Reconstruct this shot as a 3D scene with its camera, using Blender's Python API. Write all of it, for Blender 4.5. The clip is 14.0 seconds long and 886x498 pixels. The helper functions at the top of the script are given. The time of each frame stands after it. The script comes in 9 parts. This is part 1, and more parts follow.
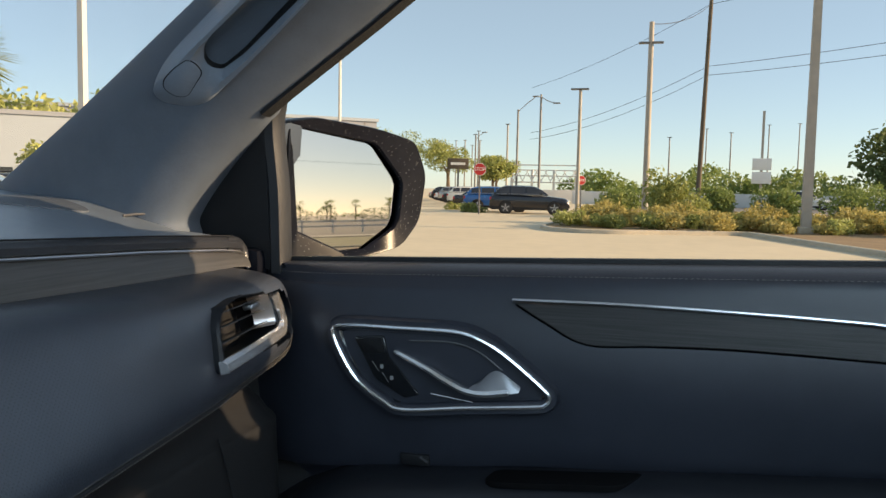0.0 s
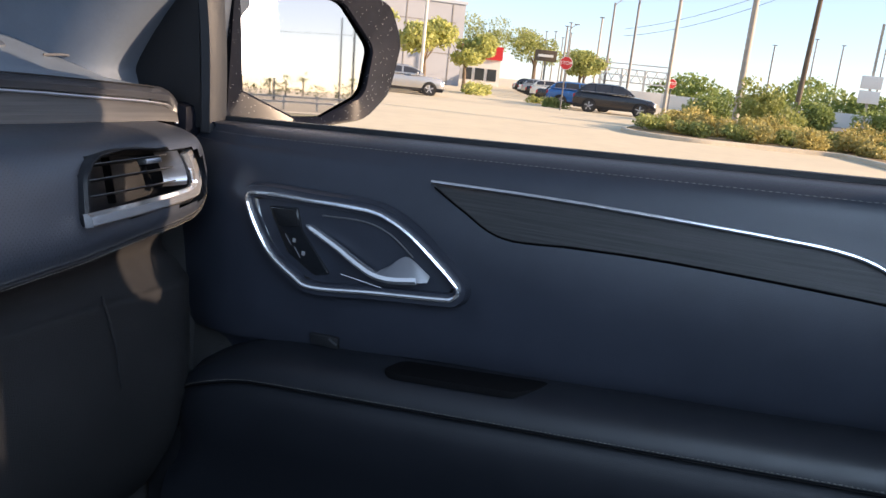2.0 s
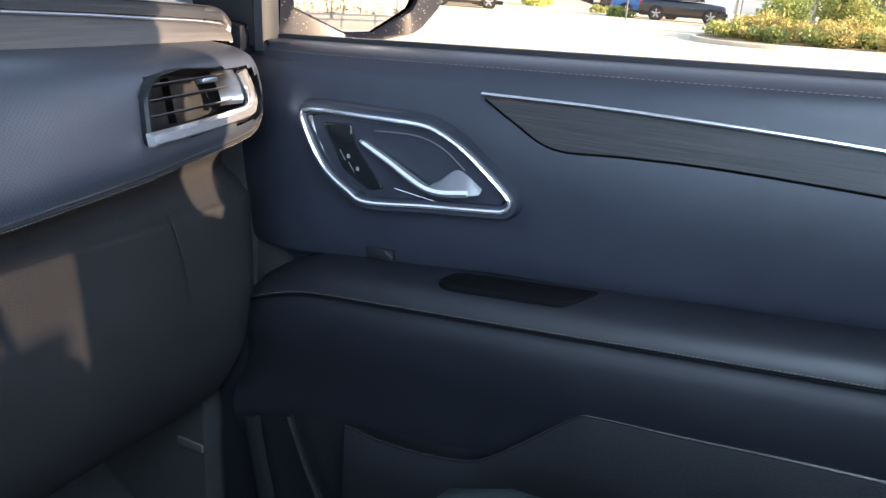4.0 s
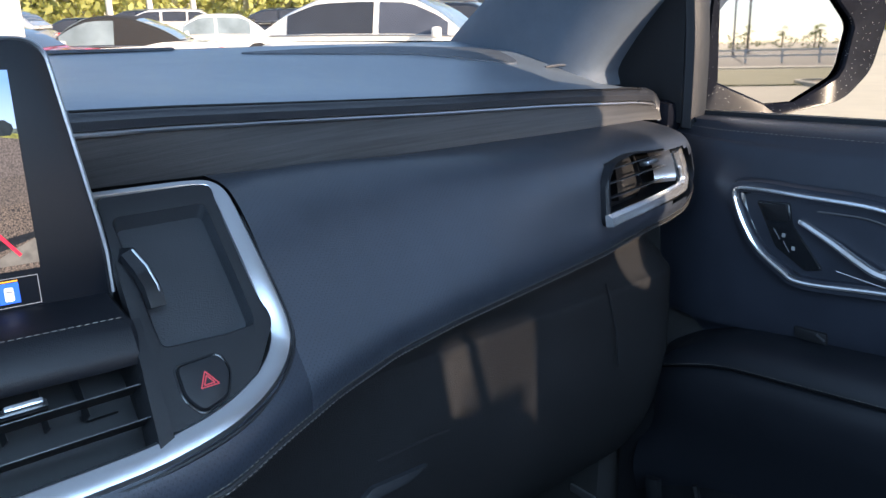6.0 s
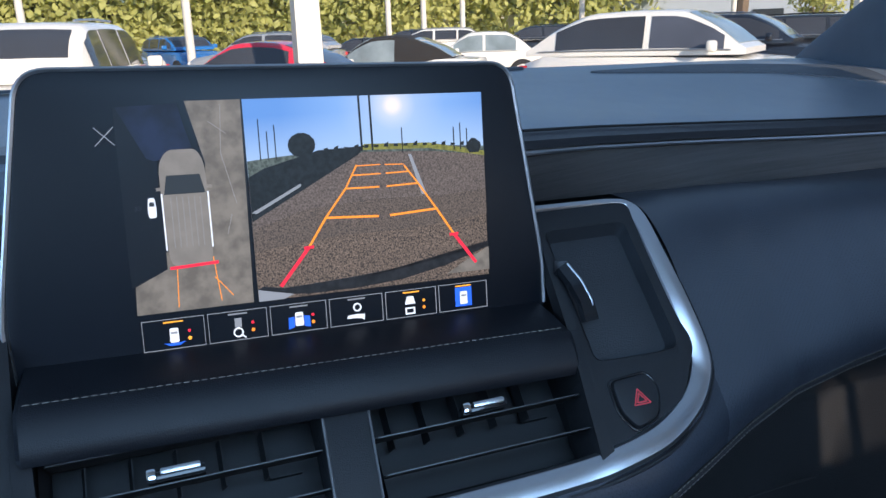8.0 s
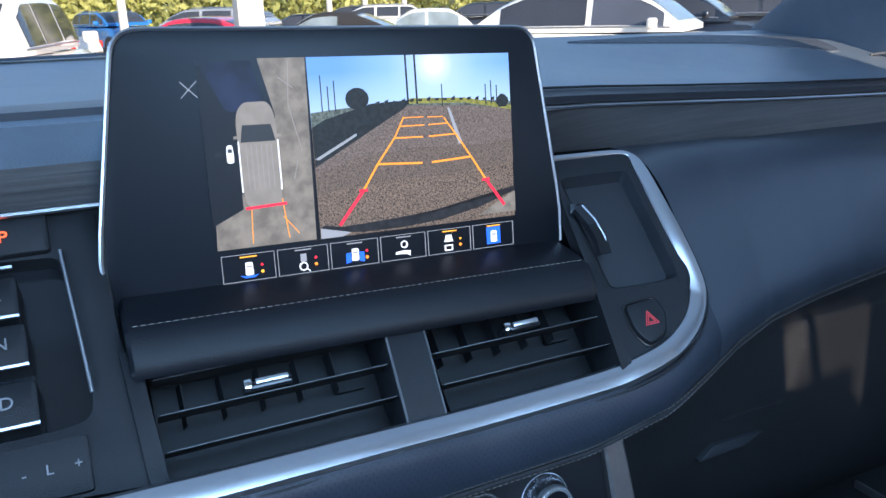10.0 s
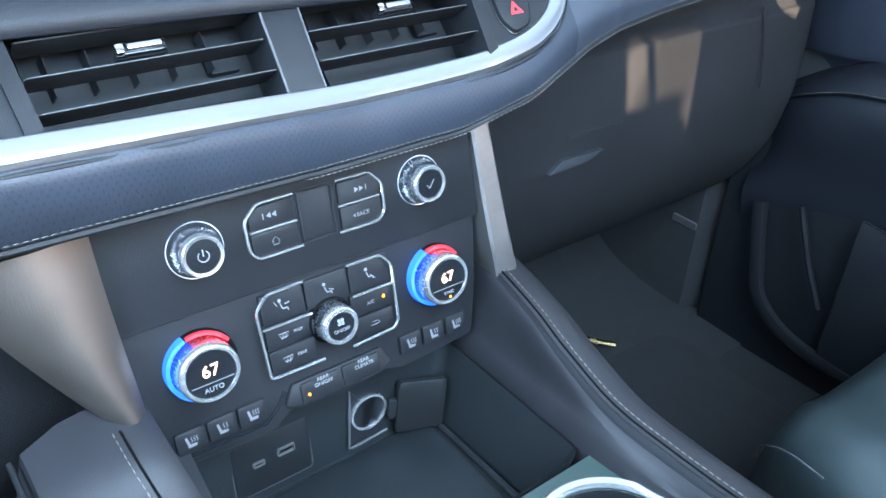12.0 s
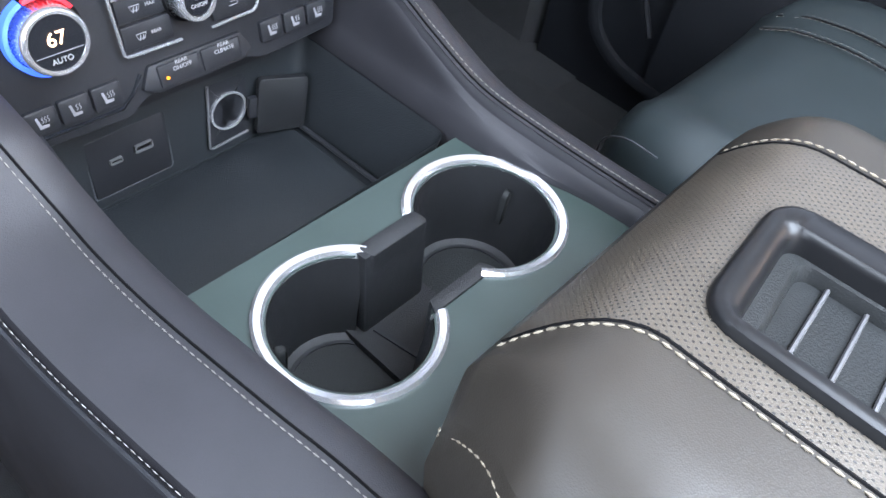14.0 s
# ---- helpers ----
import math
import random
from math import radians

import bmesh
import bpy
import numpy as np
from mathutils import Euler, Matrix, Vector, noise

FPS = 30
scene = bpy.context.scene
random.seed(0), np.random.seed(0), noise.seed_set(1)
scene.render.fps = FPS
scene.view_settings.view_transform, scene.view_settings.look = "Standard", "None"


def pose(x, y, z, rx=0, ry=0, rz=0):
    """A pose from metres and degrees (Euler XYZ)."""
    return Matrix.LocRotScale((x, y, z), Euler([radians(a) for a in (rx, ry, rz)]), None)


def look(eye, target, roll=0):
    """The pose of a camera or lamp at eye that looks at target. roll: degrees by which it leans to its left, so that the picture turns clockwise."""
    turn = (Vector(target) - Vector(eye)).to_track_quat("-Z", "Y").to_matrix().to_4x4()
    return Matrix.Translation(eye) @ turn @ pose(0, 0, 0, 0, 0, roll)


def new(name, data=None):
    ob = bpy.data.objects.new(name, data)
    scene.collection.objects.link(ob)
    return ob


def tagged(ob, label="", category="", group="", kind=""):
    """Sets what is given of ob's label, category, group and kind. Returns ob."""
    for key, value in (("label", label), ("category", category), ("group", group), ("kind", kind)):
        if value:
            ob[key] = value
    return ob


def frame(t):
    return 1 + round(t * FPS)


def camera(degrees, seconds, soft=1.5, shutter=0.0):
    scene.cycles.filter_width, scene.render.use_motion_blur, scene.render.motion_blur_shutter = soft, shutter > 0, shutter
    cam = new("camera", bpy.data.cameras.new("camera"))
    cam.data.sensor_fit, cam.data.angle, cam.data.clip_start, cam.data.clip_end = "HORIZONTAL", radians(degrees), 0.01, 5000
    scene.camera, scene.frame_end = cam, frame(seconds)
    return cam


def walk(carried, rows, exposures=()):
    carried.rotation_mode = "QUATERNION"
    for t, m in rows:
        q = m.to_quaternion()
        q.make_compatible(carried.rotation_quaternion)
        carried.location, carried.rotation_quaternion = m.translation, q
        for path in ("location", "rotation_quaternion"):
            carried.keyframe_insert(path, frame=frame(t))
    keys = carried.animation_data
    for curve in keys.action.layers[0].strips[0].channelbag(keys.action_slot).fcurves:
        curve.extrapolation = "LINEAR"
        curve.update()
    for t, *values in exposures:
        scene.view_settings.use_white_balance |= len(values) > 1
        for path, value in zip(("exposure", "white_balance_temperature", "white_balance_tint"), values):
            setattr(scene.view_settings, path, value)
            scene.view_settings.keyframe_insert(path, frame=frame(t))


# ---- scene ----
# Car frame: x to the passenger side, y ahead, z up from the car park's ground.
cam = camera(59.6, 14.0)
PATH = [
    (0, (0.003, 0.141, 1.543), (1.912, 0.716, 1.386), 1.1),
    (0.1, (0.042, 0.134, 1.537), (1.945, 0.728, 1.379), 2.1),
    (0.2, (0.059, 0.113, 1.528), (1.957, 0.718, 1.351), 2.7),
    (0.3, (0.082, 0.092, 1.519), (1.975, 0.7, 1.301), 3.3),
    (0.4, (0.09, 0.062, 1.511), (1.975, 0.665, 1.225), 4.2),
    (0.5, (0.092, 0.032, 1.491), (1.966, 0.637, 1.145), 5.8),
    (0.7, (0.09, -0.007, 1.509), (1.947, 0.613, 1.1), 3.8),
    (1, (0.113, -0.012, 1.514), (1.925, 0.704, 1.065), -1.0),
    (1.2, (0.089, 0.007, 1.521), (1.898, 0.729, 1.068), 4.0),
    (1.5, (0.101, 0.005, 1.538), (1.912, 0.732, 1.1), 7.0),
    (1.7, (0.119, -0.003, 1.544), (1.93, 0.723, 1.107), 6.5),
    (2, (0.142, -0.004, 1.528), (1.953, 0.719, 1.083), 5.9),
    (2.2, (0.162, -0.008, 1.515), (1.96, 0.702, 1.002), 5.4),
    (4.3, (0.12, -0.02, 1.532), (1.771, 0.862, 0.828), 2.8),
    (4.5, (0.108, -0.011, 1.54), (1.709, 0.964, 0.841), 1.9),
    (5, (0.082, 0.011, 1.563), (1.569, 1.183, 0.918), 0.0),
    (5.5, (0.051, 0.047, 1.571), (1.395, 1.399, 0.966), -0.9),
    (6, (0.025, 0.066, 1.577), (1.243, 1.539, 0.987), -0.5),
    (6.5, (-0.01, 0.096, 1.588), (1.069, 1.677, 1.007), -0.4),
    (7, (-0.045, 0.113, 1.59), (0.835, 1.82, 1.032), -1.2),
    (7.5, (-0.07, 0.123, 1.588), (0.658, 1.904, 1.041), -1.7),
    (7.7, (-0.074, 0.127, 1.585), (0.612, 1.926, 1.045), -1.8),
    (9.8, (-0.161, 0.095, 1.582), (0.606, 1.846, 0.994), -1.9),
    (10, (-0.168, 0.088, 1.579), (0.643, 1.816, 0.98), -1.5),
    (10.5, (-0.182, 0.073, 1.564), (0.742, 1.722, 0.911), -0.3),
    (11, (-0.192, 0.067, 1.552), (0.813, 1.622, 0.797), 0.9),
    (11.5, (-0.202, 0.056, 1.537), (0.844, 1.528, 0.678), 1.3),
    (12, (-0.214, 0.057, 1.511), (0.828, 1.397, 0.454), 2.0),
    (12.5, (-0.223, 0.053, 1.492), (0.866, 1.213, 0.279), 4.7),
    (13, (-0.232, 0.039, 1.467), (0.854, 0.939, 0.049), 8.5),
    (13.5, (-0.241, 0.039, 1.454), (0.884, 0.801, -0.015), 11.8),
    (14, (-0.261, 0.042, 1.459), (0.876, 0.793, -0.005), 12.7),
]
walk(cam, [(t, look(eye, target, roll)) for t, eye, target, roll in PATH], exposures=[(0.0, 0.72, 7800, 12), (0.5, 0.80, 8300, 20), (1.0, 1.17, 7450, 20), (2.2, 1.25, 7000, 21), (4.3, 2.32, 7200, 18), (5.0, 1.9, 6650, 15), (6.5, 1.05, 6200, 15), (7.7, 0.57, 5850, 13), (9.8, 0.95, 5700, 12), (10.5, 1.55, 5550, 13), (11.0, 2.1, 5700, 13), (11.5, 2.55, 5900, 13), (12.0, 3.12, 6700, 13), (12.5, 3.15, 7800, 19), (13.0, 3.15, 8700, 27), (14.0, 3.08, 8500, 28)])

# ---------------------------------------------------------------- light
SUN_EL, SUN_AZ = radians(17.4), radians(171)   # azimuth: clockwise from straight ahead
sun_from = Vector((math.sin(SUN_AZ) * math.cos(SUN_EL), math.cos(SUN_AZ) * math.cos(SUN_EL), math.sin(SUN_EL)))
world = bpy.data.worlds.new("sky")
scene.world = world
world.use_nodes = True
wn = world.node_tree.nodes
sky = wn.new("ShaderNodeTexSky")
sky.sky_type = "NISHITA"
sky.sun_disc = False
sky.sun_elevation = SUN_EL
sky.sun_rotation = SUN_AZ
sky.altitude = 500
sky.air_density, sky.dust_density, sky.ozone_density = 0.78, 0.25, 2.4
wn["Background"].inputs["Strength"].default_value = 0.14
haze = wn.new("ShaderNodeMix")                 # thin even haze over the whole sky
haze.data_type = "RGBA"
haze.inputs[0].default_value = 0.5
haze.inputs[7].default_value = (1.9, 2.65, 3.2, 1)
world.node_tree.links.new(sky.outputs[0], haze.inputs[6])
world.node_tree.links.new(haze.outputs[2], wn["Background"].inputs["Color"])
sun_data = bpy.data.lights.new("sun", "SUN")
sun_data.energy, sun_data.angle, sun_data.color = 5.0, radians(0.55), (1.0, 0.79, 0.55)
sun = new("sun", sun_data)
sun.matrix_world = look(tuple(sun_from * 60), (0, 0, 0))
scene.view_settings.exposure = 0.0

# daylight of the sky in the openings of the car, plus an added roof fill
def opening(name, at, to, w, h, watts, colour):
    d = bpy.data.lights.new(name, "AREA")
    d.shape, d.size, d.size_y, d.energy, d.color = "RECTANGLE", w, h, watts, colour
    ob = new(name, d)
    ob.matrix_world = look(at, to)
    return ob


SKY_BLUE = (0.47, 0.73, 1.0)
# Fill lamp in an added roof opening, to brighten the cabin.
opening("fill_roof_opening", (0.0, -0.56, 1.945), (0.0, -0.559, 0.0), 0.8, 1.1, 18.5, SKY_BLUE)
opening("daylight_driver_window", (-0.90, 0.10, 1.66), (0.9, 0.25, 1.25), 0.9, 0.38, 5.0, SKY_BLUE)
opening("daylight_passenger_rear_window", (0.86, -1.0, 1.68), (0.2, 0.3, 1.2), 0.9, 0.34, 9.5, (1.0, 0.90, 0.80))
opening("daylight_rear_window", (-0.86, -1.0, 1.68), (0.6, 0.2, 1.2), 0.9, 0.34, 4.0, (0.75, 0.88, 1.0))

# ---------------------------------------------------------------- materials
def material(name, base, rough=0.5, metal=0.0, vary=0.15, scale=40.0, bump=0.0, bump_scale=300.0, detail=4.0,
             rough_vary=0.08, spec=0.5, emit=None, strength=1.0, coat=0.0, second=None):
    """A principled surface with colour and gloss that vary at two scales and a fine relief."""
    m = bpy.data.materials.new(name)
    m.use_nodes = True
    nt = m.node_tree
    p = nt.nodes["Principled BSDF"]
    geo = nt.nodes.new("ShaderNodeTexCoord")
    big = nt.nodes.new("ShaderNodeTexNoise")
    big.inputs["Scale"].default_value, big.inputs["Detail"].default_value = scale * 0.12, detail
    small = nt.nodes.new("ShaderNodeTexNoise")
    small.inputs["Scale"].default_value, small.inputs["Detail"].default_value = scale, detail
    for n in (big, small):
        nt.links.new(geo.outputs["Object"], n.inputs["Vector"])
    mixed = nt.nodes.new("ShaderNodeMath")
    mixed.operation = "ADD"
    nt.links.new(big.outputs[0], mixed.inputs[0])
    nt.links.new(small.outputs[0], mixed.inputs[1])
    span = nt.nodes.new("ShaderNodeMapRange")
    span.inputs[1].default_value, span.inputs[2].default_value = 0.6, 1.4
    nt.links.new(mixed.outputs[0], span.inputs[0])
    mix = nt.nodes.new("ShaderNodeMix")
    mix.data_type = "RGBA"
    low = second if second else tuple(c * (1 - vary) for c in base)
    high = base if second else tuple(min(1.0, c * (1 + vary)) for c in base)
    mix.inputs[6].default_value, mix.inputs[7].default_value = (*low, 1), (*high, 1)
    nt.links.new(span.outputs[0], mix.inputs[0])
    colour = mix.outputs[2]
    nt.links.new(colour, p.inputs["Base Color"])
    rr = nt.nodes.new("ShaderNodeMapRange")
    rr.inputs[3].default_value, rr.inputs[4].default_value = max(0.02, rough - rough_vary), min(1, rough + rough_vary)
    nt.links.new(small.outputs[0], rr.inputs[0])
    nt.links.new(rr.outputs[0], p.inputs["Roughness"])
    p.inputs["Metallic"].default_value = metal
    p.inputs["Specular IOR Level"].default_value = spec
    p.inputs["Coat Weight"].default_value = coat
    if emit:
        p.inputs["Emission Color"].default_value = (*emit, 1)
        p.inputs["Emission Strength"].default_value = strength
    if bump:
        grain = nt.nodes.new("ShaderNodeTexNoise")
        grain.inputs["Scale"].default_value, grain.inputs["Detail"].default_value = bump_scale, 3
        nt.links.new(geo.outputs["Object"], grain.inputs["Vector"])
        b = nt.nodes.new("ShaderNodeBump")
        b.inputs["Strength"].default_value, b.inputs["Distance"].default_value = bump, 0.002
        nt.links.new(grain.outputs[0], b.inputs["Height"])
        nt.links.new(b.outputs[0], p.inputs["Normal"])
    return m


def leather(name, base, rough, cell=900.0, holes=0.0, pitch=0.0045, bump=0.35, fall=1.0):
    """Grained leather; with holes, a staggered field of perforations."""
    m = material(name, base, rough, 0, 0.18, 30, 0, rough_vary=0.06)
    nt = m.node_tree
    p = nt.nodes["Principled BSDF"]
    geo = nt.nodes.new("ShaderNodeTexCoord")
    v = nt.nodes.new("ShaderNodeTexVoronoi")
    v.inputs["Scale"].default_value = cell
    nt.links.new(geo.outputs["Object"], v.inputs["Vector"])
    b = nt.nodes.new("ShaderNodeBump")
    b.inputs["Strength"].default_value, b.inputs["Distance"].default_value = bump, 0.0006
    nt.links.new(v.outputs["Distance"], b.inputs["Height"])
    last = b
    if holes:
        # coordinates along x and along the slope, staggered rows
        sep = nt.nodes.new("ShaderNodeSeparateXYZ")
        nt.links.new(geo.outputs["Object"], sep.inputs[0])

        def math_node(op, a, c):
            n = nt.nodes.new("ShaderNodeMath")
            n.operation = op
            for i, val in enumerate((a, c)):
                if isinstance(val, (int, float)):
                    n.inputs[i].default_value = val
                else:
                    nt.links.new(val, n.inputs[i])
            return n.outputs[0]

        s = math_node("ADD", math_node("MULTIPLY", sep.outputs[1], 0.75), math_node("MULTIPLY", sep.outputs[2], 0.75 * fall))
        a1 = math_node("MULTIPLY", math_node("ADD", sep.outputs[0], s), 0.7071 / pitch)
        a2 = math_node("MULTIPLY", math_node("SUBTRACT", sep.outputs[0], s), 0.7071 / pitch)
        f1 = math_node("SUBTRACT", math_node("FRACT", a1, 0), 0.5)
        f2 = math_node("SUBTRACT", math_node("FRACT", a2, 0), 0.5)
        d = math_node("ADD", math_node("MULTIPLY", f1, f1), math_node("MULTIPLY", f2, f2))
        hole = math_node("LESS_THAN", d, 0.045)
        old = p.inputs["Base Color"].links[0].from_socket
        dark = nt.nodes.new("ShaderNodeMix")
        dark.data_type = "RGBA"
        nt.links.new(math_node("MULTIPLY", hole, holes), dark.inputs[0])
        nt.links.new(old, dark.inputs[6])
        dark.inputs[7].default_value = (0.002, 0.002, 0.002, 1)
        nt.links.new(dark.outputs[2], p.inputs["Base Color"])
        b2 = nt.nodes.new("ShaderNodeBump")
        b2.invert = True
        b2.inputs["Strength"].default_value, b2.inputs["Distance"].default_value = 0.6 * holes, 0.001
        nt.links.new(hole, b2.inputs["Height"])
        nt.links.new(b.outputs[0], b2.inputs["Normal"])
        last = b2
    nt.links.new(last.outputs[0], p.inputs["Normal"])
    return m


def wood_grain(name, dark, light, rough=0.5):
    """Open-pore wood with its grain along x."""
    m = material(name, light, rough, 0, 0.1, 20, 0)
    nt = m.node_tree
    p = nt.nodes["Principled BSDF"]
    geo = nt.nodes.new("ShaderNodeTexCoord")
    mp = nt.nodes.new("ShaderNodeMapping")
    mp.inputs["Scale"].default_value = (5, 5, 260)
    nt.links.new(geo.outputs["Object"], mp.inputs[0])
    n = nt.nodes.new("ShaderNodeTexNoise")
    n.inputs["Scale"].default_value, n.inputs["Detail"].default_value, n.inputs["Roughness"].default_value = 1.6, 6, 0.65
    nt.links.new(mp.outputs[0], n.inputs["Vector"])
    ramp = nt.nodes.new("ShaderNodeValToRGB")
    ramp.color_ramp.elements[0].position, ramp.color_ramp.elements[1].position = 0.36, 0.66
    ramp.color_ramp.elements[0].color, ramp.color_ramp.elements[1].color = (*dark, 1), (*light, 1)
    nt.links.new(n.outputs[0], ramp.inputs[0])
    nt.links.new(ramp.outputs[0], p.inputs["Base Color"])
    b = nt.nodes.new("ShaderNodeBump")
    b.inputs["Strength"].default_value, b.inputs["Distance"].default_value = 0.35, 0.001
    nt.links.new(n.outputs[0], b.inputs["Height"])
    nt.links.new(b.outputs[0], p.inputs["Normal"])
    return m


def pane_glass(name, tint=(1, 1, 1), gloss=1.0):
    """Thin window glass: clear, with a Fresnel sheen."""
    m = bpy.data.materials.new(name)
    m.use_nodes = True
    nt = m.node_tree
    nt.nodes.remove(nt.nodes["Principled BSDF"])
    out = nt.nodes["Material Output"]
    t, g, f, mx = (nt.nodes.new(k) for k in ("ShaderNodeBsdfTransparent", "ShaderNodeBsdfGlossy", "ShaderNodeLayerWeight", "ShaderNodeMixShader"))
    t.inputs[0].default_value = (*tint, 1)
    g.inputs["Roughness"].default_value = 0.02
    p5, sc = nt.nodes.new("ShaderNodeMath"), nt.nodes.new("ShaderNodeMath")
    p5.operation, sc.operation = "POWER", "MULTIPLY_ADD"
    p5.inputs[1].default_value = 5.0
    sc.inputs[1].default_value, sc.inputs[2].default_value = 0.45 * gloss, 0.02 * gloss
    nt.links.new(f.outputs["Facing"], p5.inputs[0])
    nt.links.new(p5.outputs[0], sc.inputs[0])
    nt.links.new(sc.outputs[0], mx.inputs[0])
    nt.links.new(t.outputs[0], mx.inputs[1])
    nt.links.new(g.outputs[0], mx.inputs[2])
    nt.links.new(mx.outputs[0], out.inputs[0])
    return m


def glow(name, colour, strength=1.0, vary=0.0, scale=60.0, second=None):
    """A lit display surface."""
    m = bpy.data.materials.new(name)
    m.use_nodes = True
    nt = m.node_tree
    p = nt.nodes["Principled BSDF"]
    p.inputs["Base Color"].default_value = (0.01, 0.01, 0.01, 1)
    p.inputs["Roughness"].default_value = 0.42
    p.inputs["Specular IOR Level"].default_value = 0.15
    p.inputs["Emission Color"].default_value = (*colour, 1)
    p.inputs["Emission Strength"].default_value = strength
    if vary or second:
        geo = nt.nodes.new("ShaderNodeTexCoord")
        n = nt.nodes.new("ShaderNodeTexNoise")
        n.inputs["Scale"].default_value, n.inputs["Detail"].default_value = scale, 6
        nt.links.new(geo.outputs["Object"], n.inputs["Vector"])
        r = nt.nodes.new("ShaderNodeValToRGB")
        a = second if second else tuple(c * (1 - vary) for c in colour)
        c = colour if second else tuple(c * (1 + vary) for c in colour)
        r.color_ramp.elements[0].position, r.color_ramp.elements[1].position = 0.35, 0.65
        r.color_ramp.elements[0].color, r.color_ramp.elements[1].color = (*a, 1), (*c, 1)
        nt.links.new(n.outputs[0], r.inputs[0])
        nt.links.new(r.outputs[0], p.inputs["Emission Color"])
    return m


M = {}
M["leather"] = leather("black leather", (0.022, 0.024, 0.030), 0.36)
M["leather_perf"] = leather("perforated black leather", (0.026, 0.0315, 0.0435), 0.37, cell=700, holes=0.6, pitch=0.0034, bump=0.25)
# Panel leather darkened: the lip turns under, and that shade is in the colour.
M["leather_lip_shaded"] = leather("shaded lip leather", (0.0205, 0.0248, 0.0345), 0.44, cell=900, holes=0.3, pitch=0.0034, bump=0.15)
# Black leather like the rest; the windscreen's sheen is put into this paler base.
M["leather_dashtop_lit"] = leather("sheen-lit dash top leather", (0.112, 0.140, 0.178), 0.38, cell=600)
# One lid leather in two tones: warm light painted on top, shade on flanks.
M["leather_warm_shaded"] = leather("shaded armrest leather", (0.0225, 0.0187, 0.0152), 0.42, cell=1200, bump=0.13)
M["leather_warm_lit_perf"] = leather("lit perforated armrest leather", (0.047, 0.0375, 0.0285), 0.37, cell=1000, holes=1.0, pitch=0.0028, bump=0.2, fall=-1.0)
M["soft_plastic"] = material("soft black plastic", (0.0085, 0.0092, 0.0112), 0.55, 0, 0.15, 60, 0.25, 1500, spec=0.24)
M["grain_plastic"] = material("grained black plastic", (0.008, 0.0085, 0.0095), 0.45, 0, 0.2, 80, 0.4, 1100, spec=0.26)
M["black_gloss"] = material("gloss black", (0.008, 0.009, 0.011), 0.16, 0, 0.1, 20, rough_vary=0.03)
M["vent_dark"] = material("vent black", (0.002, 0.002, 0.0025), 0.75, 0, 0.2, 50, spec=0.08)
M["glass_screen"] = material("screen glass", (0.005, 0.0065, 0.010), 0.42, 0, 0.2, 8, rough_vary=0.04, spec=0.22)
M["satin"] = material("satin silver", (0.46, 0.465, 0.49), 0.33, 1.0, 0.02, 20, 0.0, rough_vary=0.02)
M["chrome"] = material("chrome", (0.75, 0.76, 0.78), 0.1, 1.0, 0.03, 90, rough_vary=0.03)
M["knob_silver"] = material("satin knob silver", (0.58, 0.59, 0.62), 0.26, 1.0, 0.08, 200, rough_vary=0.06)
M["bright_rim"] = material("bright satin chrome", (0.76, 0.77, 0.8), 0.19, 0.9, 0.05, 120, rough_vary=0.05)
M["brushed"] = material("brushed silver trim", (0.19, 0.18, 0.18), 0.38, 0.8, 0.1, 180, 0.15, 600)
M["fin_silver"] = material("vertically brushed silver", (0.155, 0.130, 0.118), 0.42, 0.9, 0.05, 60, rough_vary=0.05)
nt = M["fin_silver"].node_tree
tc, mp, nz, bp = (nt.nodes.new(k) for k in ("ShaderNodeTexCoord", "ShaderNodeMapping", "ShaderNodeTexNoise", "ShaderNodeBump"))
mp.inputs["Scale"].default_value = (1, 1, 0.02)
nz.inputs["Scale"].default_value = 900
bp.inputs["Strength"].default_value, bp.inputs["Distance"].default_value = 0.12, 0.0005
nt.links.new(tc.outputs["Object"], mp.inputs[0])
nt.links.new(mp.outputs[0], nz.inputs["Vector"])
nt.links.new(nz.outputs[0], bp.inputs["Height"])
nt.links.new(bp.outputs[0], nt.nodes["Principled BSDF"].inputs["Normal"])
M["wood_strip"] = wood_grain("dark open-pore wood", (0.018, 0.0185, 0.020), (0.042, 0.041, 0.043))
M["thread"] = material("grey thread", (0.105, 0.098, 0.088), 0.8, 0, 0.2, 300)
M["thread_dark"] = material("dim thread", (0.12, 0.115, 0.11), 0.8, 0, 0.2, 300)
M["pocket"] = material("grey-black pocket rubber", (0.017, 0.019, 0.023), 0.55, 0, 0.2, 60, 0.3, 900, spec=0.3)
M["rubber"] = material("rubber mat", (0.0085, 0.0095, 0.0098), 0.6, 0, 0.2, 60, 0.3, 800, spec=0.18)
M["console_plate"] = material("dark green-grey console plate", (0.019, 0.031, 0.0285), 0.38, 0, 0.12, 30, 0.1, 1500)
M["carpet"] = material("black carpet", (0.010, 0.0105, 0.012), 0.95, 0, 0.4, 400, 0.8, 700)
M["mirror"] = material("mirror silver", (0.36, 0.37, 0.38), 0.015, 1.0, 0.01, 10, rough_vary=0.005)
M["dash_lower"] = material("lower dash plastic", (0.0140, 0.0145, 0.0165), 0.68, 0, 0.25, 90, 0.9, 900, spec=0.14)
M["frame_trim"] = material("satin grey frame trim", (0.0115, 0.0130, 0.0165), 0.5, 0, 0.15, 90, 0.2, 900, spec=0.3)
M["headliner"] = material("pale grey headliner cloth", (0.48, 0.48, 0.47), 0.9, 0, 0.15, 300, 0.3, 900)
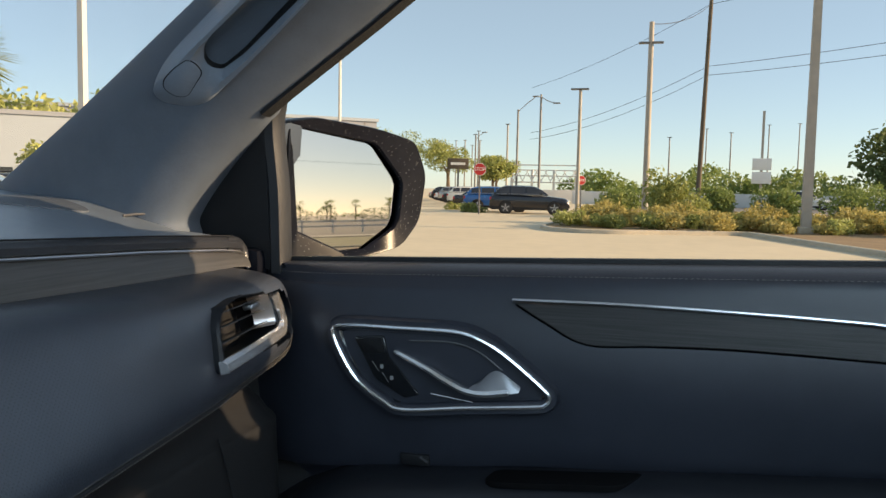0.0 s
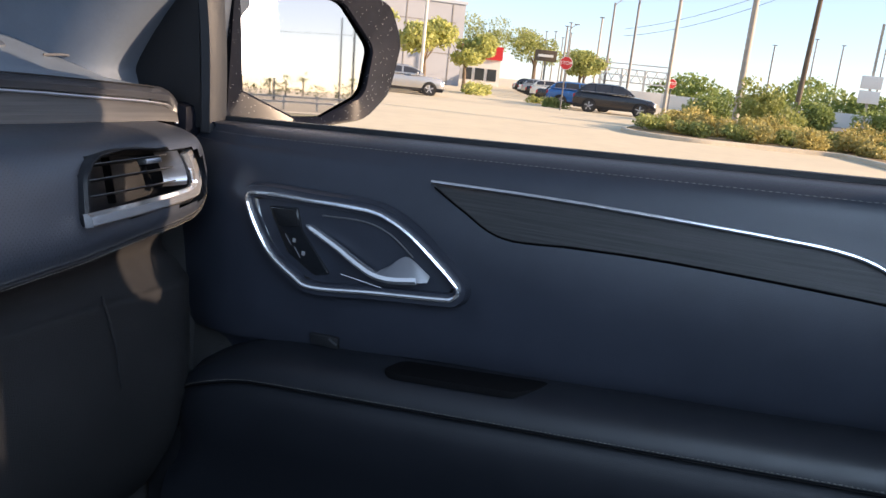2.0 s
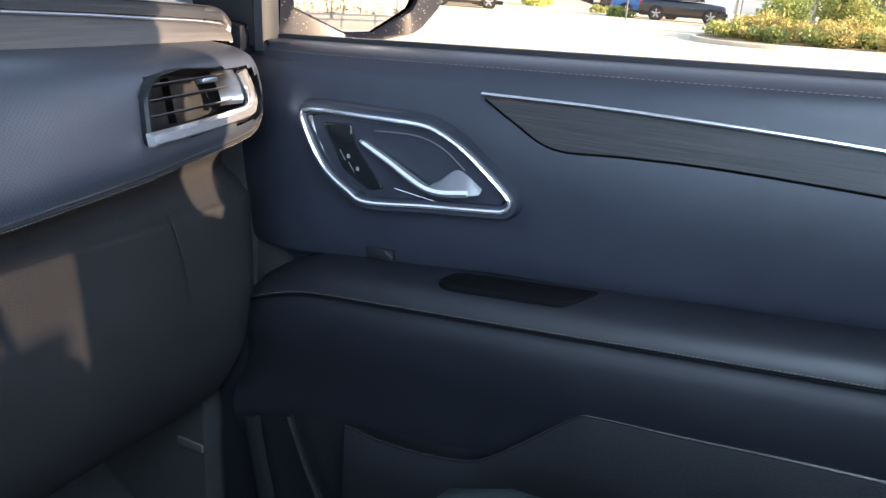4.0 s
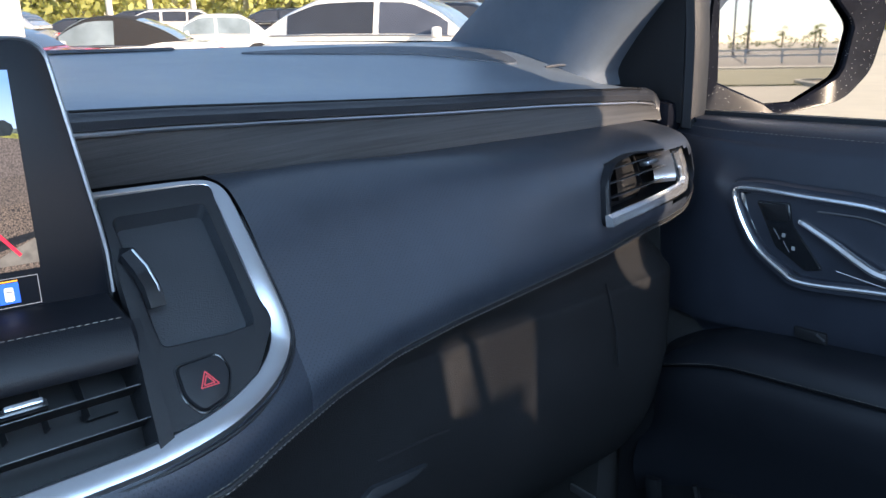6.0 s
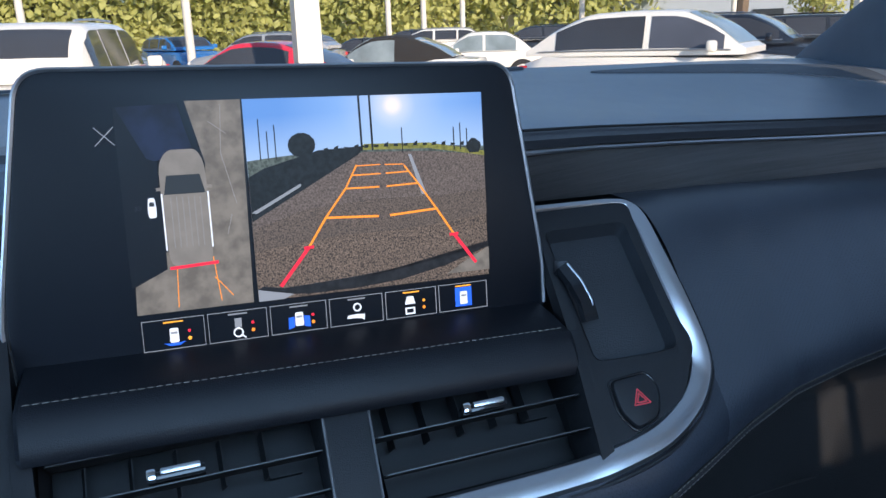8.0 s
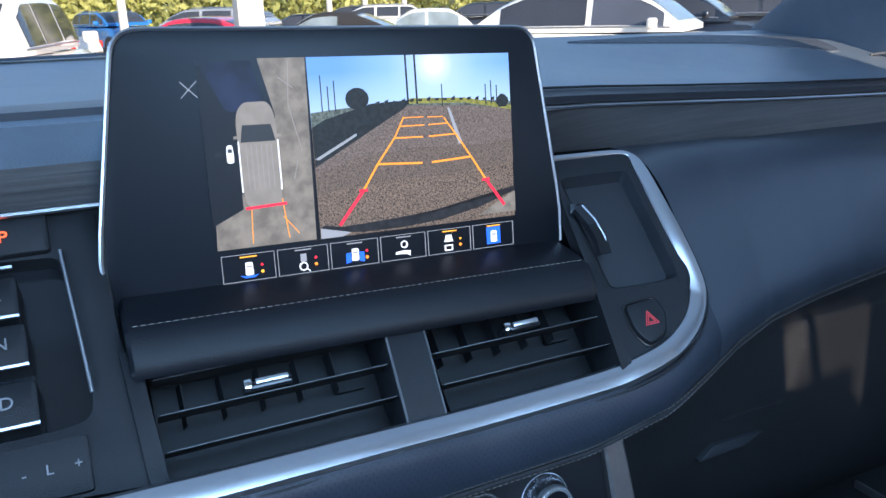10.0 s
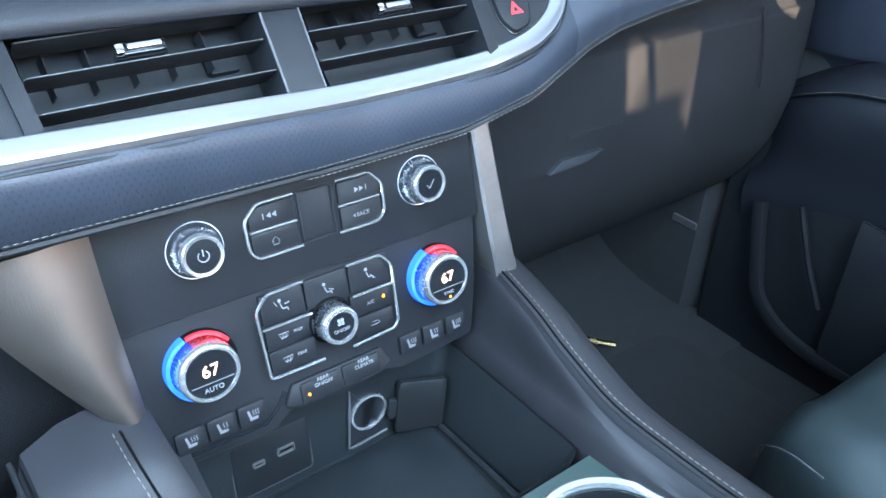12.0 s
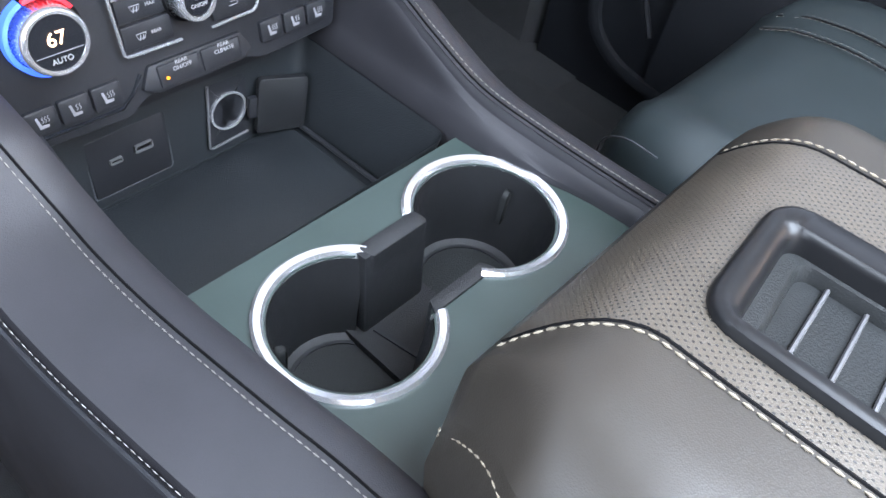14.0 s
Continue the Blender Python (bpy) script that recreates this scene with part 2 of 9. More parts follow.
M["pillar_cloth"] = material("pillar trim", (0.070, 0.089, 0.118), 0.70, 0, 0.12, 300, 0.3, 1200)
M["seat_leather"] = leather("seat leather", (0.0135, 0.0200, 0.0215), 0.42, cell=1100, bump=0.2)
M["window_glass"] = pane_glass("window glass")
M["privacy_glass"] = pane_glass("privacy glass", (0.85, 0.85, 0.85))
M["white_paint_car"] = material("white car paint", (0.76, 0.75, 0.72), 0.25, 0, 0.04, 3, coat=0.6, rough_vary=0.04)
M["white_mark"] = material("white print", (0.17, 0.17, 0.18), 0.6, 0, 0.05, 50)
M["grey_mark"] = material("grey print", (0.13, 0.13, 0.14), 0.6, 0, 0.05, 50)
M["red_mark"] = material("red print", (0.55, 0.04, 0.05), 0.5, 0, 0.05, 50)
M["thread_warm"] = material("warm pale thread", (0.17, 0.14, 0.105), 0.8, 0, 0.25, 300)
# Door leather again, darkened: the armrest's shade is put into its colour.
M["arm_leather_shaded"] = leather("shaded door armrest leather", (0.0058, 0.0070, 0.0102), 0.48, cell=1200, bump=0.18)
# Near-black base carries the shade that falls on the pad below the display.
M["pad_leather_shaded"] = leather("shaded pad leather", (0.0048, 0.0056, 0.0080), 0.46, cell=1200, bump=0.18)
M["wall_pale"] = material("pale grey painted block wall", (0.36, 0.41, 0.47), 0.85, 0, 0.05, 0.6)
M["grab_plastic"] = material("paler handle plastic", (0.145, 0.18, 0.23), 0.6, 0, 0.10, 200, 0.2, 1200)
M["bin_plastic"] = material("blue-black bin plastic", (0.0088, 0.0108, 0.0125), 0.5, 0, 0.2, 60, 0.3, 900, spec=0.3)
M["grille"] = material("dark speaker cloth", (0.052, 0.064, 0.083), 0.6, 0, 0.2, 200, 0.4, 900)
# Paler than the tray: light caught by its ribs is put into the colour.
M["rib_plastic"] = material("pale rib plastic", (0.06, 0.06, 0.064), 0.45, 0, 0.2, 90)
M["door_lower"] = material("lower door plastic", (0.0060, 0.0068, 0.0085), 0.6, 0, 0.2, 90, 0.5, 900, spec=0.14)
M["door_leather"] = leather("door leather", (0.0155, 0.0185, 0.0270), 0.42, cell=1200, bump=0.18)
M["vent_inner"] = material("vent inner plastic", (0.0056, 0.0062, 0.0076), 0.6, 0, 0.2, 50, spec=0.3)
M["slat_edge"] = material("pale slat edge", (0.034, 0.036, 0.041), 0.4, 0, 0.15, 120)
for key_name, level in (("leather", 0.85), ("leather_perf", 0.6), ("leather_lip_shaded", 0.25), ("leather_dashtop_lit", 0.85)):
    M[key_name].node_tree.nodes["Principled BSDF"].inputs["Specular IOR Level"].default_value = level
M["tray_gloss"] = material("satin black tray plastic", (0.006, 0.0062, 0.0068), 0.32, 0, 0.12, 60, spec=0.22)
M["rail_leather"] = leather("console rail leather", (0.0150, 0.0147, 0.0172), 0.54, cell=1200, bump=0.16)
for key_name in ("door_leather", "arm_leather_shaded"):
    M[key_name].node_tree.nodes["Principled BSDF"].inputs["Specular IOR Level"].default_value = 0.36
M["pad_leather_shaded"].node_tree.nodes["Principled BSDF"].inputs["Specular IOR Level"].default_value = 0.2
for key_name, level in (("leather_warm_shaded", 0.32), ("leather_warm_lit_perf", 0.6), ("rail_leather", 0.24)):
    M[key_name].node_tree.nodes["Principled BSDF"].inputs["Specular IOR Level"].default_value = level
M["paddle"] = material("satin paddle silver", (0.17, 0.173, 0.185), 0.34, 0.9, 0.06, 90, rough_vary=0.04)

# ---------------------------------------------------------------- building helpers
def mesh_object(name, bm, mat, parent=None, label="", smooth=True):
    bmesh.ops.recalc_face_normals(bm, faces=bm.faces)
    me = bpy.data.meshes.new(name)
    bm.to_mesh(me)
    bm.free()
    for f in me.polygons:
        f.use_smooth = smooth
    if smooth and hasattr(me, "set_sharp_from_angle"):
        me.set_sharp_from_angle(angle=radians(38))
    me.materials.append(mat)
    ob = new(name, me)
    if parent is not None:
        ob.parent = parent
    return tagged(ob, label=label)


def part(name, bm, mat, parent, label="", smooth=True):
    return mesh_object(name, bm, mat, parent, label, smooth)


def thing(name, label, category, group="", kind="", at=(0, 0, 0)):
    ob = new(name)
    ob.empty_display_size = 0.05
    ob.location = at
    return tagged(ob, label, category, group, kind)


def solo(name, bm, mat, label, category, group="", kind="", smooth=True):
    return tagged(mesh_object(name, bm, mat, None, label, smooth), "", category, group, kind)


class Plane:
    """A work plane: u and v along it, w out of it."""

    def __init__(self, origin, u, v):
        self.o, self.u, self.v = Vector(origin), Vector(u).normalized(), Vector(v).normalized()
        self.n = self.u.cross(self.v).normalized()

    def at(self, u, v, w=0.0):
        return self.o + self.u * u + self.v * v + self.n * w

    def matrix(self, u=0.0, v=0.0, w=0.0):
        p = self.at(u, v, w)
        return Matrix(((self.u.x, self.v.x, self.n.x, p.x), (self.u.y, self.v.y, self.n.y, p.y), (self.u.z, self.v.z, self.n.z, p.z), (0, 0, 0, 1)))


def smooth_path(pts, n=8, closed=False):
    """Catmull-Rom through the points."""
    P = [Vector(p) for p in pts]
    out = []
    k = len(P)
    for i in range(k if closed else k - 1):
        if closed:
            a, b, c, d = P[(i - 1) % k], P[i], P[(i + 1) % k], P[(i + 2) % k]
        else:
            b, c = P[i], P[i + 1]
            a = P[i - 1] if i > 0 else b * 2 - c
            d = P[i + 2] if i + 2 < k else c * 2 - b
        for j in range(n):
            t = j / n
            out.append(0.5 * ((2 * b) + (c - a) * t + (2 * a - 5 * b + 4 * c - d) * t * t + (3 * b - a - 3 * c + d) * t ** 3))
    if not closed:
        out.append(P[-1])
    return out


def round_poly(pts, r, n=4):
    """Rounds the corners of a 2D polygon."""
    out, k = [], len(pts)
    for i in range(k):
        p = Vector(pts[i][:2])
        a, b = Vector(pts[i - 1][:2]), Vector(pts[(i + 1) % k][:2])
        rr = pts[i][2] if len(pts[i]) > 2 else r
        da, db = (a - p), (b - p)
        s = min(rr, da.length * 0.49, db.length * 0.49)
        p0, p1 = p + da.normalized() * s, p + db.normalized() * s
        for j in range(n + 1):
            t = j / n
            out.append(tuple((1 - t) ** 2 * p0 + 2 * t * (1 - t) * p + t * t * p1))
    return out


def loft(sections, closed_section=False, cap=False, bm=None, closed_path=False):
    bm = bm or bmesh.new()
    rows = [[bm.verts.new(p) for p in s] for s in sections]
    pairs = list(zip(rows, rows[1:])) + ([(rows[-1], rows[0])] if closed_path else [])
    for a, b in pairs:
        m = len(a)
        for i in range(m if closed_section else m - 1):
            j = (i + 1) % m
            q = [a[i], a[j], b[j], b[i]]
            if len(set(q)) == 4:
                bm.faces.new(q)
    if cap and closed_section:
        bm.faces.new(rows[0])
        bm.faces.new(rows[-1][::-1])
    return bm


def shell(sections, thick, push=(0, 1, 0)):
    """A lofted skin with thickness: the skin, its back and the rims."""
    v = Vector(push).normalized() * thick
    full = [list(map(Vector, s)) + [Vector(p) + v for p in reversed(s)] for s in sections]
    return loft(full, closed_section=True, cap=True)


def frames_along(path, up=(0, 0, 1), closed=False):
    k = len(path)
    out = []
    for i, p in enumerate(path):
        a = path[(i - 1) % k] if closed or i > 0 else path[i]
        b = path[(i + 1) % k] if closed or i < k - 1 else path[i]
        t = (Vector(b) - Vector(a)).normalized()
        side = t.cross(Vector(up))
        side = side.normalized() if side.length > 1e-6 else Vector((1, 0, 0))
        out.append((Vector(p), side, side.cross(t).normalized()))
    return out


def sweep(path, profile, up=(0, 0, 1), closed=False, bm=None, scale=None):
    """Sweeps a closed profile of (side, up) pairs along a path."""
    secs = []
    for i, (p, s, u) in enumerate(frames_along(path, up, closed)):
        k = scale[i] if scale else 1.0
        secs.append([p + s * a * k + u * b * k for a, b in profile])
    return loft(secs, True, not closed, bm, closed)


def circle(r, n=10, rx=None):
    return [(r * math.cos(2 * math.pi * i / n), (rx or r) * math.sin(2 * math.pi * i / n)) for i in range(n)]


def tube(path, r, n=8, up=(0, 0, 1), closed=False, bm=None, scale=None):
    return sweep(path, circle(r, n), up, closed, bm, scale)


def box(sx, sy, sz, m=None, bevel=0.0, seg=2, bm=None):
    own = bmesh.new()
    bmesh.ops.create_cube(own, size=1.0, matrix=Matrix.Diagonal((sx, sy, sz, 1)))
    if bevel:
        bmesh.ops.bevel(own, geom=own.edges[:], offset=bevel, segments=seg, affect="EDGES", profile=0.6)
    if m is not None:
        bmesh.ops.transform(own, matrix=m, verts=own.verts)
    if bm is None:
        return own
    join(bm, own)
    return bm


def join(bm, other):
    me = bpy.data.meshes.new("tmp")
    other.to_mesh(me)
    other.free()
    bm.from_mesh(me)
    bpy.data.meshes.remove(me)
    return bm


def prism(pts, pl, w0, w1, bevel=0.0, bm=None, seg=2):
    """A plate with a 2D outline on a work plane, from depth w0 to w1, its front edge bevelled."""
    own = bmesh.new()
    n = len(pts)
    if bevel:
        cx, cy = sum(p[0] for p in pts) / n, sum(p[1] for p in pts) / n
        rad = max(1e-6, sum(math.hypot(p[0] - cx, p[1] - cy) for p in pts) / n)
        rings = []
        for j in range(seg + 1):
            a = math.pi / 2 * j / seg
            ins, up = bevel * (1 - math.cos(a)), bevel * math.sin(a)
            k = 1 - ins / rad
            rings.append([pl.at(cx + (p[0] - cx) * k, cy + (p[1] - cy) * k, w1 - bevel + up) for p in pts])
        secs = [[pl.at(p[0], p[1], w0) for p in pts]] + rings
    else:
        secs = [[pl.at(p[0], p[1], w) for p in pts] for w in (w0, w1)]
    loft(secs, True, True, own)
    if bm is None:
        return own
    return join(bm, own)


def ring_plate(outer, inner, pl, w0, w1, bm=None, lip=0.0):
    """A frame between two outlines of the same number of points."""
    own = bmesh.new()
    secs = [[pl.at(*p, w0) for p in outer], [pl.at(*p, w1 - lip) for p in outer]]
    if lip:
        c = [((o[0] * 0.7 + i[0] * 0.3), (o[1] * 0.7 + i[1] * 0.3)) for o, i in zip(outer, inner)]
        d = [((o[0] * 0.3 + i[0] * 0.7), (o[1] * 0.3 + i[1] * 0.7)) for o, i in zip(outer, inner)]
        secs += [[pl.at(*p, w1) for p in c], [pl.at(*p, w1) for p in d]]
    secs += [[pl.at(*p, w1 - lip) for p in inner], [pl.at(*p, w0) for p in inner]]
    loft(secs, True, False, own, True)
    if bm is None:
        return own
    return join(bm, own)


def rect(u0, v0, u1, v1, r=0.0, n=4):
    pts = [(u0, v0), (u1, v0), (u1, v1), (u0, v1)]
    return round_poly(pts, r, n) if r else pts


def scale_poly(pts, k, dx=0.0, dy=0.0):
    n = len(pts)
    cx, cy = sum(p[0] for p in pts) / n, sum(p[1] for p in pts) / n
    return [(cx + (p[0] - cx) * k + dx, cy + (p[1] - cy) * k + dy) for p in pts]


def inset_poly(pts, d):
    """Moves a convex-ish outline inwards by d."""
    n = len(pts)
    cx, cy = sum(p[0] for p in pts) / n, sum(p[1] for p in pts) / n
    out = []
    for p in pts:
        l = math.hypot(p[0] - cx, p[1] - cy)
        k = max(0.05, (l - d) / l)
        out.append((cx + (p[0] - cx) * k, cy + (p[1] - cy) * k))
    return out


def flat(name, pts, pl, w, mat, parent, label=""):
    """A thin printed or lit shape lying on a surface."""
    return part(name, prism(pts, pl, w - 0.0004, w), mat, parent, label, smooth=False)


def bar_pts(a, b, t):
    """The outline of a straight stroke from a to b."""
    a, b = Vector(a), Vector(b)
    d = (b - a).normalized()
    n = Vector((-d.y, d.x)) * (t / 2)
    return [tuple(a - n), tuple(b - n), tuple(b + n), tuple(a + n)]


def disc_pts(cx, cy, r, n=20, ry=None):
    return [(cx + r * math.cos(2 * math.pi * i / n), cy + (ry or r) * math.sin(2 * math.pi * i / n)) for i in range(n)]


def lettering(name, body, size, pl, u, v, w, mat, parent, turn=0.0, label="", depth=0.0003):
    """Words in the built-in font, as a mesh lying on a work plane, centred on (u, v)."""
    cu = bpy.data.curves.new("words", "FONT")
    cu.body, cu.size, cu.extrude, cu.align_x, cu.align_y = body, size, depth, "CENTER", "CENTER"
    tmp = bpy.data.objects.new("words", cu)
    scene.collection.objects.link(tmp)
    dg = bpy.context.evaluated_depsgraph_get()
    me = bpy.data.meshes.new_from_object(tmp.evaluated_get(dg))
    bpy.data.objects.remove(tmp)
    me.transform(pl.matrix(u, v, w) @ Matrix.Rotation(radians(turn), 4, "Z"))
    me.materials.clear()
    me.materials.append(mat)
    ob = new(name, me)
    ob.parent = parent
    return tagged(ob, label=label)


def stitches(path, length=0.0045, gap=0.0025, r=0.0006, lift=(0, 0, 0), bm=None):
    """A row of short threads along a path."""
    bm = bm or bmesh.new()
    lift = Vector(lift)
    pts = [Vector(p) for p in path]
    cum = [0.0]
    for a, b in zip(pts, pts[1:]):
        cum.append(cum[-1] + (b - a).length)

    def along(d):
        for i in range(len(pts) - 1):
            if cum[i + 1] >= d:
                t = (d - cum[i]) / max(1e-9, cum[i + 1] - cum[i])
                return pts[i].lerp(pts[i + 1], t)
        return pts[-1]

    d = 0.0
    while d + length < cum[-1]:
        a, b = along(d) + lift, along(d + length) + lift
        ax = (b - a).normalized()
        s = ax.orthogonal().normalized()
        u = ax.cross(s)
        mid = (a + b) / 2
        rings = []
        for p, k in ((a, 0.35), (mid, 1.0), (b, 0.35)):
            rings.append([bm.verts.new(p + (s * math.cos(q) + u * math.sin(q)) * r * k) for q in (0, math.pi / 2, math.pi, 3 * math.pi / 2)])
        for x, y in zip(rings, rings[1:]):
            for i in range(4):
                bm.faces.new((x[i], x[(i + 1) % 4], y[(i + 1) % 4], y[i]))
        d += length + gap
    return bm

# ---------------------------------------------------------------- dashboard
def curve_of(rows):
    """Each coordinate of the rows as a function of x."""
    xs = [r[0] for r in rows]
    return lambda x: tuple(float(np.interp(x, xs, [r[k] for r in rows])) for k in range(1, len(rows[0])))


silver_at = curve_of([(-0.5, 0.60, 1.462), (-0.2, 0.60, 1.466), (0.12, 0.585, 1.503), (0.157, 0.60, 1.501), (0.236, 0.639, 1.494), (0.368, 0.69, 1.482),
                      (0.543, 0.712, 1.471), (0.75, 0.722, 1.462), (0.90, 0.718, 1.454), (0.94, 0.713, 1.450)])
wood_low_at = curve_of([(0.12, 0.60, 1.466), (0.17, 0.62, 1.462), (0.29, 0.655, 1.452), (0.44, 0.692, 1.438), (0.58, 0.705, 1.434), (0.745, 0.71, 1.431),
                        (0.916, 0.705, 1.432), (0.94, 0.70, 1.430)])
hem_at = curve_of([(-0.5, 0.455, 1.300), (-0.16, 0.452, 1.296), (0.0, 0.466, 1.285), (0.12, 0.47, 1.284), (0.19, 0.470, 1.298), (0.23, 0.482, 1.307),
                   (0.292, 0.511, 1.309), (0.368, 0.544, 1.306), (0.445, 0.562, 1.306), (0.51, 0.573, 1.306), (0.61, 0.583, 1.310),
                   (0.69, 0.590, 1.3145), (0.73, 0.595, 1.3185), (0.78, 0.600, 1.3235), (0.83, 0.603, 1.3285), (0.863, 0.6045, 1.335), (0.880, 0.607, 1.344), (0.892, 0.613, 1.355), (0.90, 0.623, 1.367), (0.905, 0.640, 1.384)])
# outer edge of the bright band: along the bottom, round the corner, up and back to the display
BAND = [(-0.40, 0.437, 1.350), (-0.20, 0.442, 1.343), (-0.119, 0.449, 1.337), (-0.05, 0.459, 1.330), (0.034, 0.470, 1.322), (0.127, 0.472, 1.322), (0.165, 0.472, 1.326),
        (0.200, 0.477, 1.332), (0.232, 0.492, 1.340), (0.253, 0.508, 1.352), (0.261, 0.522, 1.368), (0.260, 0.545, 1.397), (0.259, 0.575, 1.427),
        (0.258, 0.597, 1.447), (0.252, 0.608, 1.455), (0.238, 0.612, 1.458), (0.20, 0.612, 1.459), (0.12, 0.612, 1.460)]
band_low = curve_of([(p[0], p[1], p[2]) for p in BAND[:11]])
FACE = Plane((0, 0.462, 1.315), (1, 0, 0), (0, 1, 1))           # the sloping centre face


def fv(z):
    return (z - 1.315) * math.sqrt(2)


dash = thing("dashboard", "black leather car dashboard with stitched hem and dark wood strip", "dashboard", at=(0, 0.6, 1.2))
dash.location = (0, 0, 0)

# top pad, from the seam to the foot of the windscreen
xs = [-0.75 + 0.03 * i for i in range(57)]
secs = []
for x in xs:
    y, z = silver_at(max(x, 0.13))
    z2 = z + float(np.interp(x, [0.13, 0.94], [0.017, 0.021]))
    drop = max(0.0, (x - 0.86) / 0.08) ** 2 * 0.012
    far = 1.26 - 0.18 * (x / 0.95) ** 2
    secs.append([(x, y + 0.002, z2 - drop), (x, y + 0.02, z2 + 0.0035 - drop), (x, y + 0.07, z2 + 0.006 - drop), (x, (y + far) / 2, 1.517 - drop), (x, far - 0.03, 1.5275), (x, far, 1.526),
                 (x, far, 1.46), (x, y + 0.03, 1.46)])
part("dash_top", loft(secs, True, True), M["leather_dashtop_lit"], dash, "black leather dash top paled by windscreen sheen")
# padded roll under the seam
xs = [0.156 + 0.0199 * i for i in range(40)]
secs = []
for x in xs:
    y, z = silver_at(x)
    h = float(np.interp(x, [0.13, 0.94], [0.017, 0.021]))
    secs.append([(x, y + 0.006, z + h), (x, y - 0.003, z + h - 0.002), (x, y - 0.009, z + h * 0.6), (x, y - 0.007, z + h * 0.25), (x, y, z + 0.002), (x, y + 0.02, z + 0.002), (x, y + 0.03, z + h)])
part("padded_roll", loft(secs, True, True), M["leather"], dash)
# the roll's end turns down beside the strip
end_path = smooth_path([(0.905, 0.7195, 1.4635), (0.925, 0.7190, 1.4628), (0.938, 0.7185, 1.4575), (0.9455, 0.7175, 1.448), (0.9475, 0.716, 1.440), (0.948, 0.715, 1.433)], 6)
part("padded_roll_end", tube(end_path, 0.0106, 12, up=(0, -1, 0)), M["leather"], dash)
# wood strip
secs = []
for x in [0.156 + 0.0199 * i for i in range(39)] + [0.943]:
    (y, z), (y2, z2) = silver_at(x), wood_low_at(x)
    secs.append([(x, y + 0.001, z), (x, y + 0.001 + (y2 - y) * 0.5 - 0.004, (z + z2) / 2), (x, y2, z2), (x, y2 + 0.02, z2), (x, y + 0.02, z)])
part("wood_strip", loft(secs, True, True), M["wood_strip"], dash, "dark open-pore wood strip")
line = [(x, *(lambda s: (s[0] - 0.002, s[1] + 0.001))(silver_at(x))) for x in [0.156 + 0.0199 * i for i in range(39)]]
line += smooth_path([(0.932, 0.711, 1.451), (0.941, 0.710, 1.446), (0.943, 0.708, 1.438), (0.944, 0.705, 1.428)], 4)
part("bright_line", tube(line, 0.0021, 8), M["satin"], dash, "satin silver line")
seam = [(x, silver_at(x)[0] - 0.004, silver_at(x)[1] + float(np.interp(x, [0.13, 0.94], [0.0165, 0.0205]))) for x in [0.158 + 0.0198 * i for i in range(39)]]
part("seam_welt", tube(seam, 0.0011, 6), M["soft_plastic"], dash)

# passenger panel: a slope beside the band that turns into an upright face with a shelf above the end vent
VENT = Plane((0.682, 0.579, 1.350), (0.192, 0.039, -0.002), Vector((0.2007, -0.9606, 0.1921)).cross(Vector((0.192, 0.039, -0.002))))
VENT_HOLE = [(0.004, 0.0), (0.188, 0.0), (0.212, 0.015), (0.196, 0.061), (0.075, 0.069), (0.03, 0.064), (0.012, 0.05)]


def panel_section(x):
    yb, zb = hem_at(x)
    yt, zt = wood_low_at(x)
    k = min(1.0, max(0.0, (x - 0.262) / 0.42))
    k = k * k * (3 - 2 * k)
    slope = [(0.0, 0.0), (0.001, 0.022), (0.022, 0.05), (0.064, 0.107), (0.095, 0.136), (0.118, 0.145)]
    hh = zt - zb
    upright = [(0.0, 0.0), (-0.006 * min(1.0, hh / 0.1), 0.18 * hh), (-0.001, 0.45 * hh), (0.008, 0.76 * hh), (0.026, 0.91 * hh), (0.062, 0.98 * hh)]
    pts = [(yb + a[0] * (1 - k) + b[0] * k, zb + a[1] * (1 - k) + b[1] * k) for a, b in zip(slope, upright)]
    pts = [(min(y, yt - 0.004), z) for y, z in pts] + [(yt, zt)]
    # soft hollow across the middle
    return [tuple(p) for p in smooth_path([(x, y, z) for y, z in pts], 5)]


stations = [0.262 + 0.008 * i for i in range(80)] + [0.898, 0.902, 0.905]
bm = loft([panel_section(x) for x in stations])
from_vent = VENT.matrix().inverted()
hole_grown = scale_poly(VENT_HOLE, 1.02)


def inside(p, poly):
    hit, n = False, len(poly)
    for i in range(n):
        (x1, y1), (x2, y2) = poly[i], poly[(i + 1) % n]
        if (y1 > p[1]) != (y2 > p[1]) and p[0] < (x2 - x1) * (p[1] - y1) / (y2 - y1) + x1:
            hit = not hit
    return hit


doomed = [f for f in bm.faces if inside(tuple((from_vent @ f.calc_center_median())[:2]), hole_grown)]
bmesh.ops.delete(bm, geom=doomed, context="FACES")
bmesh.ops.recalc_face_normals(bm, faces=bm.faces)
part("passenger_panel", bm, M["leather_perf"], dash, "perforated black leather panel")
# below the band: the padded lip down to the hem
secs = []
first = panel_section(0.262)
rise = [q[2] - first[0][2] for q in first]
lean = [q[1] - first[0][1] for q in first]
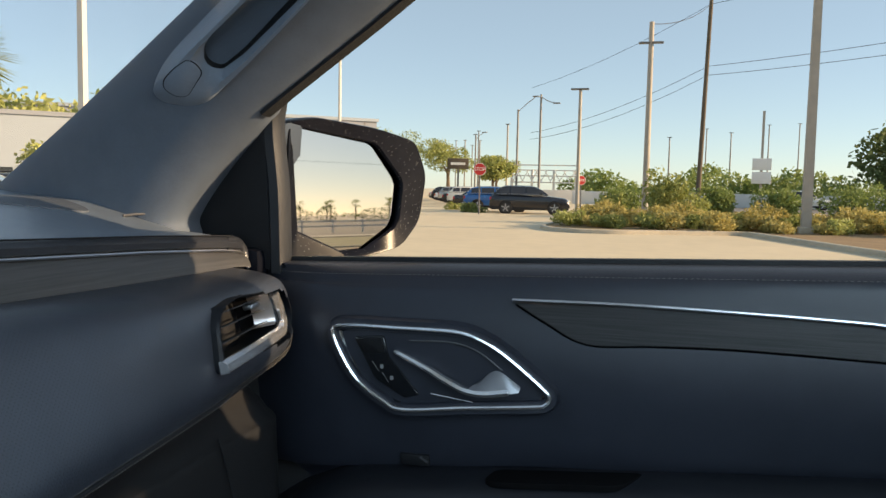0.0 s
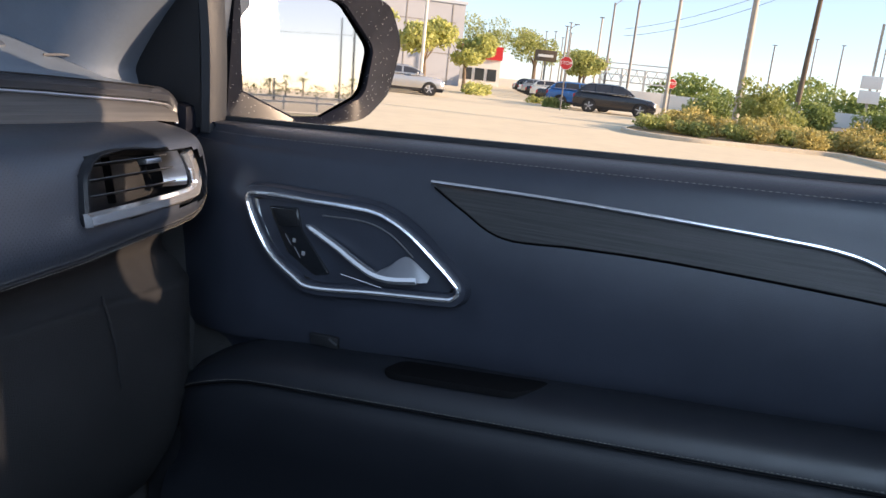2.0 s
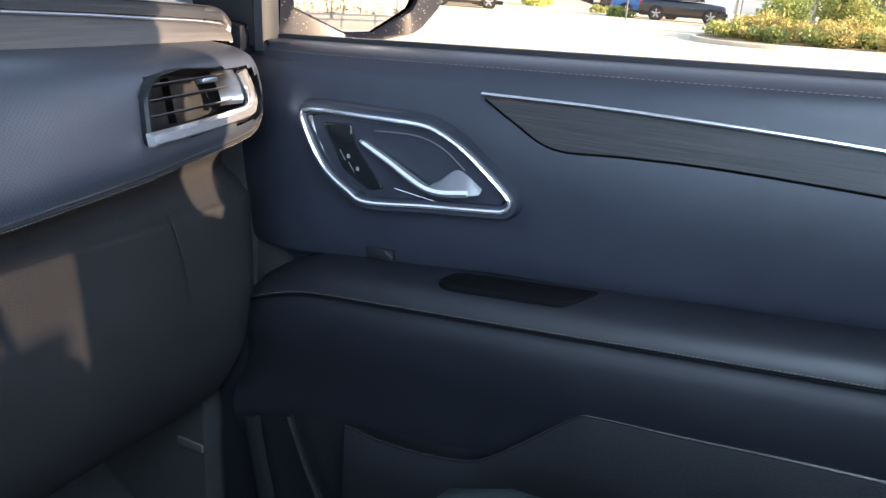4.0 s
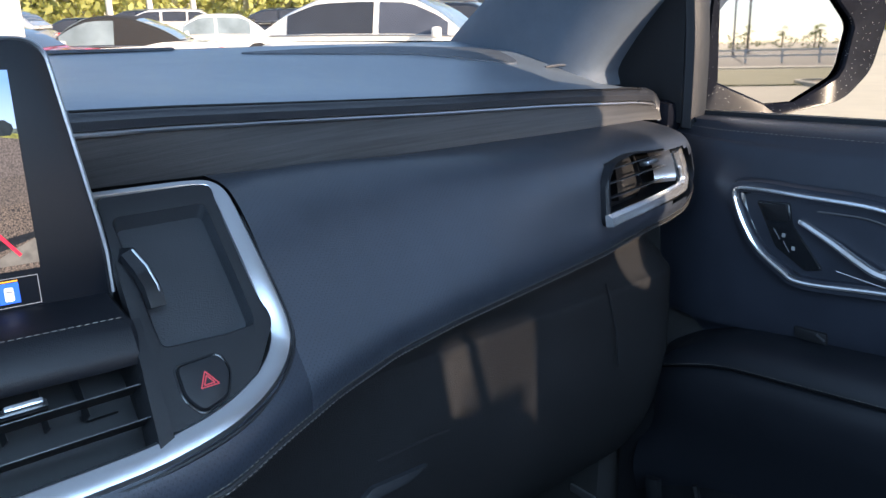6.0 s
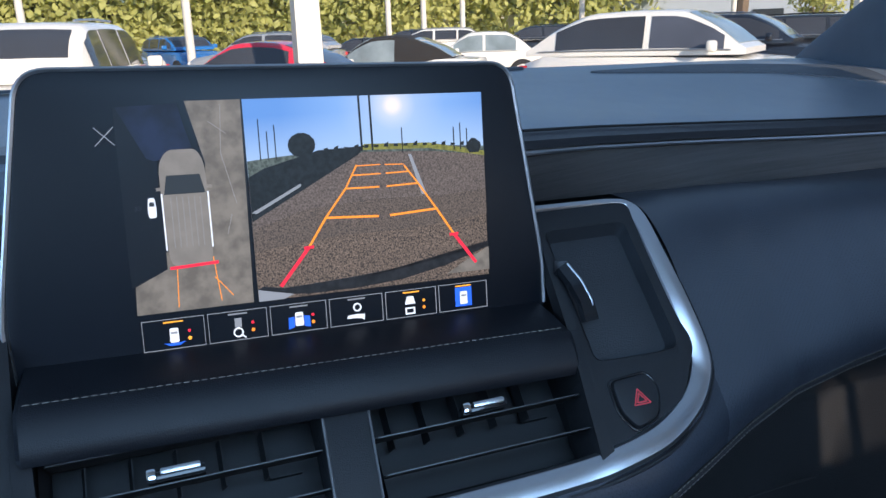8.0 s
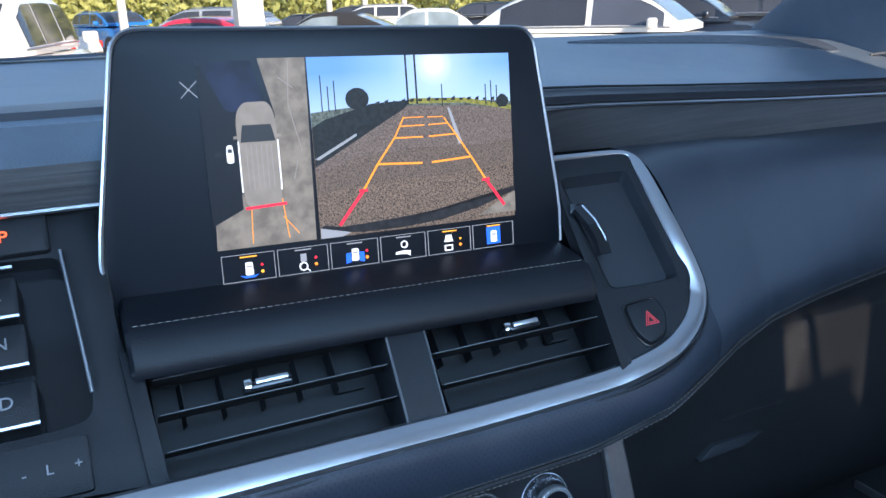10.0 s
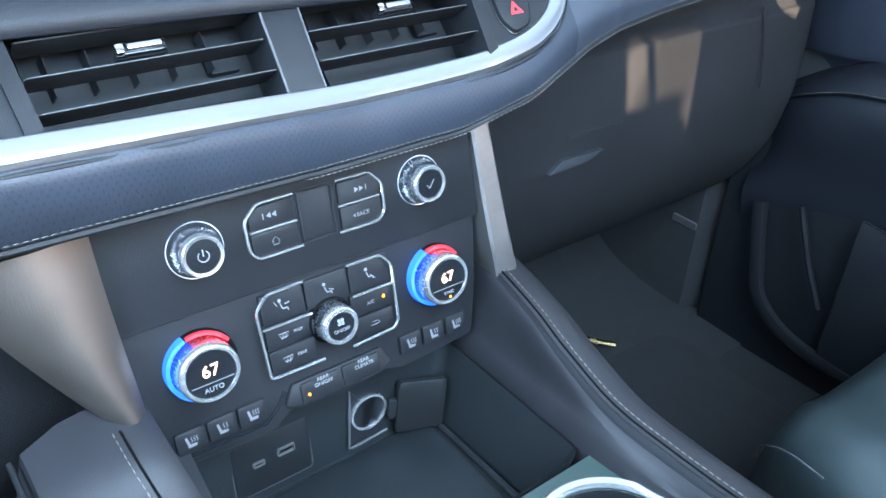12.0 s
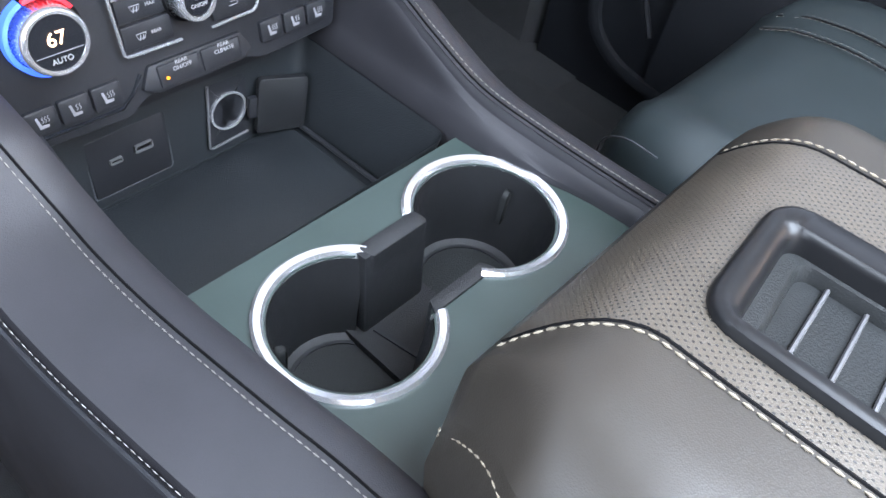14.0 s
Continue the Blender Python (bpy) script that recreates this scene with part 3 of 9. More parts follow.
for x in [-0.40 + 0.012 * i for i in range(55)] + [0.2545, 0.2622]:
    (y0, z0), (y1, z1) = band_low(x), hem_at(x)
    g = min(1.0, max(0.0, (x - 0.12) / 0.12))
    g = g * g * (3 - 2 * g)
    sec = []
    for q in smooth_path([(x, y0 + 0.003, z0 + 0.004), (x, y0 - 0.004, z0 - 0.006), (x, (y0 + y1) / 2 - 0.006, (z0 + z1) / 2 - 0.002), (x, y1 - 0.003, z1 + 0.004), (x, y1, z1)], 4):
        sec.append((x, q.y * (1 - g) + (y1 + float(np.interp(q.z - z1, rise, lean))) * g, q.z))
    secs.append(sec)
part("padded_lip", loft(secs), M["leather_lip_shaded"], dash, "perforated leather lip")
# hem: welt, stitching and the fold under it
hem = [(x, *hem_at(x)) for x in [-0.40 + 0.015 * i for i in range(88)]] + smooth_path([(0.905, 0.640, 1.384), (0.9055, 0.660, 1.402), (0.900, 0.685, 1.420), (0.905, 0.702, 1.4285)], 4)[1:]
part("hem_welt", tube([(x, y - 0.001, z - 0.001) for x, y, z in hem], 0.0022, 6), M["soft_plastic"], dash)
part("stitching", stitches([(x, y - 0.0045, z + 0.0045) for x, y, z in hem], 0.0032, 0.0013, 0.00042), M["thread"], dash, "grey thread stitching")
part("stitching", stitches([(x, y - 0.0025, z - 0.003) for x, y, z in hem[26:]], 0.0032, 0.0013, 0.00045), M["thread_dark"], dash, "grey thread stitching")
# right end cap: leather turning in beside the door
secs = []
for i in range(9):
    a = i / 8
    secs.append([(0.905 + 0.018 * math.sin(a * math.pi / 2), y + 0.09 * (1 - math.cos(a * math.pi / 2)), z) for x, y, z in panel_section(0.905)])
part("end_cap", loft(secs), M["leather"], dash)

# bright band
path = smooth_path(BAND, 6)
width = [float(np.interp(i, [0, 60, 66, 80, 88, 108], [0.018, 0.017, 0.016, 0.013, 0.010, 0.006])) for i in range(len(path))]
secs = []
for i, p in enumerate(path):
    t = (path[min(i + 5, len(path) - 1)] - path[max(i - 5, 0)]).normalized()
    inn = FACE.n.cross(t).normalized()
    w = sum(width[max(0, min(len(width) - 1, i + d))] for d in range(-6, 7)) / 13
    secs.append([p + inn * (w * a) + FACE.n * b for a, b in ((0.0, -0.004), (0.0, 0.002), (0.12, 0.0042), (0.5, 0.0046), (0.85, 0.002), (1.0, -0.003), (1.0, -0.008))])
part("bright_band", loft(secs, True, True), M["satin"], dash, "satin silver band")
welt = []
for i, p in enumerate(path[:75]):
    t = (path[min(i + 1, len(path) - 1)] - path[max(i - 1, 0)]).normalized()
    welt.append(p - FACE.n.cross(t).normalized() * 0.0022 - FACE.n * 0.0015)
part("band_welt", tube(welt, 0.0016, 6), M["soft_plastic"], dash)

# centre face right of the vents: plate with a pocket, a lever and the hazard key
bm = bmesh.new()
outer = round_poly([(0.1565, fv(1.3375)), (0.190, fv(1.337)), (0.226, fv(1.352)), (0.249, fv(1.374)), (0.250, fv(1.458)), (0.1685, fv(1.458))], 0.006, 4)
hole = round_poly([(0.173, fv(1.3755)), (0.215, fv(1.374)), (0.237, fv(1.375)), (0.238, fv(1.40)), (0.238, fv(1.446)), (0.173, fv(1.446))], 0.006, 4)
ring_plate(outer, hole, FACE, -0.012, 0.0, bm, lip=0.0006)
part("centre_plate", bm, M["soft_plastic"], dash)
bm = bmesh.new()
loft([[FACE.at(*p, 0.0002) for p in scale_poly(hole, 1.0)], [FACE.at(*p, -0.003) for p in scale_poly(hole, 0.985)], [FACE.at(*p, -0.011) for p in scale_poly(hole, 0.93)]], True, False, bm)
bm.faces.new([bm.verts.new(FACE.at(*p, -0.011)) for p in scale_poly(hole, 0.935)])
part("storage_pocket", bm, M["pocket"], dash, "shallow rubber-lined phone pocket")
lever = part("pocket_lever", sweep([FACE.at(*p) for p in ((0.1700, fv(1.4245), 0.001), (0.1730, fv(1.4235), 0.0055), (0.1765, fv(1.414), 0.0065), (0.1790, fv(1.404), 0.0060), (0.1795, fv(1.395), 0.002))],
                    [(-0.006, -0.002), (0.006, -0.002), (0.005, 0.0025), (-0.005, 0.0025)], up=FACE.n), M["black_gloss"], dash, "gloss black lever with a bright edge")
part("lever_edge", tube([FACE.at(*p) for p in ((0.1758, fv(1.4243), 0.0075), (0.1802, fv(1.4145), 0.0086), (0.1824, fv(1.404), 0.0080), (0.1828, fv(1.395), 0.0030))], 0.0009, 6), M["satin"], lever)
key = round_poly([(0.1755, fv(1.3645)), (0.1745, fv(1.350)), (0.182, fv(1.341)), (0.200, fv(1.345)), (0.2075, fv(1.357)), (0.204, fv(1.3655))], 0.005)
part("key_well", ring_plate(scale_poly(key, 1.12), scale_poly(key, 1.0), FACE, -0.004, 0.0012, lip=0.0005), M["black_gloss"], dash)
hazard = part("hazard_key", prism(scale_poly(key, 0.97), FACE, -0.004, 0.0035, 0.0015), M["soft_plastic"], dash, "hazard warning key with red triangle")
for k in (1.0, 0.58):
    tri_pts = [(0.191 + 0.0068 * k * math.sin(a), fv(1.3545) - 0.001 + 0.0068 * k * math.cos(a)) for a in (0, 2.094, 4.189)]
    for a, b in zip(tri_pts, tri_pts[1:] + tri_pts[:1]):
        flat("triangle_mark", bar_pts(a, b, 0.0007), FACE, 0.0040, M["red_mark"], hazard)

# left flank of the vents with the gear keys
bm = ring_plate(round_poly([(-0.30, fv(1.345)), (-0.165, fv(1.337)), (-0.150, fv(1.336)), (-0.163, fv(1.40)), (-0.166, fv(1.47)), (-0.30, fv(1.47))], 0.006, 4),
                round_poly([(-0.28, fv(1.366)), (-0.20, fv(1.366)), (-0.183, fv(1.368)), (-0.181, fv(1.38)), (-0.188, fv(1.442)), (-0.28, fv(1.445))], 0.008, 4), FACE, -0.02, 0.0, lip=0.002)
part("gear_bezel", bm, M["soft_plastic"], dash)
part("gear_backplate", prism(rect(-0.285, fv(1.36), -0.175, fv(1.45)), FACE, -0.022, -0.016), M["black_gloss"], dash)
part("bezel_edge", tube([FACE.at(*p) for p in ((-0.1875, fv(1.444), 0.001), (-0.1838, fv(1.405), 0.001), (-0.1815, fv(1.378), 0.001))], 0.0011, 6), M["satin"], dash)
for i, (word, z) in enumerate((("R", 1.425), ("N", 1.4035), ("D", 1.379))):
    gk = part("gear_key", prism(rect(-0.262, fv(z) - 0.013, -0.212 + 0.002 * i, fv(z) + 0.013, 0.003), FACE, -0.016, 0.002, 0.002), M["soft_plastic"], dash, "black gear key")
    lettering("gear_letter", word, 0.010, FACE, -0.2235, fv(z) + 0.001, 0.0026, M["white_mark"], gk)
    part("key_line", tube([FACE.at(-0.262, fv(z) - 0.0125, 0.0022), FACE.at(-0.2125 + 0.002 * i, fv(z) - 0.0125, 0.0022)], 0.0013, 6), M["satin"], gk)
pk = part("park_key", prism(rect(-0.262, fv(1.444), -0.192, fv(1.464), 0.003), FACE, -0.01, 0.003, 0.002), M["soft_plastic"], dash, "black park key with a lit red letter")
lettering("park_letter", "P", 0.011, FACE, -0.2165, fv(1.4525), 0.0036, glow("lit orange red", (1.0, 0.12, 0.03), 1.3), pk)
part("key_line", tube([FACE.at(-0.262, fv(1.439), 0.0012), FACE.at(-0.2135, fv(1.439), 0.0012)], 0.0013, 6), M["satin"], pk)
low = part("low_gear_keys", prism(rect(-0.30, fv(1.340), -0.187, fv(1.362), 0.002), FACE, -0.003, 0.0015, 0.001), M["soft_plastic"], dash, "low range and plus minus keys")
for word, u in (("-", -0.219), ("L", -0.207), ("+", -0.193)):
    lettering("key_mark", word, 0.008, FACE, u, fv(1.351), 0.002, M["white_mark"], low)
# dash left of the display: roll, wood panel, bright line
secs = [[(x, 0.62, 1.527), (x, 0.606, 1.526), (x, 0.600, 1.519), (x, 0.606, 1.5125), (x, 0.64, 1.512), (x, 0.64, 1.527)] for x in (-0.5, -0.3, -0.15, -0.10)]
part("padded_roll", loft(secs, True, True), M["leather"], dash)
secs = [[(x, 0.608, 1.513), (x, 0.602, 1.49), (x, 0.606, 1.467), (x, 0.63, 1.467), (x, 0.63, 1.513)] for x in (-0.5, -0.3, -0.15, -0.10)]
part("wood_panel", loft(secs, True, True), M["wood_strip"], dash, "dark open-pore wood panel")
part("bright_line", tube([(-0.5, 0.603, 1.4665), (-0.3, 0.603, 1.4665), (-0.12, 0.603, 1.4665)], 0.0018, 6), M["satin"], dash)
part("under_shelf", box(0.42, 0.03, 0.05, pose(-0.33, 0.625, 1.438)), M["soft_plastic"], dash)

# lower dash: fold below the hem and the glove box face
def lower_section(x):
    yb, zb = hem_at(x)
    back = max(0.0, (x - 0.86) / 0.05) ** 2 * 0.03
    return smooth_path([(q[0], q[1] + (back if i > 1 else 0.0), q[2]) for i, q in enumerate([(x, yb, zb), (x, yb + 0.030, zb - 0.009), (x, max(yb + 0.055, 0.630), min(zb - 0.012, 1.290)), (x, 0.645, 1.264), (x, 0.630, 1.2490), (x, 0.6215, 1.243), (x, 0.620, 1.222), (x, 0.617, 1.155), (x, 0.62, 1.10), (x, 0.64, 1.02), (x, 0.70, 0.93), (x, 0.82, 0.86)])], 4)


part("lower_panel", loft([lower_section(x) for x in [0.15 + 0.02 * i for i in range(38)] + [0.903]]), M["dash_lower"], dash, "grained lower dash panel with glove box")
GLOVE = Plane((0, 0.618, 1.155), (1, 0, 0), (0, 0.05, 1))
part("glove_box_latch", prism(round_poly([(0.365, -0.036), (0.43, -0.034), (0.455, -0.024), (0.385, -0.022)], 0.003), GLOVE, -0.01, 0.006, 0.002), M["pocket"], dash, "glove box latch")
part("glove_box_edge", tube([GLOVE.at(0.395, 0.002, 0.002), GLOVE.at(0.44, 0.0035, 0.002), GLOVE.at(0.487, 0.003, 0.002)], 0.0012, 6), M["soft_plastic"], dash)
part("glove_box_seam", tube([(0.742, 0.622, 1.258), (0.746, 0.617, 1.235), (0.751, 0.610, 1.20), (0.756, 0.607, 1.15)], 0.0013, 6), M["soft_plastic"], dash)
# knee panel on the driver's side of the stack
secs = [smooth_path([(x, *hem_at(x)), (x, hem_at(x)[0] + 0.03, 1.275), (x, 0.52, 1.20), (x, 0.56, 1.05), (x, 0.7, 0.9)], 4) for x in (-0.7, -0.5, -0.36, -0.25, -0.17)]
part("knee_panel", loft(secs), M["dash_lower"], dash)
# speaker grille lens on the dash top, beside the pillar
def dash_top_z(x, y):
    ys, zs = silver_at(max(x, 0.13))
    z2 = zs + float(np.interp(x, [0.13, 0.94], [0.017, 0.021]))
    far = 1.26 - 0.18 * (x / 0.95) ** 2
    drop = max(0.0, (x - 0.86) / 0.08) ** 2 * 0.012
    return float(np.interp(y, [ys + 0.02, ys + 0.07, (ys + far) / 2, far - 0.03], [z2 + 0.0035 - drop, z2 + 0.006 - drop, 1.517 - drop, 1.5275]))


lens_pts = round_poly([(0.48, 1.08), (0.70, 0.95), (0.835, 0.845), (0.85, 0.97), (0.70, 1.08)], 0.05, 6)
rings = []
for k, lift in ((1.0, -0.002), (0.985, 0.0022), (0.66, 0.0026), (0.33, 0.0026), (0.02, 0.0026)):
    rings.append([(x, y, dash_top_z(x, y) + lift) for x, y in scale_poly(lens_pts, k)])
part("speaker_grille", loft(rings, True), M["grille"], dash, "low black speaker grille")
part("pillar_base_edge", tube(smooth_path([(0.860, 0.842, 1.4985), (0.885, 0.832, 1.5005), (0.915, 0.812, 1.4985)], 4), 0.0018, 6), M["rib_plastic"], dash)
# defroster slot at the foot of the windscreen
part("defroster_slot", sweep([(-0.5, 1.17, 1.529), (0.0, 1.215, 1.532), (0.45, 1.175, 1.529)], [(-0.012, -0.002), (0.012, -0.002), (0.010, 0.0012), (-0.010, 0.0012)]), M["grille"], dash, "black defroster slot")

# end vent
ev = thing("air_vent", "dash end air vent with an angular bright surround", "air vent")
part("vent_frame", ring_plate(round_poly(scale_poly(VENT_HOLE, 1.06), 0.012), round_poly(scale_poly(VENT_HOLE, 0.97), 0.008), VENT, -0.014, 0.0035, lip=0.003), M["pad_leather_shaded"], ev, "leather-wrapped border")
bm = loft([[VENT.at(*p, 0.001) for p in scale_poly(VENT_HOLE, 0.96)], [VENT.at(*p, -0.05) for p in scale_poly(VENT_HOLE, 0.9)]], True)
bm.faces.new([bm.verts.new(VENT.at(*p, -0.05)) for p in scale_poly(VENT_HOLE, 0.9)])
part("vent_duct", bm, M["soft_plastic"], ev)
l_path = [(-0.001, 0.0055), (0.10, 0.0065), (0.184, 0.0095), (0.200, 0.0145), (0.2045, 0.025), (0.199, 0.043), (0.191, 0.0585)]
sp = smooth_path([VENT.at(*p, 0.0075) for p in l_path], 6)
part("bright_surround", sweep(sp, [(-0.0065, -0.008), (0.0065, -0.008), (0.0068, 0.0), (0.005, 0.0022), (-0.003, 0.0008), (-0.0068, -0.004)], up=VENT.n), M["bright_rim"], ev, "satin silver surround")
wall_in = [VENT.at(*p, 0.0) for p in ((0.190, 0.020), (0.194, 0.027), (0.190, 0.045), (0.178, 0.066))]
part("surround_wall", loft([[p, p - VENT.u * 0.012 - VENT.n * 0.024] for p in smooth_path(wall_in, 4)]), M["satin"], ev, "satin silver inner wall")
for v, u0, u1 in ((0.025, 0.008, 0.178), (0.041, 0.012, 0.175), (0.056, 0.016, 0.165)):
    sl = part("vent_slat", box(u1 - u0, 0.018, 0.0014, VENT.matrix((u0 + u1) / 2, v, -0.014) @ pose(0, 0, 0, 80, 0, 0), 0.0005), M["frame_trim"], ev)
    part("slat_edge", box(u1 - u0, 0.0010, 0.0010, VENT.matrix((u0 + u1) / 2, v + 0.0016, -0.0048), 0.0003), M["slat_edge"], sl)
for u in (0.06, 0.105):
    part("vent_vane", box(0.0014, 0.05, 0.01, VENT.matrix(u, 0.036, -0.042)), M["vent_dark"], ev)
part("vent_tab", box(0.03, 0.006, 0.012, VENT.matrix(0.125, 0.053, -0.002), 0.002), M["satin"], ev, "bright adjusting tab")
part("vent_wheel", box(0.005, 0.015, 0.004, VENT.matrix(0.1955, 0.030, 0.006) @ pose(0, 0, 0, 0, 0, 12), 0.002), M["satin"], ev)

# two centre vents between the pad and the band
def centre_vent(u0, u1, tab):
    ob = thing("air_vent", "wide centre air vent with thin black slats", "air vent", "centre vents")
    v0, v1 = fv(1.333), fv(1.386)
    hole = rect(u0, v0, u1, v1, 0.004)
    bm = loft([[FACE.at(*p, 0.0) for p in hole], [FACE.at(p[0], p[1] + 0.008, -0.042) for p in hole]], True)
    bm.faces.new([bm.verts.new(FACE.at(p[0], p[1] + 0.008, -0.042)) for p in hole])
    part("vent_duct", bm, M["vent_inner"], ob)
    for k in (0.30, 0.59, 0.88):
        v = v0 + (v1 - v0) * k
        sl = part("vent_slat", box(u1 - u0 - 0.004, 0.0012, 0.024, FACE.matrix((u0 + u1) / 2, v, -0.014) @ pose(0, 0, 0, 9, 0, 0), 0.0005), M["vent_inner"], ob)
        part("slat_edge", box(u1 - u0 - 0.006, 0.0009, 0.0012, FACE.matrix((u0 + u1) / 2, v - 0.002, -0.0018), 0.0003), M["slat_edge"], sl)
    for i in range(5):
        u = u0 + (u1 - u0) * (0.12 + 0.165 * i)
        part("vent_vane", box(0.0009, (v1 - v0) * 0.36, 0.009, FACE.matrix(u, v0 + (v1 - v0) * 0.72, -0.030) @ pose(0, 0, 0, 0, 14, 0)), M["vent_inner"], ob)
    part("vent_shelf", box(u1 - u0 - 0.004, 0.0015, 0.045, FACE.matrix((u0 + u1) / 2, v0 + 0.006, -0.026) @ pose(0, 0, 0, 14, 0, 0)), M["vent_inner"], ob)
    part("vent_flap", prism(rect(u1 - 0.030, v0 + (v1 - v0) * 0.55, u1 - 0.010, v0 + (v1 - v0) * 0.92, 0.002), FACE, -0.040, -0.036), M["vent_inner"], ob)
    t = part("vent_tab", box(0.029, 0.005, 0.012, FACE.matrix(tab, v0 + (v1 - v0) * 0.60 + 0.001, -0.001), 0.0015), M["black_gloss"], ob, "adjusting tab with bright ends")
    part("tab_blade", box(0.020, 0.0035, 0.004, FACE.matrix(tab + 0.002, v0 + (v1 - v0) * 0.60 + 0.002, 0.006), 0.0012), M["satin"], t)
    part("tab_end", box(0.005, 0.006, 0.006, FACE.matrix(tab - 0.0125, v0 + (v1 - v0) * 0.60 + 0.001, 0.006), 0.0015), M["chrome"], t)


centre_vent(-0.152, -0.008, -0.087)
centre_vent(0.019, 0.156, 0.088)
part("vent_post", prism([(-0.011, fv(1.332)), (0.016, fv(1.332)), (0.021, fv(1.386)), (-0.007, fv(1.386))], FACE, -0.03, 0.0005, 0.0012), M["soft_plastic"], dash)
part("post_edge", tube([FACE.at(-0.0105, fv(1.334), 0.001), FACE.at(-0.0065, fv(1.384), 0.001)], 0.0009, 6), M["rib_plastic"], dash)
part("post_edge", tube([FACE.at(0.0155, fv(1.334), 0.001), FACE.at(0.0205, fv(1.384), 0.001)], 0.0007, 6), M["rib_plastic"], dash)
part("vent_cheek", prism([(0.150, fv(1.331)), (0.160, fv(1.334)), (0.1665, fv(1.392)), (0.160, fv(1.392))], FACE, -0.03, 0.003, 0.001), M["soft_plastic"], dash)
part("vent_cheek", prism([(-0.160, fv(1.331)), (-0.150, fv(1.331)), (-0.155, fv(1.39)), (-0.165, fv(1.392))], FACE, -0.03, 0.003, 0.001), M["soft_plastic"], dash)

# leather pad under the display
secs = []
for x in [-0.1605, -0.158, -0.12, -0.06, 0.0, 0.06, 0.12, 0.158, 0.1615]:
    z = 1.4035 - 0.035 * x
    e = 0.004 if abs(x) > 0.159 else 0.0
    secs.append(smooth_path([(x, 0.60, z - 0.006), (x, 0.60, z + 0.004 - e), (x, 0.565, z + 0.003 - e), (x, 0.540, z - 0.0005 - e), (x, 0.531 + e, z - 0.005), (x, 0.5235 + e, z - 0.014), (x, 0.5195 + e, z - 0.022), (x, 0.5225, z - 0.0285 + e), (x, 0.55, z - 0.026)], 3))
part("display_pad", loft(secs, True, True), M["pad_leather_shaded"], dash, "stitched leather pad under the display")
part("stitching", stitches([(x, 0.5372, 1.4035 - 0.035 * x - 0.0012) for x in (-0.156, -0.08, 0.0, 0.08, 0.157)], 0.0034, 0.0012, 0.0005), M["thread"], dash, "pale thread stitching")

# ---------------------------------------------------------------- display
tilt = radians(1.6)
SCR = Plane((0, 0.576, 1.4095), (math.cos(tilt), 0, -math.sin(tilt)), (0.018 / 0.1362 * 0, 0.018, 0.135))
SCR.v = (SCR.v - SCR.u * SCR.v.dot(SCR.u)).normalized()
SCR.n = SCR.u.cross(SCR.v).normalized()
display = thing("touch_display", "black touch display with silver rim showing the reversing camera", "display")
glass = round_poly([(-0.162, -0.012), (0.161, -0.012), (0.1615, 0.03, 0.05), (0.1425, 0.158, 0.016), (-0.1435, 0.158, 0.016), (-0.1645, 0.03, 0.05)], 0.004, 6)
part("housing", prism(scale_poly(glass, 1.012), SCR, -0.028, -0.001), M["soft_plastic"], display)
part("glass_front", prism(glass, SCR, -0.004, 0.0, 0.001), M["glass_screen"], display, "dark glossy glass front")
rim = [(0.1642, -0.004), (0.1640, 0.022)] + round_poly([(0.1636, 0.028, 0.01), (0.1442, 0.1592, 0.016), (-0.1452, 0.1592, 0.016), (-0.1666, 0.028, 0.01)], 0.01, 7)[7:-7] + [(-0.1668, 0.022), (-0.1668, -0.004)]
part("rim", sweep([SCR.at(*p, -0.004) for p in rim], [(-0.0014, -0.010), (0.0012, -0.010), (0.0012, 0.0032), (0.0, 0.0042), (-0.0014, 0.0034)], up=SCR.n), M["satin"], display, "satin silver rim")

# what the display shows: the rear view, the view from above and a row of keys
K = {}
K["tree"] = glow("display dark trees", (0.012, 0.016, 0.018), 0.6, 0.5, 300)
K["far"] = glow("display far ground", (0.10, 0.12, 0.10), 0.7, 0.5, 500)
K["grass"] = glow("display grass", (0.24, 0.23, 0.04), 0.7, 0.4, 400)
K["gravel"] = glow("display asphalt", (0.42, 0.30, 0.215), 0.46, 0, 1100, second=(0.034, 0.027, 0.023))
K["gravel_far"] = glow("display far asphalt", (0.22, 0.168, 0.138), 0.47, 0.45, 900)
K["gravel_mid"] = glow("display middle asphalt", (0.31, 0.23, 0.175), 0.47, 0, 1100, second=(0.085, 0.065, 0.052))
K["concrete"] = glow("display concrete", (0.36, 0.31, 0.25), 0.42, 0.25, 120)
K["navy"] = glow("display dark corner", (0.008, 0.013, 0.035), 0.8, 0.5, 60)
K["bumper"] = glow("display bumper", (0.018, 0.018, 0.02), 0.6, 0.5, 200)
K["body"] = glow("display car body", (0.42, 0.37, 0.31), 0.45, 0.10, 100)
K["body_dark"] = glow("display car glass", (0.03, 0.035, 0.04), 0.7)
K["body_line"] = glow("display roof lines", (0.27, 0.25, 0.23), 0.8)
K["white"] = glow("display white", (0.85, 0.87, 0.9), 0.9)
K["grey"] = glow("display grey", (0.35, 0.36, 0.38), 0.7)
K["orange"] = glow("display orange", (1.0, 0.30, 0.02), 0.95)
K["amber"] = glow("display amber", (1.0, 0.42, 0.03), 1.0)
K["red"] = glow("display red", (0.85, 0.02, 0.05), 0.95)
K["blue"] = glow("display blue", (0.03, 0.13, 0.75), 1.0)
K["black"] = M["glass_screen"]


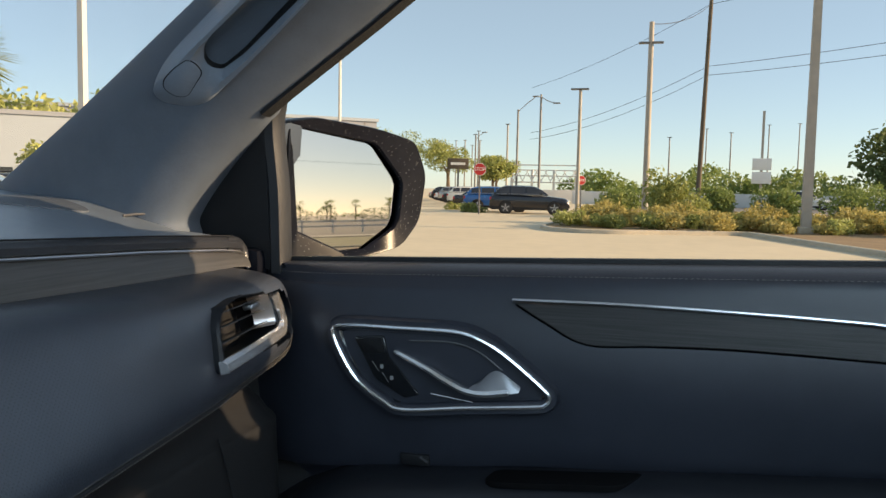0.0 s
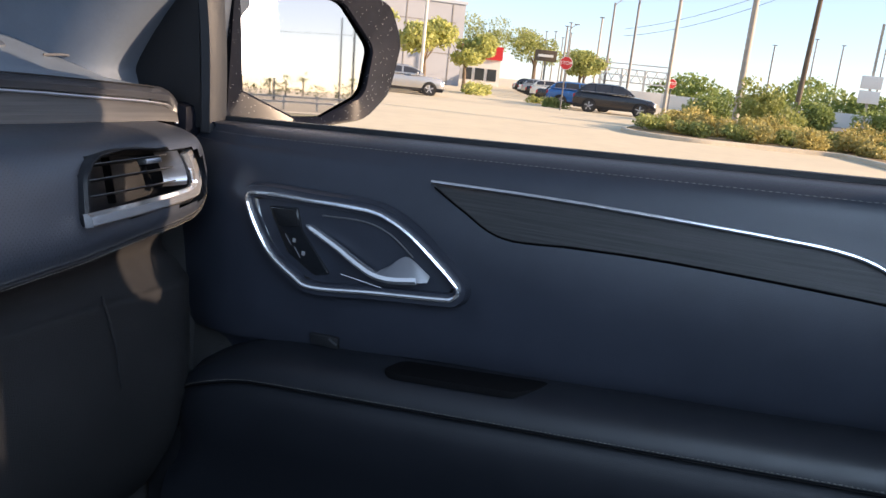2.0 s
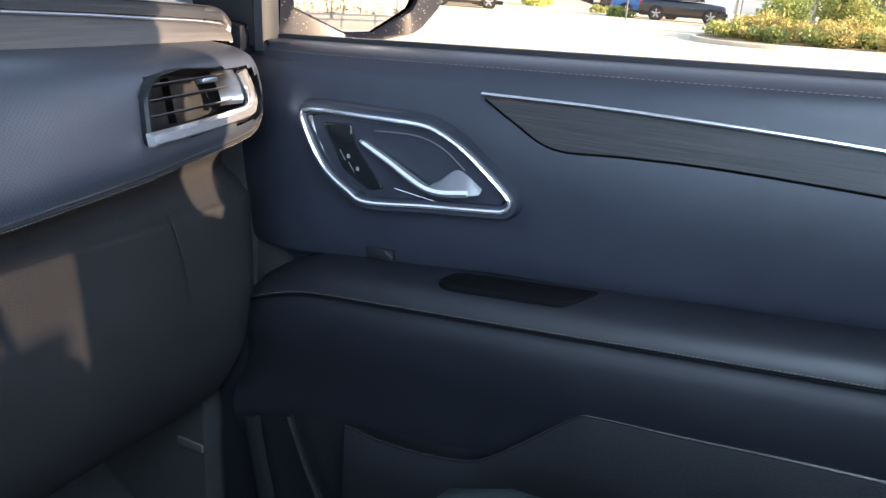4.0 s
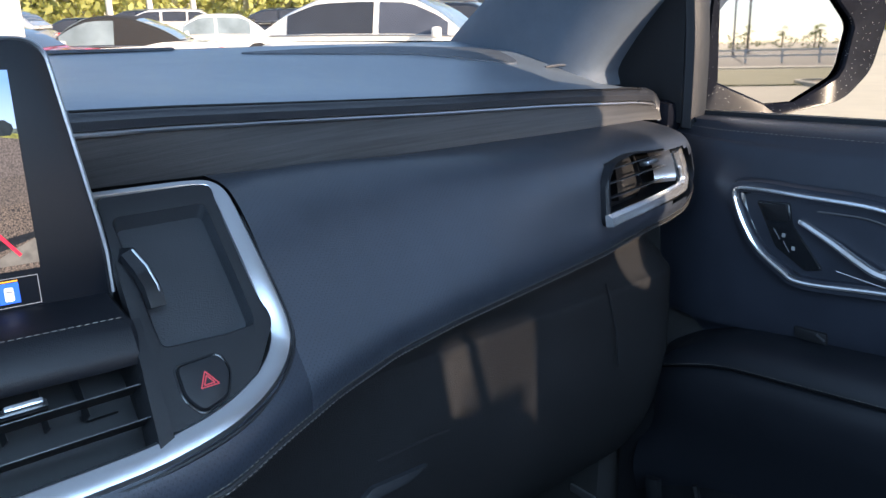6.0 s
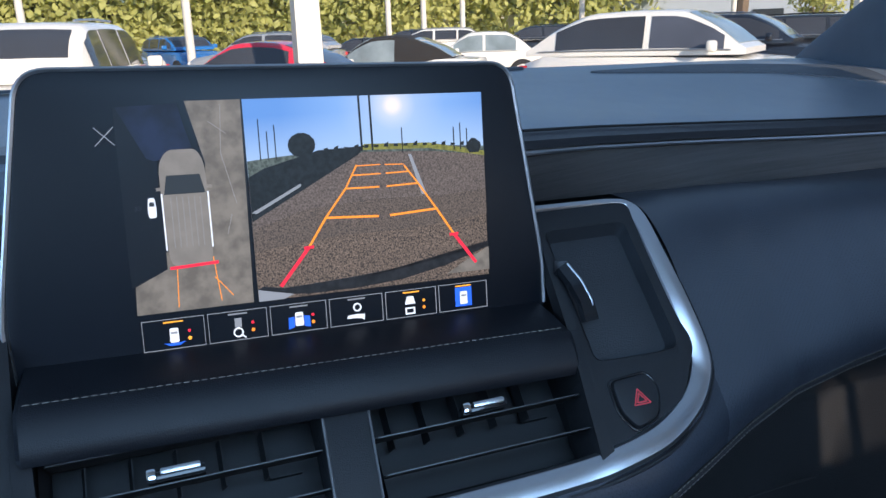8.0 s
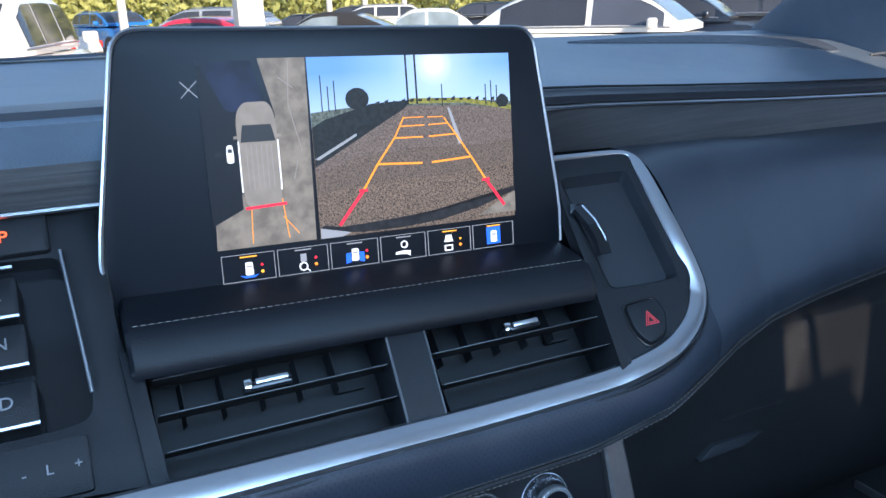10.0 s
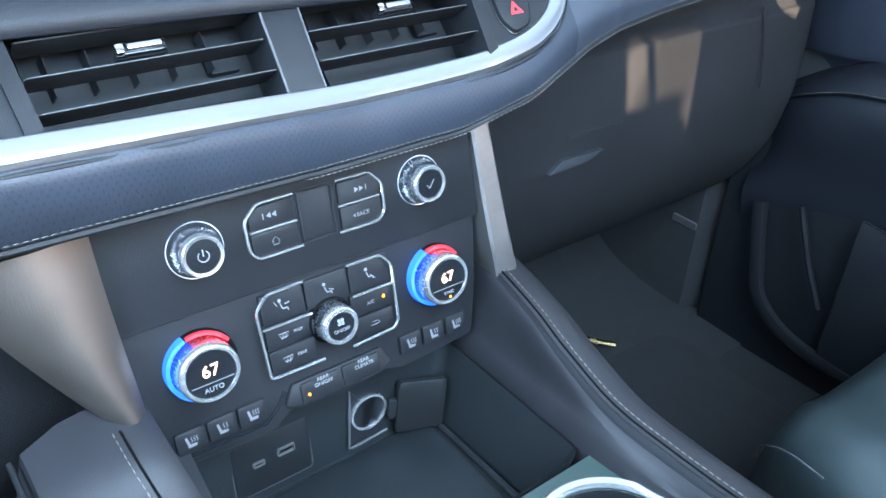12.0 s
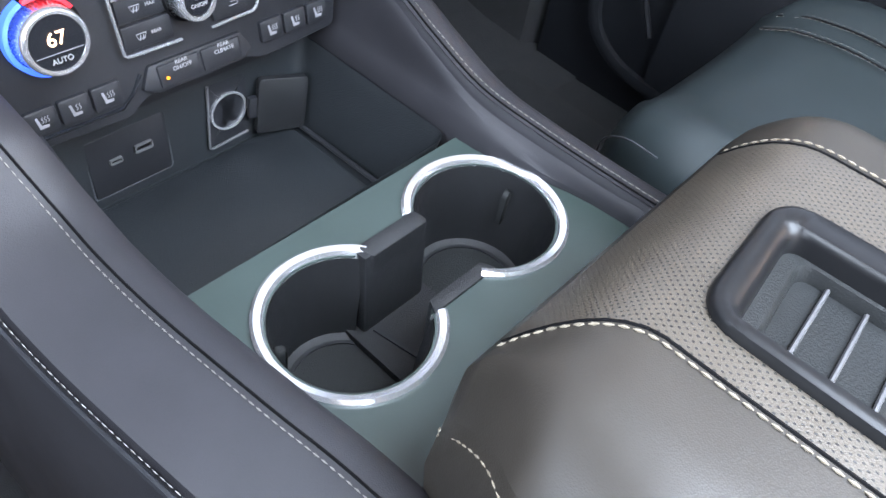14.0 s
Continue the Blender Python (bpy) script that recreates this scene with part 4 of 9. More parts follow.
class Patch:
    """Maps unit coordinates of a picture onto a rectangle of the display."""

    def __init__(self, u0, v0, u1, v1):
        self.b = (u0, v0, u1, v1)

    def __call__(self, x, y):
        u0, v0, u1, v1 = self.b
        return (u0 + (u1 - u0) * x, v0 + (v1 - v0) * y)


view = part("rear_view", prism(rect(-0.0295, 0.0205, 0.1225, 0.1405), SCR, -0.0002, 0.0004), K["gravel"], display, "lit picture of the rear camera", smooth=False)
R = Patch(-0.0295, 0.0205, 0.1225, 0.1405)


def shade(name, pts, mat, w=0.0008, pic=R, under=view):
    return flat(name, [pic(*p) for p in pts], SCR, w, K[mat], under)


def arc_y(x):
    return 0.735 - 0.09 * (x - 0.55) ** 2 * 1.3


n = 14
SUN_AT = SCR.at(*R(0.60, 0.945), 0.0006)
K["sky"] = glow("display sky", (0.2, 0.4, 0.75), 0.74)
nt = K["sky"].node_tree
tc = nt.nodes.new("ShaderNodeTexCoord")
far = nt.nodes.new("ShaderNodeVectorMath")
far.operation = "DISTANCE"
far.inputs[1].default_value = SUN_AT
nt.links.new(tc.outputs["Object"], far.inputs[0])
span = nt.nodes.new("ShaderNodeMapRange")
span.inputs[2].default_value = 0.07
nt.links.new(far.outputs["Value"], span.inputs[0])
tone = nt.nodes.new("ShaderNodeValToRGB")
stops = ((0.0, (1.0, 0.90, 0.80)), (0.05, (0.98, 0.86, 0.76)), (0.10, (0.66, 0.70, 0.80)), (0.22, (0.40, 0.54, 0.80)), (0.5, (0.25, 0.43, 0.76)), (1.0, (0.15, 0.32, 0.68)))
tone.color_ramp.elements[0].color = (*stops[0][1], 1)
tone.color_ramp.elements[1].color = (*stops[-1][1], 1)
for at, c in stops[1:-1]:
    tone.color_ramp.elements.new(at).color = (*c, 1)
nt.links.new(span.outputs[0], tone.inputs[0])
sep = nt.nodes.new("ShaderNodeSeparateXYZ")
nt.links.new(tc.outputs["Object"], sep.inputs[0])
low_sky = nt.nodes.new("ShaderNodeMapRange")
low_sky.inputs[1].default_value, low_sky.inputs[2].default_value = SCR.at(*R(0.5, 0.70)).z, SCR.at(*R(0.5, 0.93)).z
low_sky.inputs[3].default_value, low_sky.inputs[4].default_value = 0.75, 0.0
nt.links.new(sep.outputs[2], low_sky.inputs[0])
pale = nt.nodes.new("ShaderNodeMix")
pale.data_type = "RGBA"
pale.inputs[7].default_value = (0.52, 0.66, 0.84, 1)
nt.links.new(low_sky.outputs[0], pale.inputs[0])
nt.links.new(tone.outputs[0], pale.inputs[6])
nt.links.new(pale.outputs[2], nt.nodes["Principled BSDF"].inputs["Emission Color"])
shade("sky", [(0, 0.62), (1, 0.62), (1, 1), (0, 1)], "sky", 0.0006)
shade("far_ground", [(0.0, 0.60)] + [(i / n, arc_y(i / n) + 0.0) for i in range(n + 1)] + [(1.0, 0.62)], "far", 0.0010)
shade("asphalt_far", [(0.0, 0.42), (0.46, 0.715), (0.75, 0.70), (1.0, 0.665), (1.0, 0.45), (0.0, 0.33)], "gravel_far", 0.0011)
shade("asphalt_mid", [(0.0, 0.36), (0.2, 0.44), (0.5, 0.47), (0.8, 0.46), (1.0, 0.48), (1.0, 0.34), (0.7, 0.30), (0.3, 0.29), (0.0, 0.25)], "gravel_mid", 0.0012)
shade("grass", [(0.45, 0.725), (0.75, 0.715), (1.0, 0.66), (1.0, 0.685), (0.75, 0.745), (0.47, 0.755)], "grass", 0.0013)
shade("hedge", [(0.0, 0.40), (0.44, 0.70), (0.47, 0.745), (0.28, 0.735), (0.06, 0.66), (0.0, 0.62)], "tree", 0.0014)
shade("round_tree", [(0.215 + 0.055 * math.cos(a), 0.765 + 0.062 * math.sin(a)) for a in [i * 0.449 for i in range(14)]], "tree", 0.0016)
shade("round_tree", [(0.952 + 0.034 * math.cos(a), 0.715 + (0.040 + 0.006 * math.sin(5 * a)) * math.sin(a)) for a in [i * 0.449 for i in range(14)]], "tree", 0.0016)
shade("kerb_line", [(0.0, 0.445), (0.02, 0.44), (0.2, 0.56), (0.2, 0.575)], "grey", 0.0017)
for x in (0.455, 0.5):
    shade("pole", [(x, 0.72), (x + 0.008, 0.72), (x + 0.006, 1.0), (x - 0.002, 1.0)], "tree", 0.0017)
for x, h in ((0.05, 0.9), (0.08, 0.84), (0.11, 0.87), (0.86, 0.82), (0.89, 0.84), (0.92, 0.81), (0.63, 0.83)):
    shade("pole", [(x, 0.7), (x + 0.004, 0.7), (x + 0.004, h), (x, h)], "tree", 0.0017)
for i in range(16):
    x = 0.3 + 0.042 * i
    shade("palm", [(x, arc_y(x)), (x + 0.018, arc_y(x)), (x + 0.02, arc_y(x) + 0.018 + 0.008 * math.sin(i * 2.3)), (x + 0.002, arc_y(x) + 0.014)], "tree", 0.0018)
shade("bay_line", [(0.655, 0.69), (0.667, 0.69), (0.728, 0.47), (0.705, 0.475)], "grey", 0.0018)
shade("bumper", [(0.0, 0.06), (0.02, 0.075)] + [(0.1 + 0.09 * i, 0.055 - 0.02 * math.sin(math.pi * i / 10) + 0.011 * i) for i in range(11)] + [(1, 0.19), (1, 0.16), (0.8, 0.08), (0.6, 0.03), (0.4, 0.012), (0.2, 0.012), (0.05, 0.03)], "bumper", 0.0018)
shade("bumper_pale", [(0.80, 0.03), (1, 0.03), (1, 0.155), (0.9, 0.10)], "concrete", 0.0019)
shade("bumper_pale", [(0.0, 0.0), (0.1, 0.0), (0.14, 0.02), (0.05, 0.045), (0.0, 0.06)], "grey", 0.0019)


def stroke(a, b, t, mat, w=0.0022):
    flat("guide_line", bar_pts(R(*a), R(*b), t), SCR, w, K[mat], view)


LEFT = [(0.431, 0.65), (0.379, 0.533), (0.291, 0.395), (0.213, 0.25)]
RIGHT = [(0.633, 0.634), (0.69, 0.535), (0.77, 0.385), (0.84, 0.247)]
for line, foot in ((LEFT, (0.09, 0.065)), (RIGHT, (0.937, 0.077))):
    for i, (a, b) in enumerate(zip(line, line[1:])):
        stroke(a, b, 0.0009 + 0.0002 * i, "orange")
    stroke(line[-1], foot, 0.0021, "red", 0.0023)
    stroke((line[-1][0] - 0.02, line[-1][1] - 0.002), (line[-1][0] + 0.02, line[-1][1]), 0.0018, "red", 0.0023)
for a, b, w in (((0.291, 0.392), (0.511, 0.378), 0.0014), ((0.56, 0.377), (0.77, 0.392), 0.0014), ((0.379, 0.533), (0.521, 0.530), 0.0010), ((0.553, 0.530), (0.69, 0.535), 0.0010),
                ((0.41, 0.598), (0.53, 0.598), 0.0008), ((0.553, 0.598), (0.655, 0.600), 0.0008), ((0.43, 0.645), (0.53, 0.645), 0.0006), ((0.55, 0.643), (0.63, 0.640), 0.0006)):
    stroke(a, b, w, "orange")

top = part("top_view", prism([(-0.098, 0.0205), (-0.0325, 0.0205), (-0.0305, 0.1405), (-0.0615, 0.1405), (-0.053, 0.105), (-0.056, 0.062), (-0.09, 0.052), (-0.097, 0.042)], SCR, -0.0002, 0.0004), K["concrete"], display, "lit picture of the car from above", smooth=False)
T = Patch(-0.098, 0.0205, -0.0305, 0.1405)
shade("dark_bay", [(0.0, 0.98), (0.48, 0.99), (0.52, 0.88), (0.6, 0.72), (0.42, 0.74), (0.2, 0.72), (0.1, 0.8)], "navy", 0.0008, T, top)
shade("dark_side", [(-0.02, 1.0), (0.2, 0.74), (0.28, 0.72), (0.28, 0.21), (-0.02, 0.13)], "black", 0.0010, T, top)
for xa, ya, xb, yb in ((0.83, 0.98, 0.8, 0.75), (0.8, 0.75, 0.9, 0.5), (0.72, 0.9, 0.86, 0.84), (0.85, 0.45, 0.8, 0.35)):
    flat("ground_crack", bar_pts(T(xa, ya), T(xb, yb), 0.0004), SCR, 0.0009, K["body_line"], top)
shade("car_body", round_poly([(0.31, 0.22), (0.66, 0.22), (0.67, 0.5), (0.655, 0.71), (0.60, 0.775), (0.36, 0.775), (0.285, 0.71), (0.285, 0.5)], 0.06), "body", 0.0016, T, top)
shade("car_windscreen", [(0.31, 0.565), (0.645, 0.565), (0.61, 0.655), (0.34, 0.655)], "body_dark", 0.0018, T, top)
for i in range(6):
    x = 0.355 + 0.048 * i
    shade("roof_rib", [(x, 0.31), (x + 0.008, 0.31), (x + 0.008, 0.55), (x, 0.55)], "body_line", 0.0018, T, top)
for x in (0.29, 0.665):
    shade("roof_rail", [(x - 0.006, 0.3), (x + 0.006, 0.3), (x + 0.006, 0.57), (x - 0.006, 0.57)], "white", 0.0019, T, top)
for x, d in ((0.29, -0.04), (0.665, 0.04)):
    shade("mirror_dot", [(x, 0.585), (x + d, 0.585), (x + d, 0.6), (x, 0.6)], "body", 0.0018, T, top)
shade("tail_line", [(0.30, 0.205), (0.70, 0.215), (0.70, 0.23), (0.30, 0.22)], "red", 0.0019, T, top)
for a, b in (((0.36, 0.24), (0.34, 0.02)), ((0.66, 0.25), (0.70, 0.03)), ((0.66, 0.15), (0.80, 0.05))):
    flat("guide_line", bar_pts(T(*a), T(*b), 0.0005), SCR, 0.0012, K["orange"], top)
icon = part("car_icon", prism([(-0.0945, 0.073), (-0.0885, 0.0735), (-0.0885, 0.086), (-0.0935, 0.0865)], SCR, 0.0, 0.0006), K["white"], display, "small white car symbol", smooth=False)
flat("icon_glass", [(-0.0935, 0.080), (-0.0893, 0.0803), (-0.0895, 0.083), (-0.093, 0.0828)], SCR, 0.0010, K["body_dark"], icon)
for a, b in (((-0.110, 0.1275), (-0.1, 0.1175)), ((-0.1, 0.1275), (-0.110, 0.1175))):
    part("close_cross", prism(bar_pts(a, b, 0.0005), SCR, 0.0, 0.0006), K["grey"], display, smooth=False)
for i in range(6):
    u0, u1 = -0.0965 + 0.0365 * i, -0.0965 + 0.0365 * i + 0.0345
    v0, v1 = -0.0015, 0.0165
    key = part("display_key", ring_plate(rect(u0, v0, u1, v1), rect(u0 + 0.0003, v0 + 0.0003, u1 - 0.0003, v1 - 0.0003), SCR, 0.0, 0.0006), K["grey"], display, "outlined display key", smooth=False)
    c = (u0 + u1) / 2

    def dot(pts, mat, w=0.0010):
        flat("key_mark", pts, SCR, w, K[mat], key)

    dot(rect(c - 0.0055, v1 - 0.0022, c + 0.0055, v1 - 0.0014), "amber" if i in (0, 4, 5) else "grey")
    if i in (0, 2, 5):
        if i == 5:
            dot(rect(c - 0.0058, v0 + 0.0025, c + 0.0058, v1 - 0.0028), "blue", 0.0008)
        if i == 2:
            dot([(c - 0.0068, v0 + 0.0025), (c - 0.003, v0 + 0.0035), (c - 0.003, v0 + 0.010), (c - 0.0065, v0 + 0.0095)], "blue")
            dot([(c + 0.003, v0 + 0.0035), (c + 0.0068, v0 + 0.0025), (c + 0.0065, v0 + 0.0095), (c + 0.003, v0 + 0.010)], "blue")
        if i == 0:
            dot([(c - 0.006, v0 + 0.004), (c - 0.003, v0 + 0.0022), (c + 0.003, v0 + 0.0022), (c + 0.006, v0 + 0.004), (c + 0.003, v0 + 0.0036), (c - 0.003, v0 + 0.0036)], "blue")
        dot(round_poly([(c - 0.0026, v0 + 0.0040), (c + 0.0026, v0 + 0.0040), (c + 0.0024, v0 + 0.0125), (c - 0.0024, v0 + 0.0125)], 0.001), "white", 0.0012)
        dot(rect(c - 0.0018, v0 + 0.0092, c + 0.0018, v0 + 0.0104), "grey", 0.0014)
    elif i == 1:
        dot(rect(c - 0.002, v0 + 0.008, c + 0.002, v0 + 0.0135), "grey")
        ring = disc_pts(c - 0.0002, v0 + 0.0048, 0.003, 14)
        part("key_mark", ring_plate(ring, disc_pts(c - 0.0002, v0 + 0.0048, 0.0022, 14), SCR, 0.0, 0.0010), K["white"], key, smooth=False)
        dot(bar_pts((c + 0.002, v0 + 0.003), (c + 0.004, v0 + 0.0012), 0.0008), "white")
    elif i == 3:
        part("key_mark", ring_plate(disc_pts(c + 0.0005, v0 + 0.0108, 0.0027, 14), disc_pts(c + 0.0005, v0 + 0.0108, 0.0019, 14), SCR, 0.0, 0.0010), K["white"], key, smooth=False)
        dot([(c - 0.0065, v0 + 0.0042), (c - 0.001, v0 + 0.0040), (c + 0.003, v0 + 0.0035), (c + 0.0045, v0 + 0.002), (c + 0.005, v0 + 0.006), (c, v0 + 0.0065), (c - 0.006, v0 + 0.0060)], "white")
    else:
        dot([(c - 0.0045, v0 + 0.0085), (c + 0.0025, v0 + 0.0085), (c + 0.0012, v0 + 0.0135), (c - 0.003, v0 + 0.0135)], "white")
        part("key_mark", ring_plate(rect(c - 0.0042, v0 + 0.0018, c + 0.0022, v0 + 0.0062), rect(c - 0.0034, v0 + 0.0026, c + 0.0014, v0 + 0.0054), SCR, 0.0, 0.0010), K["white"], key, smooth=False)
    if i < 5 and i != 3:
        dot(disc_pts(c + 0.0085, v0 + 0.0055, 0.0011, 10), "amber" if i in (0,) else "orange")
        dot(disc_pts(c + 0.0085, v0 + 0.0100, 0.0009, 10), "amber" if i == 4 else "red")
shade("passing_car", round_poly([(0.175, 0.46), (0.235, 0.46), (0.24, 0.50), (0.23, 0.555), (0.18, 0.555), (0.17, 0.50)], 0.015), "white", 0.0016, T, top)
shade("passing_glass", [(0.182, 0.515), (0.228, 0.515), (0.222, 0.535), (0.188, 0.535)], "body_dark", 0.0018, T, top)

# ---------------------------------------------------------------- control panel
PAN = Plane((0, 0.485, 1.244), (1, 0, 0), (0, 0.2113, 0.9774))


def pv(z):
    return (z - 1.244) / 0.9774


panel = thing("control_panel", "black climate and audio control panel with bright knobs", "control panel")
upper = round_poly([(-0.145, pv(1.203)), (0.146, pv(1.203)), (0.142, pv(1.29)), (-0.143, pv(1.29))], 0.006)
part("upper_fascia", prism(upper, PAN, -0.03, 0.004, 0.004), M["soft_plastic"], panel)
lower = round_poly([(-0.134, pv(1.098)), (-0.06, pv(1.094)), (-0.044, pv(1.104)), (0.042, pv(1.104)), (0.058, pv(1.098)), (0.13, pv(1.102)), (0.139, pv(1.15)), (0.143, pv(1.207)), (-0.143, pv(1.207)), (-0.138, pv(1.15))], 0.005)
part("lower_fascia", prism(lower, PAN, -0.03, 0.0, 0.003), M["soft_plastic"], panel)


def lathe(profile, pl, u, v, n=40, wob=0.0):
    """Turns (radius, height) pairs about the plane's normal; wob cuts knurls."""
    secs = []
    for i in range(n):
        a = 2 * math.pi * i / n
        k = 1 - (wob if i % 2 else 0)
        secs.append([pl.at(u + r * k * math.cos(a), v + r * k * math.sin(a), w) for r, w in profile])
    return loft(secs, False, False, None, True)


def dial(u, z, r0, r1, face, h, mark):
    """A tapered knob: base radius r0, rim radius r1, dark face inside it."""
    v = pv(z)
    kn = part("knob", lathe([(r0, 0.001), (r0 * 0.985, h * 0.12), (r0 * 0.97, h * 0.2), (r1 * 1.04, h * 0.78)], PAN, u, v, 88, 0.085), M["knob_silver"], panel, "knurled silver knob", smooth=False)
    part("knob_rim", lathe([(r1 * 1.03, h * 0.74), (r1 * 1.05, h * 0.86), (r1 * 1.0, h * 0.97), (r1 * 0.95, h), (face, h * 0.99), (face * 0.98, h * 0.93)], PAN, u, v, 56), M["bright_rim"], kn, "bright silver rim")
    part("knob_face", prism(disc_pts(u, v, face, 40), PAN, 0.0, h * 0.955), M["black_gloss"], kn)
    part("knob_base", lathe([(r0 * 1.14, 0.0), (r0 * 1.12, 0.0035), (r0 * 1.03, 0.0045), (r0 * 0.98, -0.002)], PAN, u, v, 48), M["black_gloss"] if mark in ("power", "tick") else M["vent_dark"], kn)
    if mark in ("power", "tick"):
        part("base_ring", tube([PAN.at(u + r0 * 1.055 * math.cos(a), v + r0 * 1.055 * math.sin(a), 0.0042) for a in [i * math.pi / 24 for i in range(48)]], 0.0004, 5, up=PAN.n, closed=True), M["satin"], kn, "thin chrome base ring")
    r = face
    w = h * 0.955 + 0.0006
    if mark == "power":
        arc = [(u + 0.0036 * math.sin(a), v + 0.0036 * math.cos(a)) for a in [0.6 + 0.25 * i for i in range(21)]]
        part("power_mark", tube([PAN.at(*p, w) for p in arc], 0.0004, 5, up=PAN.n), M["white_mark"], kn)
        flat("power_mark", rect(u - 0.0004, v, u + 0.0004, v + 0.0045), PAN, w, M["white_mark"], kn)
    if mark == "tick":
        flat("tick_mark", bar_pts((u - 0.003, v - 0.0005), (u - 0.001, v - 0.003), 0.0006), PAN, w, M["white_mark"], kn)
        flat("tick_mark", bar_pts((u - 0.001, v - 0.003), (u + 0.0035, v + 0.003), 0.0006), PAN, w, M["white_mark"], kn)
    if mark in ("AUTO", "SYNC"):
        lettering("temperature", "67", 0.0120, PAN, u, v + 0.0025, w, LIT["warm"], kn, label="lit temperature digits")
        flat("face_line", bar_pts((u - r * 0.85, v - 0.006), (u + r * 0.85, v - 0.006), 0.0004), PAN, w, M["grey_mark"], kn)
        lettering("face_word", mark, 0.0048 if mark == "AUTO" else 0.0036, PAN, u, v - 0.0105, w, M["white_mark"], kn)
        if mark == "SYNC":
            flat("lamp_dot", disc_pts(u + 0.001, v - 0.0145, 0.0011, 10), PAN, w, LIT["amber"], kn)
    return kn


LIT = {"warm": glow("lit warm white", (1.0, 0.70, 0.50), 0.75), "amber": glow("lit amber", (1.0, 0.34, 0.02), 0.6),
       "blue": material("blue ring", (0.015, 0.09, 0.6), 0.35, 0, 0.1, 80, emit=(0.01, 0.12, 0.9), strength=0.25),
       "red": material("red ring", (0.6, 0.02, 0.03), 0.35, 0, 0.1, 80, emit=(0.9, 0.02, 0.04), strength=0.12)}
dial(-0.084, 1.2445, 0.0178, 0.0138, 0.0112, 0.020, "power")
dial(0.0905, 1.2455, 0.0178, 0.0138, 0.0112, 0.020, "tick")
for u, word in ((-0.0965, "AUTO"), (0.0965, "SYNC")):
    kn = dial(u, 1.1670, 0.0222, 0.0200, 0.0172, 0.0205, word)
    for name, a0, a1, mat in (("blue_arc", 1.93, 4.75, "blue"), ("red_arc", 0.55, 1.88, "red")):
        arc = [PAN.at(u + 0.0239 * math.cos(a), pv(1.1670) + 0.0239 * math.sin(a), 0.0040) for a in [a0 + (a1 - a0) * i / 24 for i in range(25)]]
        k = 0.9 if mat == "blue" else 0.5
        part(name, sweep(arc, [(-0.0017, -0.004), (0.0017 * k, -0.004), (0.0013 * k, 0.0022), (-0.0017, 0.0022)], up=PAN.n), LIT[mat], kn, name.split("_")[0] + " temperature arc")

# upper keys: two halves round a blank, each with a bright bracket
def bracket(pts, r=0.0012):
    """A bright line with softly turned corners."""
    P2 = [Vector(p) for p in pts]
    out = [P2[0]]
    for a, b, c in zip(P2, P2[1:], P2[2:]):
        d = min(0.004, (a - b).length * 0.45, (c - b).length * 0.45)
        p0, p1 = b + (a - b).normalized() * d, b + (c - b).normalized() * d
        out += [p0.lerp(b, k).lerp(b.lerp(p1, k), k) for k in (0, 0.25, 0.5, 0.75, 1)]
    out.append(P2[-1])
    part("bright_bracket", tube([PAN.at(*p, 0.0058) for p in out], r, 6, up=PAN.n), M["bright_rim"], panel, "thin chrome bracket")


for side in (-1, 1):
    c = 0.0035
    def m(u):
        return c + side * u
    for z0, z1, mark in ((1.2460, 1.2610, "skip"), (1.2275, 1.2430, "word")):
        pts = [(m(0.017), pv(z0)), (m(0.0505), pv(z0)), (m(0.0505), pv(z1)), (m(0.017), pv(z1))]
        if mark == "skip":
            pts[2:3] = [(m(0.0505), pv(z1) - 0.007), (m(0.043), pv(z1))]
        else:
            pts[1:2] = [(m(0.046), pv(z0)), (m(0.0505), pv(z0) + 0.004)]
        k = part("audio_key", prism(round_poly(pts, 0.0015), PAN, 0.0, 0.0062, 0.001), M["soft_plastic"], panel, "black audio key")
        u, v = m(0.034), pv((z0 + z1) / 2)
        if mark == "skip":
            for q in (-0.002, 0.002):
                s = side
                flat("skip_mark", [(u + q - s * 0.0016, v - 0.002), (u + q + s * 0.0016, v), (u + q - s * 0.0016, v + 0.002)], PAN, 0.0067, M["grey_mark"], k)
            flat("skip_mark", rect(u + side * 0.0058 - 0.0003, v - 0.002, u + side * 0.0058 + 0.0003, v + 0.002), PAN, 0.0067, M["grey_mark"], k)
        elif side > 0:
            lettering("key_word", "BACK", 0.0042, PAN, u + 0.001, v, 0.0066, M["grey_mark"], k)
            flat("key_arrow", [(u - 0.0075, v), (u - 0.0055, v - 0.0014), (u - 0.0055, v + 0.0014)], PAN, 0.0067, M["grey_mark"], k)
        else:
            part("home_mark", tube([PAN.at(*p, 0.0066) for p in ((u - 0.0028, v), (u, v + 0.003), (u + 0.0028, v))], 0.0003, 5, up=PAN.n), M["grey_mark"], k)
            part("home_mark", tube([PAN.at(*p, 0.0066) for p in ((u - 0.002, v), (u - 0.002, v - 0.0026), (u + 0.002, v - 0.0026), (u + 0.002, v))], 0.0003, 5, up=PAN.n), M["grey_mark"], k)
    bracket([(m(0.0165), pv(1.2632)), (m(0.043), pv(1.2632)), (m(0.0532), pv(1.2535)), (m(0.0532), pv(1.2320)), (m(0.0475), pv(1.2258)), (m(0.0145), pv(1.2258))])
    bracket([(m(0.016), pv(1.2445)), (m(0.0505), pv(1.2445))], 0.0010)
